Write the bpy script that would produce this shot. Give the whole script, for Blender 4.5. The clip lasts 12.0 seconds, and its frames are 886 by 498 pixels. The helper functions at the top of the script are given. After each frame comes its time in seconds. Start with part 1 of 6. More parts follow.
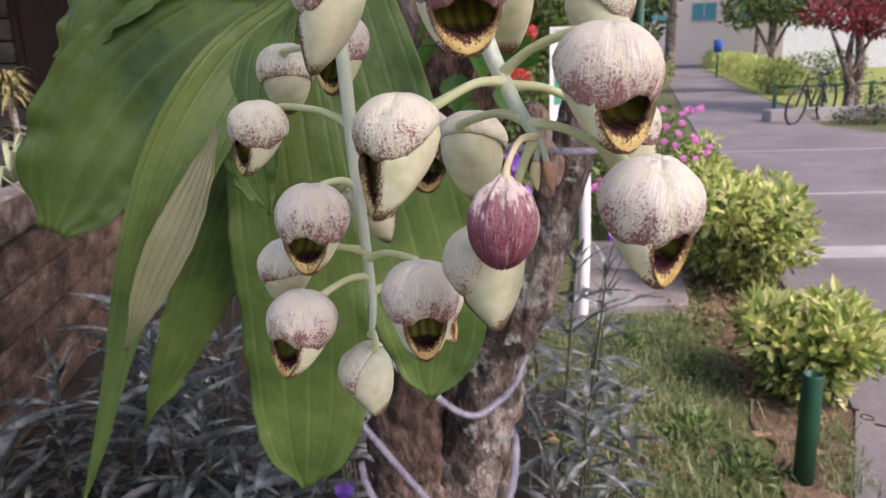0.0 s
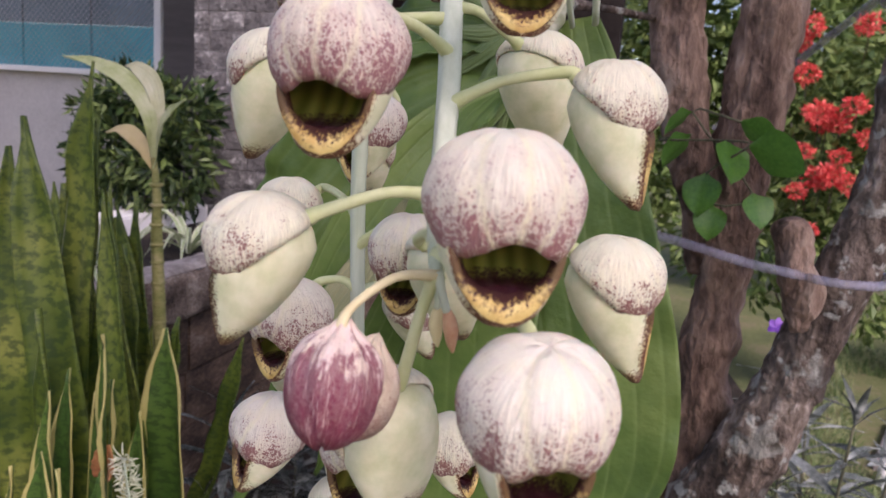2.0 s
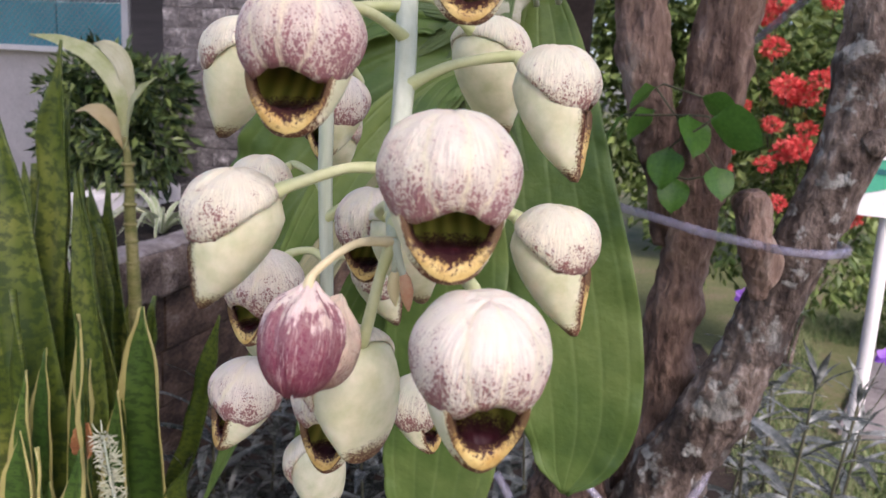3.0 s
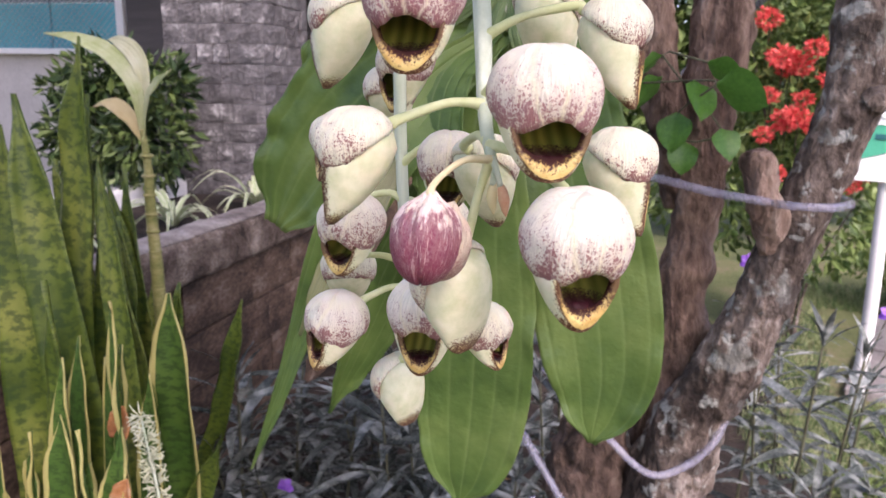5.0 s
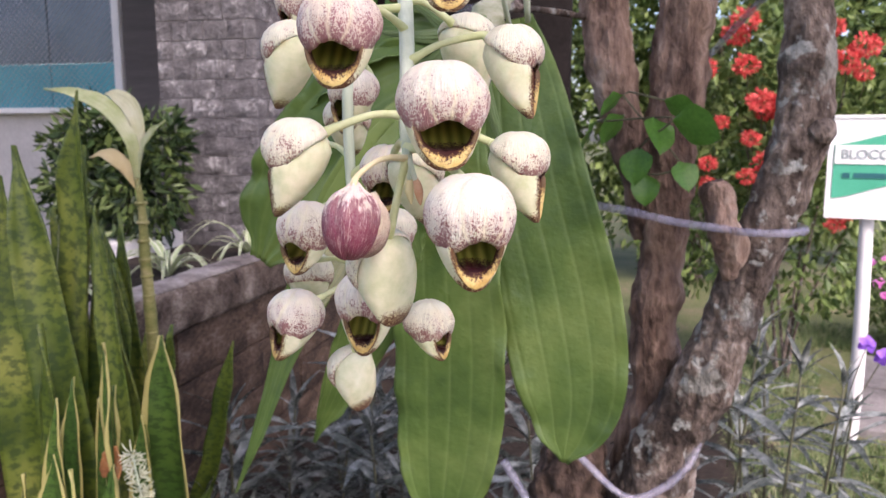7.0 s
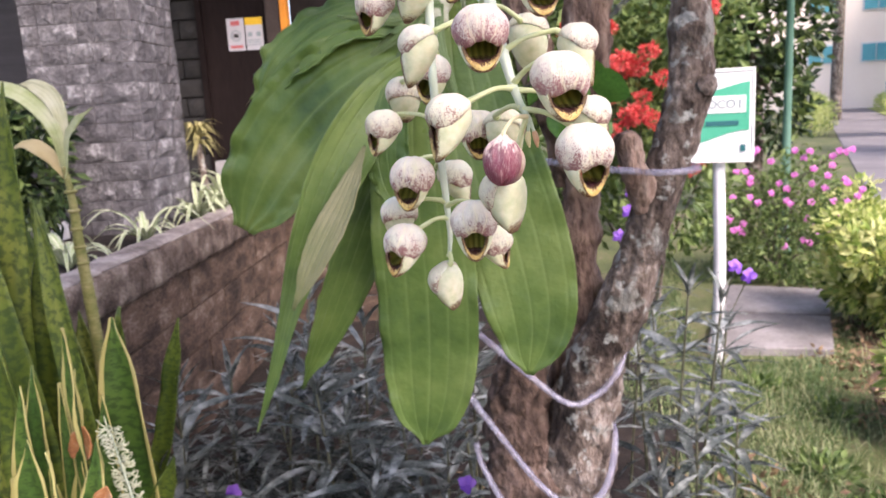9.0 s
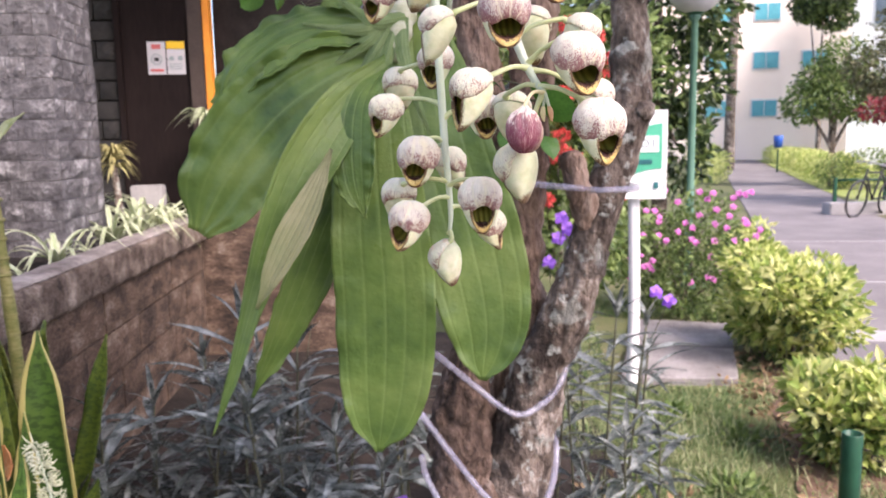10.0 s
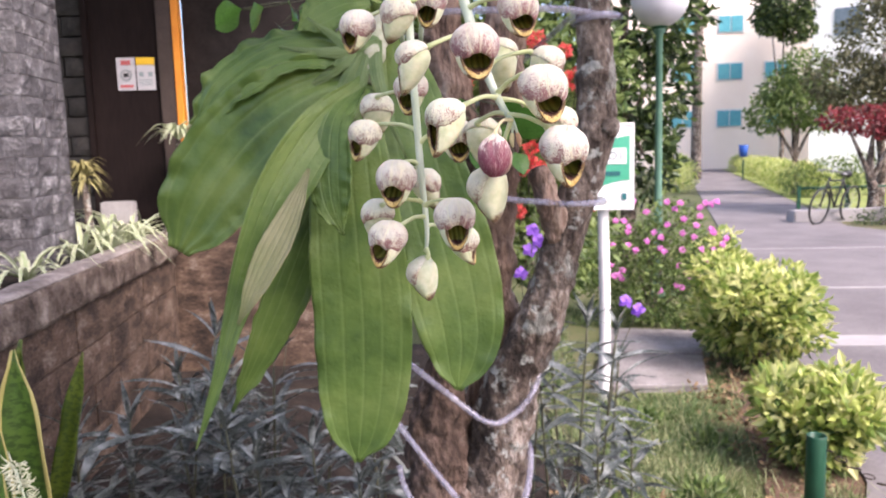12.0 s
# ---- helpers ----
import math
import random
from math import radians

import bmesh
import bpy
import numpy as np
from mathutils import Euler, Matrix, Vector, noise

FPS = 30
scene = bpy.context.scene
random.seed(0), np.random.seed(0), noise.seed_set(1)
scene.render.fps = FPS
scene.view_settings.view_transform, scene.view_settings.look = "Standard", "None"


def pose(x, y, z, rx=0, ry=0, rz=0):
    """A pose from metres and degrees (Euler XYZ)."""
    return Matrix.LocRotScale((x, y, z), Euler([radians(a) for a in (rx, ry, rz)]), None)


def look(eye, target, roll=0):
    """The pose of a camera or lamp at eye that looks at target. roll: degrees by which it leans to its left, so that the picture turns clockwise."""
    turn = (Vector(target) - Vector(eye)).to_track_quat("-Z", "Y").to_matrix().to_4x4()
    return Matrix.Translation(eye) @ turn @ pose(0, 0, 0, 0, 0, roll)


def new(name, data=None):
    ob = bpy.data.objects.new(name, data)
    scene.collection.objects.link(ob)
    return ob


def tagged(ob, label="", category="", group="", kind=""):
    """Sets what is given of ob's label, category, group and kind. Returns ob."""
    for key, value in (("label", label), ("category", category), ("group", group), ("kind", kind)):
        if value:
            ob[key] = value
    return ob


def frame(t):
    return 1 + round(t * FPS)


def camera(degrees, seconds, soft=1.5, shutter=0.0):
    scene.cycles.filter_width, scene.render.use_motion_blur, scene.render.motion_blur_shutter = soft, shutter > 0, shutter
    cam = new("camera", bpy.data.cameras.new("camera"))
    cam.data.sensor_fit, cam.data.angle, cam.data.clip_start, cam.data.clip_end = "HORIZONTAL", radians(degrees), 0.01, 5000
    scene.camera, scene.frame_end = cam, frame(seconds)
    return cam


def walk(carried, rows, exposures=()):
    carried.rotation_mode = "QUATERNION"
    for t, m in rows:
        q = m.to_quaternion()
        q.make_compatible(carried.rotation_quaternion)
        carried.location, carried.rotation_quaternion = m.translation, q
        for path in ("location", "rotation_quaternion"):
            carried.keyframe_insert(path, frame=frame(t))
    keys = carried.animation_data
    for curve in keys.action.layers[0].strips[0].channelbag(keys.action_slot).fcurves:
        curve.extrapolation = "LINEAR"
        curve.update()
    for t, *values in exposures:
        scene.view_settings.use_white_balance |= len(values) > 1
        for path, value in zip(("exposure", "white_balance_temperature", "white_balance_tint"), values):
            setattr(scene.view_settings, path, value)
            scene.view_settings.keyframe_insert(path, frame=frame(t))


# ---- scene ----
cam = camera(61.0, 12.0)
cam.data.dof.use_dof, cam.data.dof.focus_distance, cam.data.dof.aperture_fstop = True, 0.35, 25.5
PATH = [
    (0, (0.086, 0.076, 1.489), (-0.026, 2.004, 0.97), -1.9),
    (0.5, (0.136, 0.135, 1.503), (-0.354, 2.038, 1.132), 2.2),
    (1, (0.18, 0.171, 1.494), (-0.566, 1.988, 1.119), 4.2),
    (1.5, (0.19, 0.189, 1.499), (-0.67, 1.963, 1.158), 4.4),
    (2, (0.195, 0.18, 1.497), (-0.688, 1.942, 1.159), 3.9),
    (2.5, (0.207, 0.159, 1.5), (-0.675, 1.919, 1.148), 4.0),
    (3, (0.211, 0.162, 1.499), (-0.608, 1.944, 1.104), 3.5),
    (5, (0.204, 0.1, 1.482), (-0.61, 1.877, 1.056), 1.1),
    (5.5, (0.206, 0.103, 1.487), (-0.598, 1.885, 1.064), 0.5),
    (6, (0.237, 0.135, 1.498), (-0.585, 1.905, 1.06), 0.0),
    (6.5, (0.247, 0.108, 1.501), (-0.574, 1.897, 1.147), -0.1),
    (7, (0.258, 0.059, 1.465), (-0.563, 1.859, 1.172), 0.0),
    (9, (0.173, -0.146, 1.467), (-0.319, 1.755, 1.09), -3.2),
    (9.5, (0.14, -0.166, 1.454), (-0.208, 1.781, 1.161), -1.7),
    (10, (0.104, -0.194, 1.423), (-0.155, 1.769, 1.14), -1.1),
    (10.5, (0.088, -0.213, 1.437), (-0.103, 1.76, 1.169), -2.0),
    (11, (0.086, -0.225, 1.437), (-0.1, 1.75, 1.184), -1.7),
    (11.5, (0.094, -0.227, 1.429), (-0.095, 1.747, 1.172), -1.5),
    (12, (0.105, -0.233, 1.433), (-0.081, 1.742, 1.179), -1.6),
]
walk(cam, [(t, look(eye, target, roll)) for t, eye, target, roll in PATH], [(0.0, 1.03, 6450.0, 26.0), (0.5, 1.21, 6450.0, 29.0), (1.0, 1.14, 6400.0, 29.0), (1.5, 1.13, 6400.0, 29.0), (2.0, 1.04, 6380.0, 28.0), (2.5, 1.08, 6350.0, 27.0), (3.0, 1.15, 6300.0, 26.0), (5.0, 1.48, 6300.0, 27.0), (6.5, 1.40, 6330.0, 27.0), (7.0, 1.42, 6350.0, 26.0), (9.0, 1.70, 6400.0, 24.0), (9.5, 1.78, 6450.0, 24.0), (12.0, 1.70, 6400.0, 24.0)])

# ---- light ----
world = bpy.data.worlds.new("sky")
scene.world = world
world.use_nodes = True
wn = world.node_tree
for n in list(wn.nodes):
    wn.nodes.remove(n)
sky = wn.nodes.new("ShaderNodeTexSky")
sky.sky_type = "NISHITA"
sky.sun_disc = False
sky.sun_elevation = radians(46)
sky.sun_rotation = radians(131)
sky.air_density, sky.dust_density, sky.ozone_density = 1.0, 3.0, 1.0
bg = wn.nodes.new("ShaderNodeBackground")
bg.inputs["Strength"].default_value = 0.13
wo = wn.nodes.new("ShaderNodeOutputWorld")
wn.links.new(sky.outputs[0], bg.inputs[0])
wn.links.new(bg.outputs[0], wo.inputs[0])

sun_data = bpy.data.lights.new("sun", "SUN")
sun_data.energy = 2.0
sun_data.angle = radians(20)
sun_data.color = (1.0, 0.94, 0.86)
sun = new("sun", sun_data)
sun.matrix_world = look((5.8, -5.0, 8.0), (0, 0, 0))


# ---- materials ----
def node(nt, kind, **values):
    n = nt.nodes.new(kind)
    for key, value in values.items():
        n.inputs[key.replace("_", " ")].default_value = value
    return n


def base(name, rough=0.6, metal=0.0, spec=0.4):
    m = bpy.data.materials.new(name)
    m.use_nodes = True
    nt = m.node_tree
    b = nt.nodes["Principled BSDF"]
    b.inputs["Roughness"].default_value = rough
    b.inputs["Metallic"].default_value = metal
    b.inputs["Specular IOR Level"].default_value = spec
    return m, nt, b


def ramp(nt, fac, stops):
    r = nt.nodes.new("ShaderNodeValToRGB")
    e = r.color_ramp.elements
    while len(e) < len(stops):
        e.new(0.5)
    for el, (p, c) in zip(e, stops):
        el.position, el.color = p, (*c, 1)
    nt.links.new(fac, r.inputs[0])
    return r.outputs[0]


def blend(nt, fac, a, b, mode="MIX"):
    m = nt.nodes.new("ShaderNodeMix")
    m.data_type, m.blend_type = "RGBA", mode
    for sock, v in ((m.inputs[0], fac), (m.inputs[6], a), (m.inputs[7], b)):
        if isinstance(v, (int, float)):
            sock.default_value = v
        elif isinstance(v, tuple):
            sock.default_value = (*v, 1)
        else:
            nt.links.new(v, sock)
    return m.outputs[2]


def maths(nt, op, a, b=0.0, c=0.0, clamp=False):
    m = nt.nodes.new("ShaderNodeMath")
    m.operation, m.use_clamp = op, clamp
    for sock, v in zip(m.inputs, (a, b, c)):
        if isinstance(v, (int, float)):
            sock.default_value = v
        else:
            nt.links.new(v, sock)
    return m.outputs[0]


def coords(nt, kind="Object", scale=(1, 1, 1), shift=True):
    tc = nt.nodes.new("ShaderNodeTexCoord")
    mp = nt.nodes.new("ShaderNodeMapping")
    mp.inputs["Scale"].default_value = scale
    nt.links.new(tc.outputs[kind], mp.inputs[0])
    if shift:
        oi = nt.nodes.new("ShaderNodeObjectInfo")
        mul = maths(nt, "MULTIPLY", oi.outputs["Random"], 17.0)
        nt.links.new(mul, mp.inputs["Location"])
    return mp.outputs[0]


def noisy(nt, vec, scale, detail=4.0, rough=0.6):
    n = node(nt, "ShaderNodeTexNoise", Scale=scale, Detail=detail, Roughness=rough)
    nt.links.new(vec, n.inputs["Vector"])
    return n.outputs[0]


def bump(nt, b, height, strength=0.3, distance=0.01):
    n = node(nt, "ShaderNodeBump", Strength=strength, Distance=distance)
    nt.links.new(height, n.inputs["Height"])
    nt.links.new(n.outputs[0], b.inputs["Normal"])


def surf(name, stops, scale=8.0, fine=60.0, rough=0.7, relief=0.3, depth=0.01, vary=0.0, metal=0.0, stretch=(1, 1, 1), spec=0.3):
    """A two-scale noise surface, in metres."""
    m, nt, b = base(name, rough, metal, spec)
    v = coords(nt, "Object", stretch)
    big, small = noisy(nt, v, scale), noisy(nt, v, fine, 3.0)
    mix = maths(nt, "ADD", maths(nt, "MULTIPLY", big, 0.65), maths(nt, "MULTIPLY", small, 0.35))
    n = len(stops)
    col = ramp(nt, mix, [(0.34 + 0.32 * i / max(1, n - 1), c) for i, c in enumerate(stops)])
    if vary:
        oi = nt.nodes.new("ShaderNodeObjectInfo")
        k = maths(nt, "MULTIPLY_ADD", oi.outputs["Random"], 2 * vary, 1 - vary)
        cmb = nt.nodes.new("ShaderNodeCombineColor")
        for i in range(3):
            nt.links.new(k, cmb.inputs[i])
        col = blend(nt, 1.0, col, cmb.outputs[0], "MULTIPLY")
    nt.links.new(col, b.inputs["Base Color"])
    bump(nt, b, mix, relief, depth)
    return m


def leafy(name, stops, scale=10.0, rough=0.45, through_light=0.3, veins=0.0, vein_colour=(0.3, 0.4, 0.15), lines=26.0, island=True, bands=None, edge=None):
    """A leaf: colour by blade and by noise, light passing through, veins along the blade."""
    m, nt, b = base(name, rough, 0.0, 0.35)
    v = coords(nt)
    fac = noisy(nt, v, scale)
    if island:
        geo = nt.nodes.new("ShaderNodeNewGeometry")
        fac = maths(nt, "ADD", maths(nt, "MULTIPLY", fac, 0.5), maths(nt, "MULTIPLY", geo.outputs["Random Per Island"], 0.5))
    n = len(stops)
    col = ramp(nt, fac, [(0.3 + 0.4 * i / max(1, n - 1), c) for i, c in enumerate(stops)])
    uv = nt.nodes.new("ShaderNodeUVMap")
    sep = nt.nodes.new("ShaderNodeSeparateXYZ")
    nt.links.new(uv.outputs[0], sep.inputs[0])
    if veins:
        wave = maths(nt, "SINE", maths(nt, "MULTIPLY", sep.outputs[0], lines * math.pi))
        line = maths(nt, "POWER", maths(nt, "ABSOLUTE", wave), 26.0)
        mid = maths(nt, "LESS_THAN", maths(nt, "ABSOLUTE", maths(nt, "SUBTRACT", sep.outputs[0], 0.5)), 0.008)
        both = maths(nt, "MULTIPLY", maths(nt, "MAXIMUM", line, maths(nt, "MULTIPLY", mid, 1.6)), veins)
        col = blend(nt, both, col, vein_colour)
        bump(nt, b, maths(nt, "ADD", maths(nt, "ADD", maths(nt, "MULTIPLY", wave, 0.30), maths(nt, "MULTIPLY", line, -0.5)), maths(nt, "ADD", maths(nt, "MULTIPLY", noisy(nt, v, 22.0, 4.0), 3.2), maths(nt, "MULTIPLY", noisy(nt, v, 90.0, 3.0), 0.7))), 0.65, 0.002)
        nt.links.new(maths(nt, "MULTIPLY_ADD", noisy(nt, v, 14.0, 3.0), 0.36, rough - 0.16), b.inputs["Roughness"])
    if bands:
        w = node(nt, "ShaderNodeTexNoise", Scale=1.0, Detail=5.0, Roughness=0.65)
        cmb = nt.nodes.new("ShaderNodeCombineXYZ")
        nt.links.new(maths(nt, "MULTIPLY", sep.outputs[0], 3.0), cmb.inputs[0])
        nt.links.new(maths(nt, "MULTIPLY", sep.outputs[1], 62.0), cmb.inputs[1])
        nt.links.new(cmb.outputs[0], w.inputs["Vector"])
        hard = ramp(nt, w.outputs[0], [(0.47, (0, 0, 0)), (0.56, (1, 1, 1))])
        col = blend(nt, maths(nt, "MULTIPLY", hard, 0.70), col, bands)
    if edge:
        off = maths(nt, "ABSOLUTE", maths(nt, "SUBTRACT", sep.outputs[0], 0.5))
        wob = noisy(nt, v, 30.0, 2.0)
        rim = maths(nt, "GREATER_THAN", maths(nt, "MULTIPLY_ADD", wob, 0.06, off), 0.43)
        col = blend(nt, rim, col, edge)
    nt.links.new(col, b.inputs["Base Color"])
    tr = nt.nodes.new("ShaderNodeBsdfTranslucent")
    nt.links.new(col, tr.inputs[0])
    mx = nt.nodes.new("ShaderNodeMixShader")
    mx.inputs[0].default_value = through_light
    out = nt.nodes["Material Output"]
    nt.links.new(b.outputs[0], mx.inputs[1])
    nt.links.new(tr.outputs[0], mx.inputs[2])
    nt.links.new(mx.outputs[0], out.inputs[0])
    return m


def hood_material(name, cream, spot, amount, streaks, pale_seam=0.55, dark=0.8, tone=0.42, cover=0.55):
    """Cream tepals with fine veins running down, seams left pale, purple freckles and blush thicker towards the lower edge."""
    m, nt, b = base(name, 0.5, 0, 0.32)
    b.inputs["Subsurface Weight"].default_value = 0.12
    b.inputs["Subsurface Scale"].default_value = 0.004
    tc = nt.nodes.new("ShaderNodeTexCoord")
    sep = nt.nodes.new("ShaderNodeSeparateXYZ")
    nt.links.new(tc.outputs["Object"], sep.inputs[0])
    px, py, pz = sep.outputs
    az = maths(nt, "ARCTAN2", px, maths(nt, "MULTIPLY", py, -1.0))
    oi = nt.nodes.new("ShaderNodeObjectInfo")
    chance = maths(nt, "MULTIPLY", oi.outputs["Random"], 30.0)
    v = coords(nt, "Object", (1, 1, 0.85))
    # freckles of two sizes, broken up by noise and gathered in patches
    wob = noisy(nt, v, 26.0, 4.0, 0.7)
    patch = noisy(nt, v, 2.3, 4.0, 0.65)
    low = maths(nt, "MULTIPLY", pz, -0.54)
    size = maths(nt, "ADD", maths(nt, "MULTIPLY", maths(nt, "SUBTRACT", patch, 0.50), 1.5), maths(nt, "ADD", low, amount))
    freckles = None
    for scale, shift in ((13.0, -0.02), (26.0, 0.0)):
        vor = node(nt, "ShaderNodeTexVoronoi", Scale=scale, Randomness=1.0)
        nt.links.new(v, vor.inputs["Vector"])
        d = maths(nt, "ADD", vor.outputs[0], maths(nt, "MULTIPLY", maths(nt, "SUBTRACT", wob, 0.5), 0.8))
        k = maths(nt, "MULTIPLY", maths(nt, "SUBTRACT", maths(nt, "ADD", size, shift), d), 5.0, clamp=True)
        freckles = k if freckles is None else maths(nt, "MAXIMUM", freckles, k)
    # seams between tepals stay pale and draw together above the mouth
    narrow = maths(nt, "MAXIMUM", maths(nt, "MULTIPLY_ADD", pz, 0.42, 0.46), 0.2)
    uneven = maths(nt, "MULTIPLY", maths(nt, "SUBTRACT", noisy(nt, v, 2.5, 2.0), 0.5), 0.5)
    seam = None
    for at in (1.15, -0.95, 0.15):
        gap = maths(nt, "ABSOLUTE", maths(nt, "ADD", maths(nt, "SUBTRACT", maths(nt, "DIVIDE", az, narrow), at), uneven))
        k = maths(nt, "MULTIPLY", maths(nt, "SUBTRACT", 0.20, gap), 5.0, clamp=True)
        seam = k if seam is None else maths(nt, "MAXIMUM", seam, k)
    clear = maths(nt, "MULTIPLY_ADD", seam, -pale_seam, 1.0)
    spots = maths(nt, "MULTIPLY", freckles, clear)
    # veins: long uneven lines down each tepal
    line_v = nt.nodes.new("ShaderNodeCombineXYZ")
    nt.links.new(maths(nt, "MULTIPLY", az, 30.0), line_v.inputs[0])
    nt.links.new(maths(nt, "MULTIPLY", pz, 3.0), line_v.inputs[1])
    nt.links.new(chance, line_v.inputs[2])
    vein = noisy(nt, line_v.outputs[0], 1.0, 3.0, 0.6)
    fade = maths(nt, "MULTIPLY", maths(nt, "SUBTRACT", 0.86, pz), 2.2, clamp=True)
    vein = maths(nt, "MULTIPLY_ADD", maths(nt, "SUBTRACT", vein, 0.5), fade, 0.5)
    streak_v = nt.nodes.new("ShaderNodeCombineXYZ")
    nt.links.new(maths(nt, "MULTIPLY", az, 8.0), streak_v.inputs[0])
    nt.links.new(maths(nt, "MULTIPLY", pz, 1.8), streak_v.inputs[1])
    nt.links.new(chance, streak_v.inputs[2])
    st = noisy(nt, streak_v.outputs[0], 1.0, 7.0, 0.72)
    blush = maths(nt, "MULTIPLY", maths(nt, "SUBTRACT", maths(nt, "ADD", st, maths(nt, "MULTIPLY", size, 0.9)), 0.56), streaks, clamp=True)
    blush = maths(nt, "MULTIPLY", blush, clear)
    col = ramp(nt, vein, [(0.32, tuple(0.78 * c for c in cream)), (0.50, cream), (0.66, tuple(min(0.82, 1.10 * c) for c in cream))])
    green = maths(nt, "MULTIPLY", maths(nt, "SUBTRACT", noisy(nt, v, 1.4, 2.0), 0.50), 2.4, clamp=True)
    col = blend(nt, maths(nt, "MAXIMUM", green, maths(nt, "MULTIPLY", seam, pale_seam)), col, (0.73, 0.66, 0.46))
    col = blend(nt, maths(nt, "MULTIPLY", blush, cover), col, tuple(tone * s_ + (1 - tone) * c * 0.9 for s_, c in zip(spot, cream)))
    col = blend(nt, maths(nt, "MULTIPLY", spots, dark), col, spot)
    pale_vein = maths(nt, "MULTIPLY", maths(nt, "SUBTRACT", vein, 0.57), 9.0, clamp=True)
    col = blend(nt, maths(nt, "MULTIPLY", pale_vein, 0.45), col, tuple(min(0.82, 1.08 * c) for c in cream))
    nt.links.new(col, b.inputs["Base Color"])
    bump(nt, b, maths(nt, "ADD", maths(nt, "MULTIPLY", vein, 0.8), noisy(nt, v, 9.0, 4.0)), 0.70, 0.0010)
    return m


def lip_material(name, inside):
    """Pale green pouch; the pigment near the rim follows the mesh's rim attribute."""
    m, nt, b = base(name, 0.45, 0, 0.35)
    b.inputs["Subsurface Weight"].default_value = 0.1
    b.inputs["Subsurface Scale"].default_value = 0.004
    at = nt.nodes.new("ShaderNodeAttribute")
    at.attribute_name = "rim"
    rim = at.outputs["Fac"]
    v = coords(nt)
    n1, n2 = noisy(nt, v, 2.0), noisy(nt, v, 22.0, 4.0, 0.7)
    if inside:
        sep = nt.nodes.new("ShaderNodeSeparateXYZ")
        tc = nt.nodes.new("ShaderNodeTexCoord")
        nt.links.new(tc.outputs["Object"], sep.inputs[0])
        rib = maths(nt, "SINE", maths(nt, "MULTIPLY", sep.outputs[0], 26.0))
        col = ramp(nt, maths(nt, "MULTIPLY_ADD", rib, 0.35, 0.5), [(0.1, (0.12, 0.13, 0.02)), (0.9, (0.30, 0.30, 0.06))])
        k = maths(nt, "MULTIPLY", maths(nt, "SUBTRACT", maths(nt, "ADD", rim, maths(nt, "MULTIPLY", n2, 0.5)), 0.66), 9.0, clamp=True)
        col = blend(nt, k, col, (0.035, 0.008, 0.012))
        lip = maths(nt, "MULTIPLY", maths(nt, "SUBTRACT", maths(nt, "ADD", rim, maths(nt, "MULTIPLY", n2, 0.45)), 1.06), 12.0, clamp=True)
        down = maths(nt, "MULTIPLY", maths(nt, "SUBTRACT", maths(nt, "ADD", maths(nt, "MULTIPLY", sep.outputs[2], -1.0), maths(nt, "MULTIPLY", n2, 0.8)), 1.74), 6.0, clamp=True)
        lip = maths(nt, "MULTIPLY", lip, down)
        col = blend(nt, lip, col, (0.54, 0.39, 0.13))
        fleck = maths(nt, "MULTIPLY", maths(nt, "SUBTRACT", noisy(nt, v, 15.0, 4.0, 0.7), 0.40), 12.0, clamp=True)
        col = blend(nt, maths(nt, "MULTIPLY", fleck, maths(nt, "MULTIPLY", lip, 0.95)), col, (0.05, 0.012, 0.012))
        bump(nt, b, rib, 0.5, 0.0008)
    else:
        col = ramp(nt, n1, [(0.3, (0.50, 0.52, 0.30)), (0.55, (0.64, 0.63, 0.43)), (0.75, (0.73, 0.70, 0.53))])
        k = maths(nt, "MULTIPLY", maths(nt, "SUBTRACT", maths(nt, "ADD", rim, maths(nt, "MULTIPLY", n2, 0.35)), 0.98), 4.0, clamp=True)
        col = blend(nt, k, col, (0.40, 0.20, 0.05))
        k2 = maths(nt, "MULTIPLY", maths(nt, "SUBTRACT", maths(nt, "ADD", rim, maths(nt, "MULTIPLY", n2, 0.9)), 1.27), 9.0, clamp=True)
        col = blend(nt, k2, col, (0.10, 0.04, 0.02))
        bump(nt, b, n1, 0.2, 0.0008)
    nt.links.new(col, b.inputs["Base Color"])
    return m


HOOD = hood_material("spotted_tepal", (0.70, 0.63, 0.515), (0.22, 0.048, 0.072), 0.44, 2.0, 0.85, 0.78)
HOOD_PALE = hood_material("pale_tepal", (0.69, 0.64, 0.495), (0.19, 0.055, 0.058), 0.38, 1.0, 0.5, 0.88)
HOOD_SOFT = hood_material("soft_spotted_tepal", (0.70, 0.63, 0.525), (0.20, 0.050, 0.062), 0.39, 1.3, 0.75, 0.84)
HOOD_DEEP = hood_material("deep_spotted_tepal", (0.69, 0.60, 0.50), (0.20, 0.038, 0.068), 0.52, 2.6, 0.8, 0.80)
HOOD_FADED = hood_material("faded_tepal", (0.52, 0.42, 0.33), (0.20, 0.08, 0.08), 0.42, 2.0, 0.2, 0.7)
HOOD_PINK = hood_material("purple_tepal", (0.68, 0.55, 0.50), (0.165, 0.018, 0.050), 0.43, 5.5, 0.10, 0.74, 0.88, 0.94)
LIP = lip_material("lip_outside", False)
LIP_IN = lip_material("lip_inside", True)
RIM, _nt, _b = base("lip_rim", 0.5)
_at = _nt.nodes.new("ShaderNodeAttribute")
_at.attribute_name = "rim"
_v = coords(_nt)
_n = noisy(_nt, _v, 16.0, 5.0, 0.7)
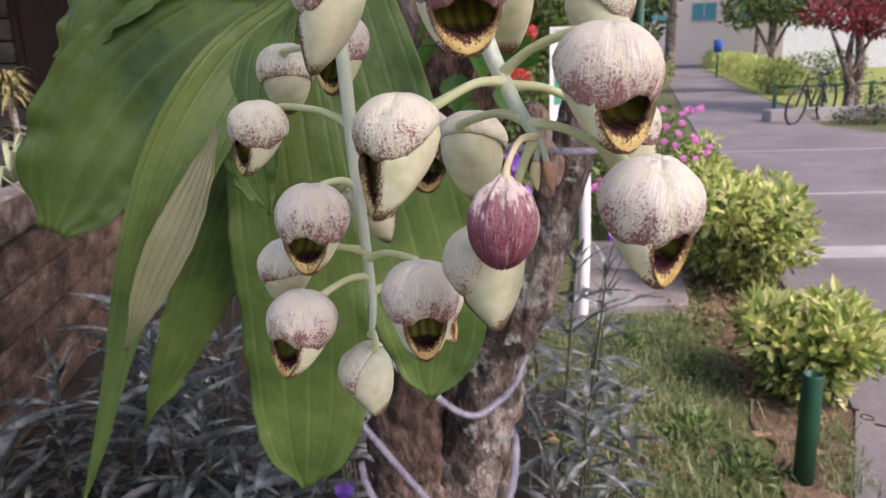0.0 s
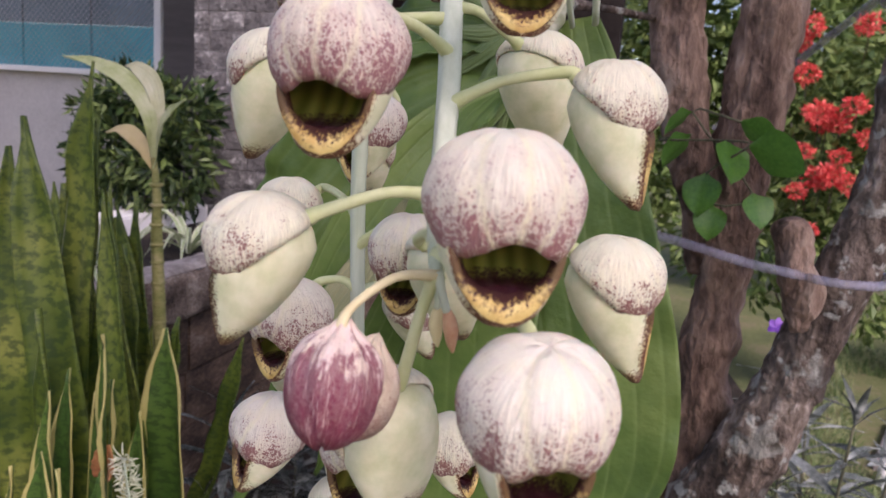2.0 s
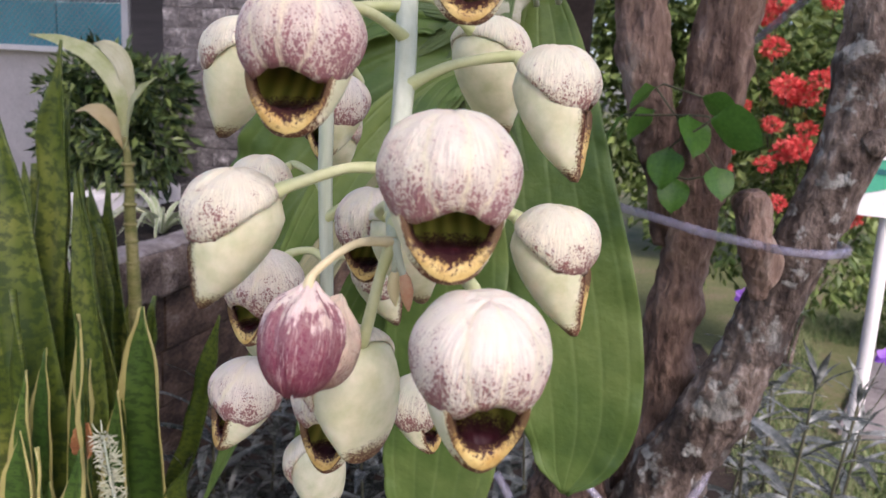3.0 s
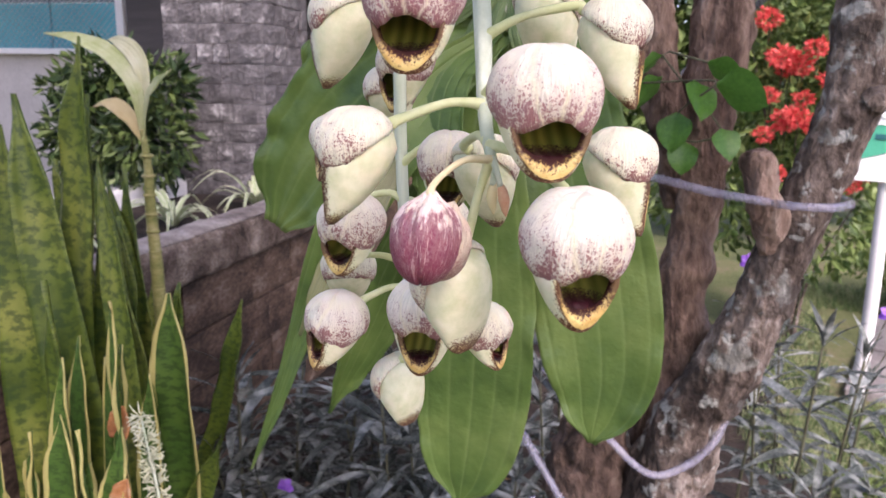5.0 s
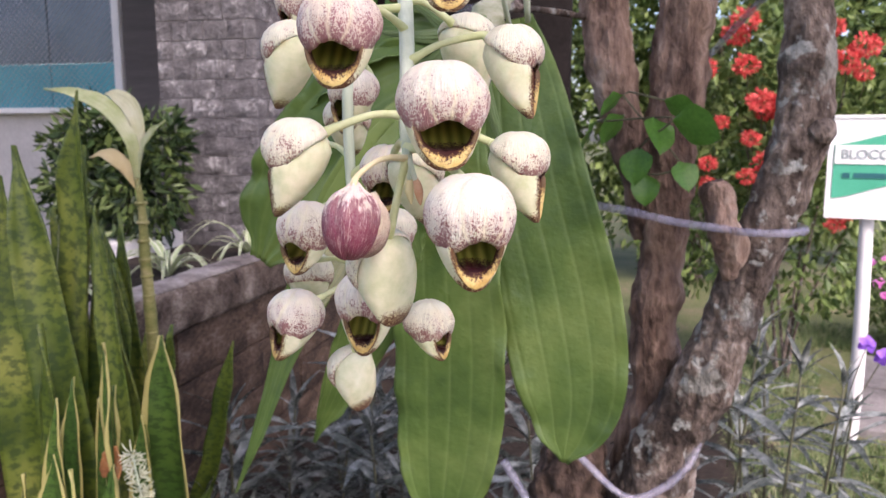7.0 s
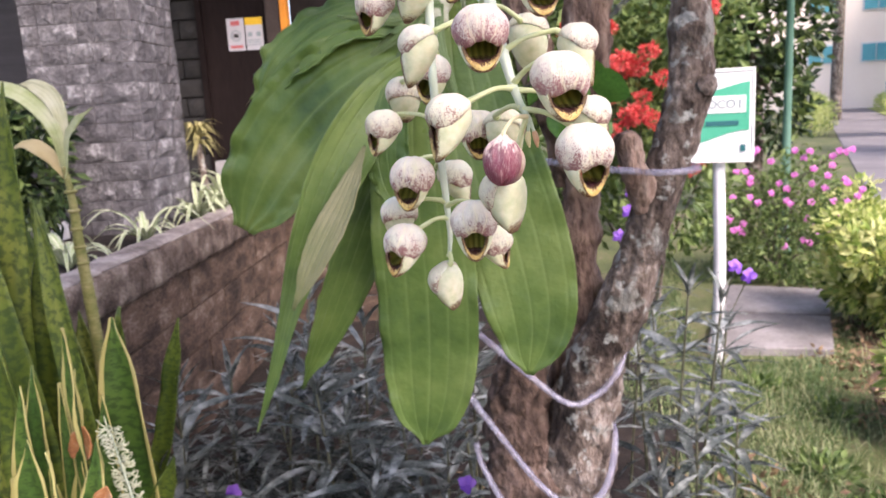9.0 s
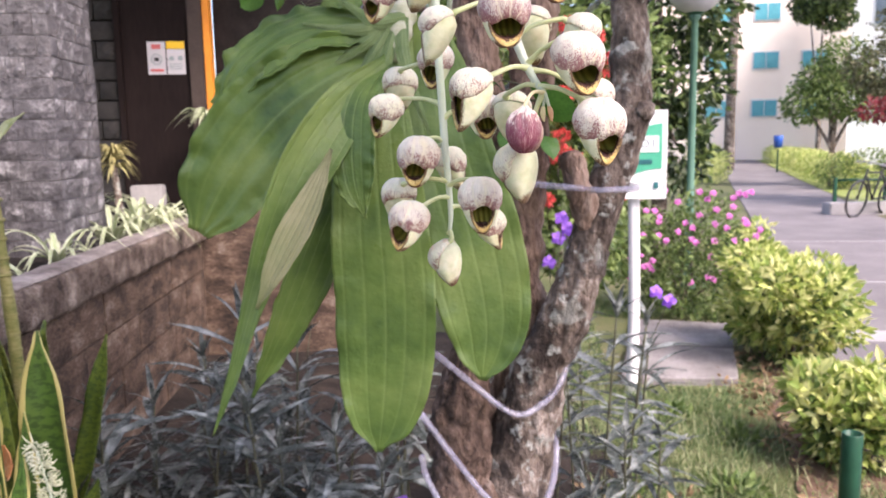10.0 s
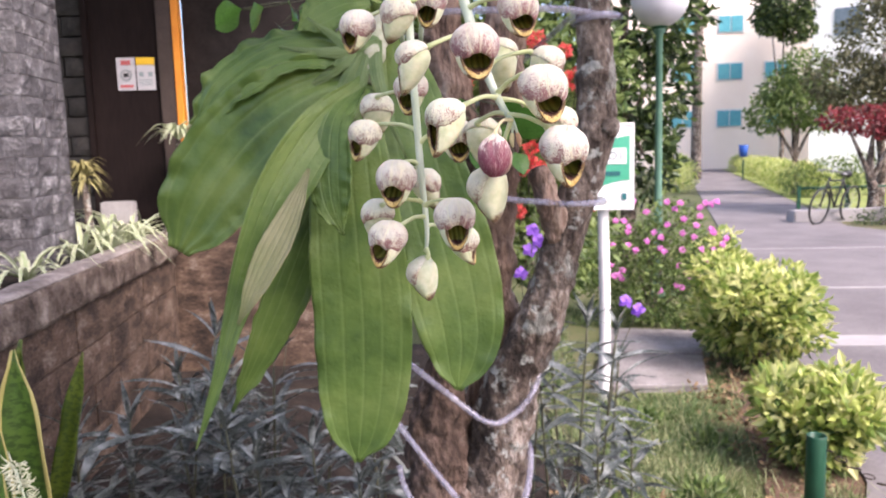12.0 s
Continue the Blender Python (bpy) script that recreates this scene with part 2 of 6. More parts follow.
_col = ramp(_nt, noisy(_nt, _v, 3.0), [(0.35, (0.46, 0.29, 0.08)), (0.6, (0.62, 0.47, 0.17))])
_k = maths(_nt, "MULTIPLY", maths(_nt, "SUBTRACT", maths(_nt, "ADD", maths(_nt, "MULTIPLY", _at.outputs["Fac"], -1.0), _n), -0.34), 9.0, clamp=True)
_tc = _nt.nodes.new("ShaderNodeTexCoord")
_sp = _nt.nodes.new("ShaderNodeSeparateXYZ")
_nt.links.new(_tc.outputs["Object"], _sp.inputs[0])
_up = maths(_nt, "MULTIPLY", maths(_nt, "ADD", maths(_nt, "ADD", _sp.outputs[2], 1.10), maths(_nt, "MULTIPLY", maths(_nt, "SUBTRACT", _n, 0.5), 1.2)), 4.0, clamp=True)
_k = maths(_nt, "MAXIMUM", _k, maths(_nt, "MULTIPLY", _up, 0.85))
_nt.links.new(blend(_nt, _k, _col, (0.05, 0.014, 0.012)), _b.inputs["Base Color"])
bump(_nt, _b, _n, 0.4, 0.0008)
BUD_BROWN = surf("small_bud_brown", [(0.50, 0.24, 0.13), (0.56, 0.36, 0.20)], 150.0, 600.0, 0.5, 0.1, 0.0005)
BUD = surf("small_bud", [(0.58, 0.50, 0.24), (0.66, 0.58, 0.34)], 2.0, 20.0, 0.5, 0.1, 0.0005)
STEM = surf("flower_stem", [(0.40, 0.46, 0.31), (0.50, 0.55, 0.42), (0.62, 0.66, 0.54)], 40.0, 300.0, 0.5, 0.15, 0.001, stretch=(1, 1, 0.1))
PEDICEL = surf("pedicel", [(0.46, 0.51, 0.23), (0.61, 0.63, 0.38)], 60.0, 300.0, 0.5, 0.15, 0.001)
DRY_PEDICEL = surf("dry_pedicel", [(0.56, 0.47, 0.26), (0.66, 0.60, 0.38)], 60.0, 300.0, 0.6, 0.15, 0.001)
ORCHID_LEAF = leafy("orchid_leaf", [(0.050, 0.100, 0.024), (0.110, 0.182, 0.042), (0.195, 0.270, 0.074)], 8.0, 0.32, 0.25, 0.16, (0.24, 0.33, 0.11), 5.0, False)
ORCHID_FADED = leafy("orchid_leaf_faded", [(0.16, 0.19, 0.065), (0.26, 0.26, 0.12), (0.36, 0.33, 0.18)], 9.0, 0.45, 0.22, 0.3, (0.42, 0.39, 0.23), 11.0, False)
SHEATH = leafy("leaf_sheath", [(0.11, 0.18, 0.055), (0.19, 0.26, 0.10)], 20.0, 0.45, 0.2, 0.4, (0.40, 0.43, 0.26), 9.0, False)
PSEUDOBULB = surf("pseudobulb", [(0.30, 0.32, 0.19), (0.42, 0.42, 0.29), (0.52, 0.50, 0.40)], 40.0, 220.0, 0.7, 0.4, 0.003, stretch=(1, 1, 3))
BARK = surf("bark", [(0.010, 0.007, 0.006), (0.056, 0.040, 0.031), (0.185, 0.142, 0.115), (0.42, 0.36, 0.315)], 9.0, 70.0, 0.9, 1.0, 0.04, stretch=(1, 1, 0.6))
_nt = BARK.node_tree
_b = _nt.nodes["Principled BSDF"]
_v = coords(_nt)
_old = _b.inputs["Base Color"].links[0].from_socket
for _scale, _cut, _tone in ((17.0, 0.70, (0.26, 0.255, 0.225)), (34.0, 0.725, (0.38, 0.38, 0.345)), (13.0, 0.69, (0.045, 0.035, 0.029))):
    _k = maths(_nt, "MULTIPLY", maths(_nt, "SUBTRACT", maths(_nt, "ADD", noisy(_nt, _v, _scale, 3.0, 0.5), maths(_nt, "MULTIPLY", noisy(_nt, _v, 90.0, 3.0), 0.25)), _cut), 16.0, clamp=True)
    _old = blend(_nt, maths(_nt, "MULTIPLY", _k, 0.75), _old, _tone)
_nt.links.new(_old, _b.inputs["Base Color"])
BARK_STUMP = surf("stump_bark", [(0.010, 0.007, 0.005), (0.055, 0.036, 0.027), (0.14, 0.094, 0.073), (0.29, 0.225, 0.19)], 11.0, 65.0, 0.95, 1.0, 0.05, stretch=(1, 1, 0.5))
BARK_RED = surf("bark_inner", [(0.018, 0.011, 0.008), (0.105, 0.066, 0.050), (0.26, 0.175, 0.132), (0.40, 0.31, 0.25)], 10.0, 60.0, 0.9, 1.0, 0.05, stretch=(1, 1, 0.4))
PLASTIC_TIE = surf("plastic_tie", [(0.24, 0.22, 0.29), (0.46, 0.44, 0.53)], 30.0, 200.0, 0.16, 0.3, 0.004, spec=0.8)
PLASTIC_TIE.node_tree.nodes["Principled BSDF"].inputs["Alpha"].default_value = 0.45
POTHOS = leafy("vine_leaf", [(0.035, 0.11, 0.018), (0.11, 0.25, 0.04)], 12.0, 0.3, 0.3, 0.0, island=True)
SNAKE = leafy("snake_plant_leaf", [(0.038, 0.066, 0.009), (0.105, 0.146, 0.022), (0.215, 0.240, 0.052)], 5.0, 0.4, 0.12, 0, island=False, bands=(0.020, 0.048, 0.014))
SNAKE_EDGE = leafy("snake_plant_variegated", [(0.040, 0.095, 0.018), (0.095, 0.165, 0.030)], 5.0, 0.4, 0.12, 0, island=False, bands=(0.020, 0.050, 0.012), edge=(0.44, 0.39, 0.14))
SNAKE_DRY = surf("snake_plant_dry_tip", [(0.22, 0.08, 0.04), (0.40, 0.18, 0.07), (0.48, 0.35, 0.24)], 20.0, 90.0, 0.7, 0.3, 0.003)
CANE = surf("cane", [(0.10, 0.12, 0.03), (0.22, 0.21, 0.07), (0.32, 0.28, 0.14)], 12.0, 90.0, 0.6, 0.3, 0.004, stretch=(1, 1, 3))
CANE_LEAF = leafy("cane_leaf", [(0.36, 0.42, 0.15), (0.54, 0.57, 0.31), (0.68, 0.67, 0.46)], 14.0, 0.4, 0.3, 0.3, (0.60, 0.62, 0.36), 7.0, False)
CANE_PALE = leafy("cane_leaf_pale", [(0.56, 0.55, 0.30), (0.68, 0.66, 0.44), (0.74, 0.72, 0.54)], 14.0, 0.4, 0.3, 0.25, (0.50, 0.56, 0.28), 9.0, False)
CANE_DRY = leafy("cane_leaf_dry", [(0.45, 0.36, 0.17), (0.56, 0.46, 0.26)], 14.0, 0.6, 0.2, 0, island=False)
WHITE_BLOOM = surf("white_bloom", [(0.46, 0.48, 0.30), (0.64, 0.63, 0.47)], 20.0, 80.0, 0.5, 0.1)
RUELLIA = leafy("grey_leaf", [(0.020, 0.027, 0.020), (0.092, 0.105, 0.094), (0.46, 0.48, 0.45)], 1.8, 0.24, 0.10, 0.35, (0.28, 0.29, 0.26), 0.0, False)
RUELLIA_STEM = surf("grey_stem", [(0.05, 0.05, 0.03), (0.12, 0.12, 0.07)], 30.0, 120.0, 0.7, 0.2, 0.002)
VIOLET = leafy("violet_petal", [(0.22, 0.08, 0.48), (0.36, 0.16, 0.62)], 20.0, 0.5, 0.4)
PINK = leafy("pink_petal", [(0.55, 0.13, 0.42), (0.68, 0.24, 0.56)], 20.0, 0.5, 0.4)
RED = leafy("red_petal", [(0.56, 0.05, 0.05), (0.74, 0.15, 0.125)], 20.0, 0.5, 0.35)
SPIDER = leafy("spider_leaf", [(0.26, 0.35, 0.15), (0.44, 0.50, 0.28)], 10.0, 0.45, 0.3, 0.9, (0.70, 0.70, 0.56), 2.0, True, edge=(0.70, 0.70, 0.54))
STRAW = leafy("straw_leaf", [(0.20, 0.19, 0.06), (0.46, 0.40, 0.19)], 10.0, 0.6, 0.2)
DRY_LEAF = leafy("dry_leaf", [(0.13, 0.08, 0.045), (0.32, 0.22, 0.12)], 10.0, 0.7, 0.15)
HEDGE = leafy("golden_leaf", [(0.20, 0.29, 0.06), (0.46, 0.52, 0.14), (0.72, 0.71, 0.33)], 6.0, 0.5, 0.45)
GREEN = leafy("green_leaf", [(0.05, 0.09, 0.022), (0.11, 0.165, 0.042), (0.20, 0.265, 0.08)], 5.0, 0.5, 0.3)
OLIVE = leafy("olive_leaf", [(0.05, 0.055, 0.025), (0.11, 0.11, 0.05), (0.20, 0.19, 0.10)], 5.0, 0.5, 0.3)
DARKGREEN = leafy("dark_leaf", [(0.008, 0.020, 0.006), (0.040, 0.072, 0.022), (0.12, 0.165, 0.045)], 5.0, 0.45, 0.25)
REDLEAF = leafy("red_leaf", [(0.10, 0.03, 0.03), (0.30, 0.04, 0.05)], 5.0, 0.5, 0.3)
GRASS = leafy("grass", [(0.055, 0.105, 0.030), (0.15, 0.21, 0.070), (0.36, 0.37, 0.20)], 2.0, 0.6, 0.3)
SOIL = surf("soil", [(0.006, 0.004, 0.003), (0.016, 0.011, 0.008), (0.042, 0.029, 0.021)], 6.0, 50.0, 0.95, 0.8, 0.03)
LITTER_SOIL = surf("littered_soil", [(0.05, 0.032, 0.022), (0.13, 0.078, 0.052), (0.22, 0.15, 0.105)], 7.0, 55.0, 0.95, 0.8, 0.03)
LAWN = surf("lawn", [(0.045, 0.055, 0.022), (0.085, 0.098, 0.035), (0.15, 0.115, 0.075)], 1.6, 30.0, 0.95, 0.6, 0.03)
# Lawn again in a lighter colour that stands in for sun on it.
SUNLIT_LAWN = surf("sunlit_lawn", [(0.13, 0.17, 0.04), (0.20, 0.24, 0.06), (0.27, 0.28, 0.10)], 0.8, 20.0, 0.95, 0.4, 0.02)
PAVING = surf("paving", [(0.112, 0.100, 0.100), (0.150, 0.135, 0.134), (0.20, 0.182, 0.178)], 1.2, 40.0, 0.85, 0.25, 0.008)
PALE_LINE = surf("pale_joint", [(0.25, 0.235, 0.23), (0.35, 0.33, 0.32)], 3.0, 40.0, 0.8, 0.2, 0.004)
SLAB = surf("concrete_slab", [(0.10, 0.09, 0.087), (0.19, 0.172, 0.166), (0.28, 0.258, 0.25)], 3.0, 45.0, 0.9, 0.4, 0.01)
CAP = surf("weathered_concrete", [(0.022, 0.016, 0.013), (0.095, 0.068, 0.052), (0.19, 0.145, 0.115), (0.36, 0.30, 0.25)], 9.0, 110.0, 0.92, 1.0, 0.04)
CAP_TOP = surf("cap_mortar", [(0.10, 0.082, 0.072), (0.24, 0.205, 0.185), (0.40, 0.36, 0.33)], 6.0, 60.0, 0.9, 0.4, 0.01)
STONE_BROWN = surf("brown_stone", [(0.014, 0.010, 0.008), (0.046, 0.030, 0.021), (0.102, 0.066, 0.045), (0.19, 0.150, 0.118)], 6.0, 50.0, 0.92, 0.9, 0.02, vary=0.18, stretch=(0.8, 0.8, 1.6))
STONE_GREY = surf("grey_stone", [(0.036, 0.033, 0.035), (0.075, 0.069, 0.072), (0.125, 0.117, 0.120), (0.34, 0.325, 0.33)], 9.0, 60.0, 0.85, 1.0, 0.03, vary=0.10)
STONE_BLACK = surf("dark_stone", [(0.012, 0.011, 0.010), (0.038, 0.034, 0.031)], 8.0, 60.0, 0.7, 0.5, 0.01, vary=0.3)
MORTAR = surf("mortar", [(0.17, 0.16, 0.16), (0.28, 0.265, 0.265)], 10.0, 90.0, 0.95, 0.4, 0.006)
DARK_MORTAR = surf("dark_mortar", [(0.014, 0.012, 0.011), (0.032, 0.027, 0.025)], 10.0, 90.0, 0.95, 0.4, 0.006)
PALE_WALL = surf("off_white_paint", [(0.36, 0.33, 0.32), (0.50, 0.47, 0.455)], 2.0, 40.0, 0.8, 0.15, 0.005)
WHITE_WALL = surf("white_paint", [(0.60, 0.58, 0.57), (0.72, 0.70, 0.69)], 3.0, 40.0, 0.7, 0.15, 0.005)
GREY_BROWN = surf("grey_brown_render", [(0.062, 0.054, 0.054), (0.095, 0.083, 0.082)], 3.0, 40.0, 0.85, 0.25, 0.006, stretch=(0.5, 0.5, 6.0))
GREY_WALL = surf("grey_render", [(0.17, 0.155, 0.155), (0.26, 0.24, 0.24)], 3.0, 40.0, 0.85, 0.25, 0.006)
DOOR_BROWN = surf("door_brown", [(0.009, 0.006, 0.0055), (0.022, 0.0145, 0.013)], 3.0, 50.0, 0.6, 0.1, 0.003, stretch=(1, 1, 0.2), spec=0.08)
FRAME_BROWN = surf("frame_brown", [(0.026, 0.018, 0.014), (0.060, 0.043, 0.035)], 5.0, 60.0, 0.6, 0.2, 0.004)
ORANGE = surf("orange_paint", [(0.55, 0.19, 0.02), (0.68, 0.27, 0.03)], 5.0, 60.0, 0.5, 0.1, 0.002)
WHITE = surf("white_plastic", [(0.66, 0.66, 0.67), (0.78, 0.78, 0.78)], 5.0, 60.0, 0.5, 0.05, 0.002)
PAPER = surf("paper", [(0.46, 0.44, 0.45), (0.54, 0.52, 0.53)], 5.0, 60.0, 0.6, 0.05, 0.001)
SIGN_WHITE = surf("sign_white", [(0.70, 0.70, 0.68), (0.80, 0.80, 0.78)], 5.0, 90.0, 0.4, 0.05, 0.001)
SIGN_GREEN = surf("sign_green", [(0.05, 0.33, 0.20), (0.08, 0.40, 0.26)], 5.0, 90.0, 0.4, 0.05, 0.001)
SIGN_DARK = surf("sign_dark", [(0.02, 0.10, 0.11), (0.03, 0.14, 0.15)], 5.0, 90.0, 0.4, 0.05, 0.001)
SIGN_GREY = surf("sign_grey", [(0.22, 0.27, 0.27), (0.30, 0.34, 0.34)], 5.0, 90.0, 0.4, 0.05, 0.001)
NOTICE_YELLOW = surf("notice_yellow", [(0.70, 0.42, 0.02), (0.78, 0.50, 0.04)], 5.0, 90.0, 0.4, 0.05, 0.001)
NOTICE_RED = surf("notice_red", [(0.45, 0.10, 0.10), (0.55, 0.15, 0.14)], 5.0, 90.0, 0.4, 0.05, 0.001)
GREEN_METAL = surf("green_metal", [(0.008, 0.045, 0.024), (0.016, 0.070, 0.038)], 8.0, 90.0, 0.4, 0.15, 0.003)
STEEL = surf("galvanised", [(0.30, 0.30, 0.30), (0.45, 0.45, 0.45)], 10.0, 120.0, 0.4, 0.1, 0.002, metal=0.8)
GLOBE = surf("milk_globe", [(0.48, 0.48, 0.53), (0.56, 0.56, 0.60)], 4.0, 60.0, 0.25, 0.03, 0.002, spec=0.5)
TEAL = surf("teal_panel", [(0.06, 0.28, 0.34), (0.10, 0.37, 0.42)], 4.0, 50.0, 0.35, 0.05, 0.002, spec=0.5)
DARK_GLASS = surf("dark_glass", [(0.075, 0.105, 0.135), (0.13, 0.165, 0.20)], 3.0, 40.0, 0.1, 0.02, 0.002, spec=0.6)
WIRE = surf("wire", [(0.34, 0.33, 0.36), (0.46, 0.45, 0.48)], 20.0, 90.0, 0.5, 0.1, 0.001, metal=0.4)
BUILDING = surf("peach_render", [(0.80, 0.68, 0.58), (0.86, 0.76, 0.66)], 0.5, 12.0, 0.85, 0.1, 0.01)
BLACK = surf("black_rubber", [(0.015, 0.015, 0.016), (0.035, 0.035, 0.035)], 10.0, 90.0, 0.6, 0.1, 0.002)
BLUE = surf("blue_plastic", [(0.02, 0.07, 0.30), (0.03, 0.10, 0.38)], 6.0, 60.0, 0.4, 0.05, 0.002)
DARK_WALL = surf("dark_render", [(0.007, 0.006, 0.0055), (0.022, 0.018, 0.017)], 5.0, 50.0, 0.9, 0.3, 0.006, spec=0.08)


# ---- mesh helpers ----
def link_mesh(name, bm, material, parent=None, label="", smooth=True):
    me = bpy.data.meshes.new(name)
    bm.to_mesh(me)
    bm.free()
    for mt in material if isinstance(material, (list, tuple)) else [material]:
        me.materials.append(mt)
    if smooth:
        me.polygons.foreach_set("use_smooth", [True] * len(me.polygons))
    ob = new(name, me)
    if parent:
        ob.parent = parent
    if label:
        ob["label"] = label
    return ob


def part(name, bm, material, parent, label="", smooth=True):
    return link_mesh(name, bm, material, parent, label, smooth)


def share(name, me, parent, m, material=None):
    ob = new(name, me)
    ob.parent = parent
    ob.matrix_basis = m
    return ob


def empty(name, m=None):
    ob = new(name)
    if m is not None:
        ob.matrix_basis = m
    return ob


def spline(points, n):
    """n + 1 points along a Catmull-Rom curve."""
    p = [Vector(q) for q in points]
    p = [p[0] * 2 - p[1]] + p + [p[-1] * 2 - p[-2]]
    out = []
    for k in range(n + 1):
        u = k / n * (len(p) - 3)
        i = min(int(u), len(p) - 4)
        t = u - i
        a, b, c, d = p[i : i + 4]
        out.append(0.5 * (2 * b + (c - a) * t + (2 * a - 5 * b + 4 * c - d) * t * t + (3 * b - a - 3 * c + d) * t**3))
    return out


def along(values, u):
    x = u * (len(values) - 1)
    i = min(int(x), len(values) - 2)
    return values[i] + (values[i + 1] - values[i]) * (x - i)


def eased(values, u):
    """Like along(), on a smooth curve."""
    x = u * (len(values) - 1)
    i = min(int(x), len(values) - 2)
    t = x - i
    a, b, c, d = values[max(i - 1, 0)], values[i], values[i + 1], values[min(i + 2, len(values) - 1)]
    return 0.5 * (2 * b + (c - a) * t + (2 * a - 5 * b + 4 * c - d) * t * t + (3 * b - a - 3 * c + d) * t**3)


def tube(points, radii, n=12, sides=10, rough=0.0, bm=None, ridges=0, seed=0.0):
    """A closed tube along a smooth curve; rough: unevenness as a share of its radius."""
    bm = bm or bmesh.new()
    c = spline(points, n)
    up = Vector((0.13, 0.97, 0.2))
    rings = []
    for k, p in enumerate(c):
        d = (c[min(k + 1, n)] - c[max(k - 1, 0)]).normalized()
        s = d.cross(up)
        if s.length < 0.1:
            s = d.cross(Vector((1, 0, 0)))
        s.normalize()
        w = s.cross(d)
        r = along(radii, k / n)
        ring = []
        for j in range(sides):
            a = 2 * math.pi * j / sides
            q = r * (1 + (0.1 * math.cos(ridges * a) if ridges else 0))
            if rough:
                v = p + (s * math.cos(a) + w * math.sin(a)) * r
                q *= 1 + rough * (noise.noise(v * 14 + Vector((seed, 0, 0))) + 0.6 * noise.noise(v * 45) - 0.9 * abs(noise.noise(Vector((v.x * 60, v.y * 60, v.z * 16)))))
            ring.append(bm.verts.new(p + (s * math.cos(a) + w * math.sin(a)) * q))
        rings.append(ring)
    for a, b in zip(rings, rings[1:]):
        for j in range(sides):
            bm.faces.new((a[j], a[(j + 1) % sides], b[(j + 1) % sides], b[j]))
    bm.faces.new(rings[0][::-1])
    bm.faces.new(rings[-1])
    return bm


def box(x0, x1, y0, y1, z0, z1, bevel=0.0, bm=None):
    own = bm is None
    bm = bm or bmesh.new()
    vs = [bm.verts.new((x, y, z)) for z in (z0, z1) for y in (y0, y1) for x in (x0, x1)]
    for f in ((0, 2, 3, 1), (4, 5, 7, 6), (0, 1, 5, 4), (2, 6, 7, 3), (0, 4, 6, 2), (1, 3, 7, 5)):
        bm.faces.new([vs[i] for i in f])
    if bevel and own:
        bmesh.ops.bevel(bm, geom=bm.edges[:], offset=bevel, segments=2, affect="EDGES")
    return bm


def rough_box(x0, x1, y0, y1, z0, z1, step=0.03, amp=0.006, scale=9.0, seed=0.0):
    """A box cut into a fine net and worn uneven, with its corners rounded off."""
    size, lo = (x1 - x0, y1 - y0, z1 - z0), (x0, y0, z0)
    cells = [max(2, min(160, int(round(d / step)))) for d in size]
    bm = bmesh.new()
    net = {}

    def vert(i, j, k):
        if (i, j, k) not in net:
            p = Vector((x0 + size[0] * i / cells[0], y0 + size[1] * j / cells[1], z0 + size[2] * k / cells[2]))
            out = Vector([(-1 if c == 0 else 1 if c == n else 0) for c, n in zip((i, j, k), cells)])
            sides = sum(abs(c) for c in out)
            q = p * scale + Vector((seed, 0, 0))
            d = amp * (noise.noise(q) + 0.6 * noise.noise(q * 2.7) + 0.4 * noise.noise(q * 6.1)) - (0.010 if sides > 1 else 0.0)
            net[(i, j, k)] = bm.verts.new(p + out.normalized() * d)
        return net[(i, j, k)]

    for a, b, c in ((0, 1, 2), (1, 2, 0), (2, 0, 1)):
        for end in (0, cells[c]):
            for i in range(cells[a]):
                for j in range(cells[b]):
                    q = []
                    for di, dj in ((0, 0), (1, 0), (1, 1), (0, 1)):
                        n = [0, 0, 0]
                        n[a], n[b], n[c] = i + di, j + dj, end
                        q.append(vert(*n))
                    bm.faces.new(q if end else q[::-1])
    return bm


def blade(spine, widths, face, fold=0.0, pleat=0.0, wave=0.0, n=24, m=10, pleats=4, seed=0.0, bm=None, curl=0.0):
    """A leaf blade along a spine; face: the way its upper side looks; fold: how far its halves rise; UV x across, y along."""
    bm = bm or bmesh.new()
    uv = bm.loops.layers.uv.verify()
    c = spline(spine, n)
    face = Vector(face)
    rows = []
    for k, p in enumerate(c):
        d = (c[min(k + 1, n)] - c[max(k - 1, 0)]).normalized()
        s = d.cross(face)
        s.normalize()
        up = s.cross(d)
        w = max(eased(widths, k / n), 0.0004)
        row = []
        for j in range(m + 1):
            a = 2 * j / m - 1
            lift = fold * abs(a) ** 1.3 * w + pleat * math.cos(a * pleats * math.pi) * min(1, w / 0.03) + curl * w * a * a * math.sin(k / n * 3)
            edge = wave * abs(a) ** 3 * noise.noise(Vector((k * 0.33 + seed, a * 1.5, seed))) * 2
            row.append((bm.verts.new(p + s * a * w + up * (lift + edge)), j / m, k / n))
        rows.append(row)
    for r0, r1 in zip(rows, rows[1:]):
        for j in range(m):
            q = (r0[j], r0[j + 1], r1[j + 1], r1[j])
            f = bm.faces.new([v[0] for v in q])
            for loop, v in zip(f.loops, q):
                loop[uv].uv = (v[1], v[2])
    return bm


def thick(ob, t):
    mod = ob.modifiers.new("thickness", "SOLIDIFY")
    mod.thickness, mod.offset = t, -0.5
    return ob


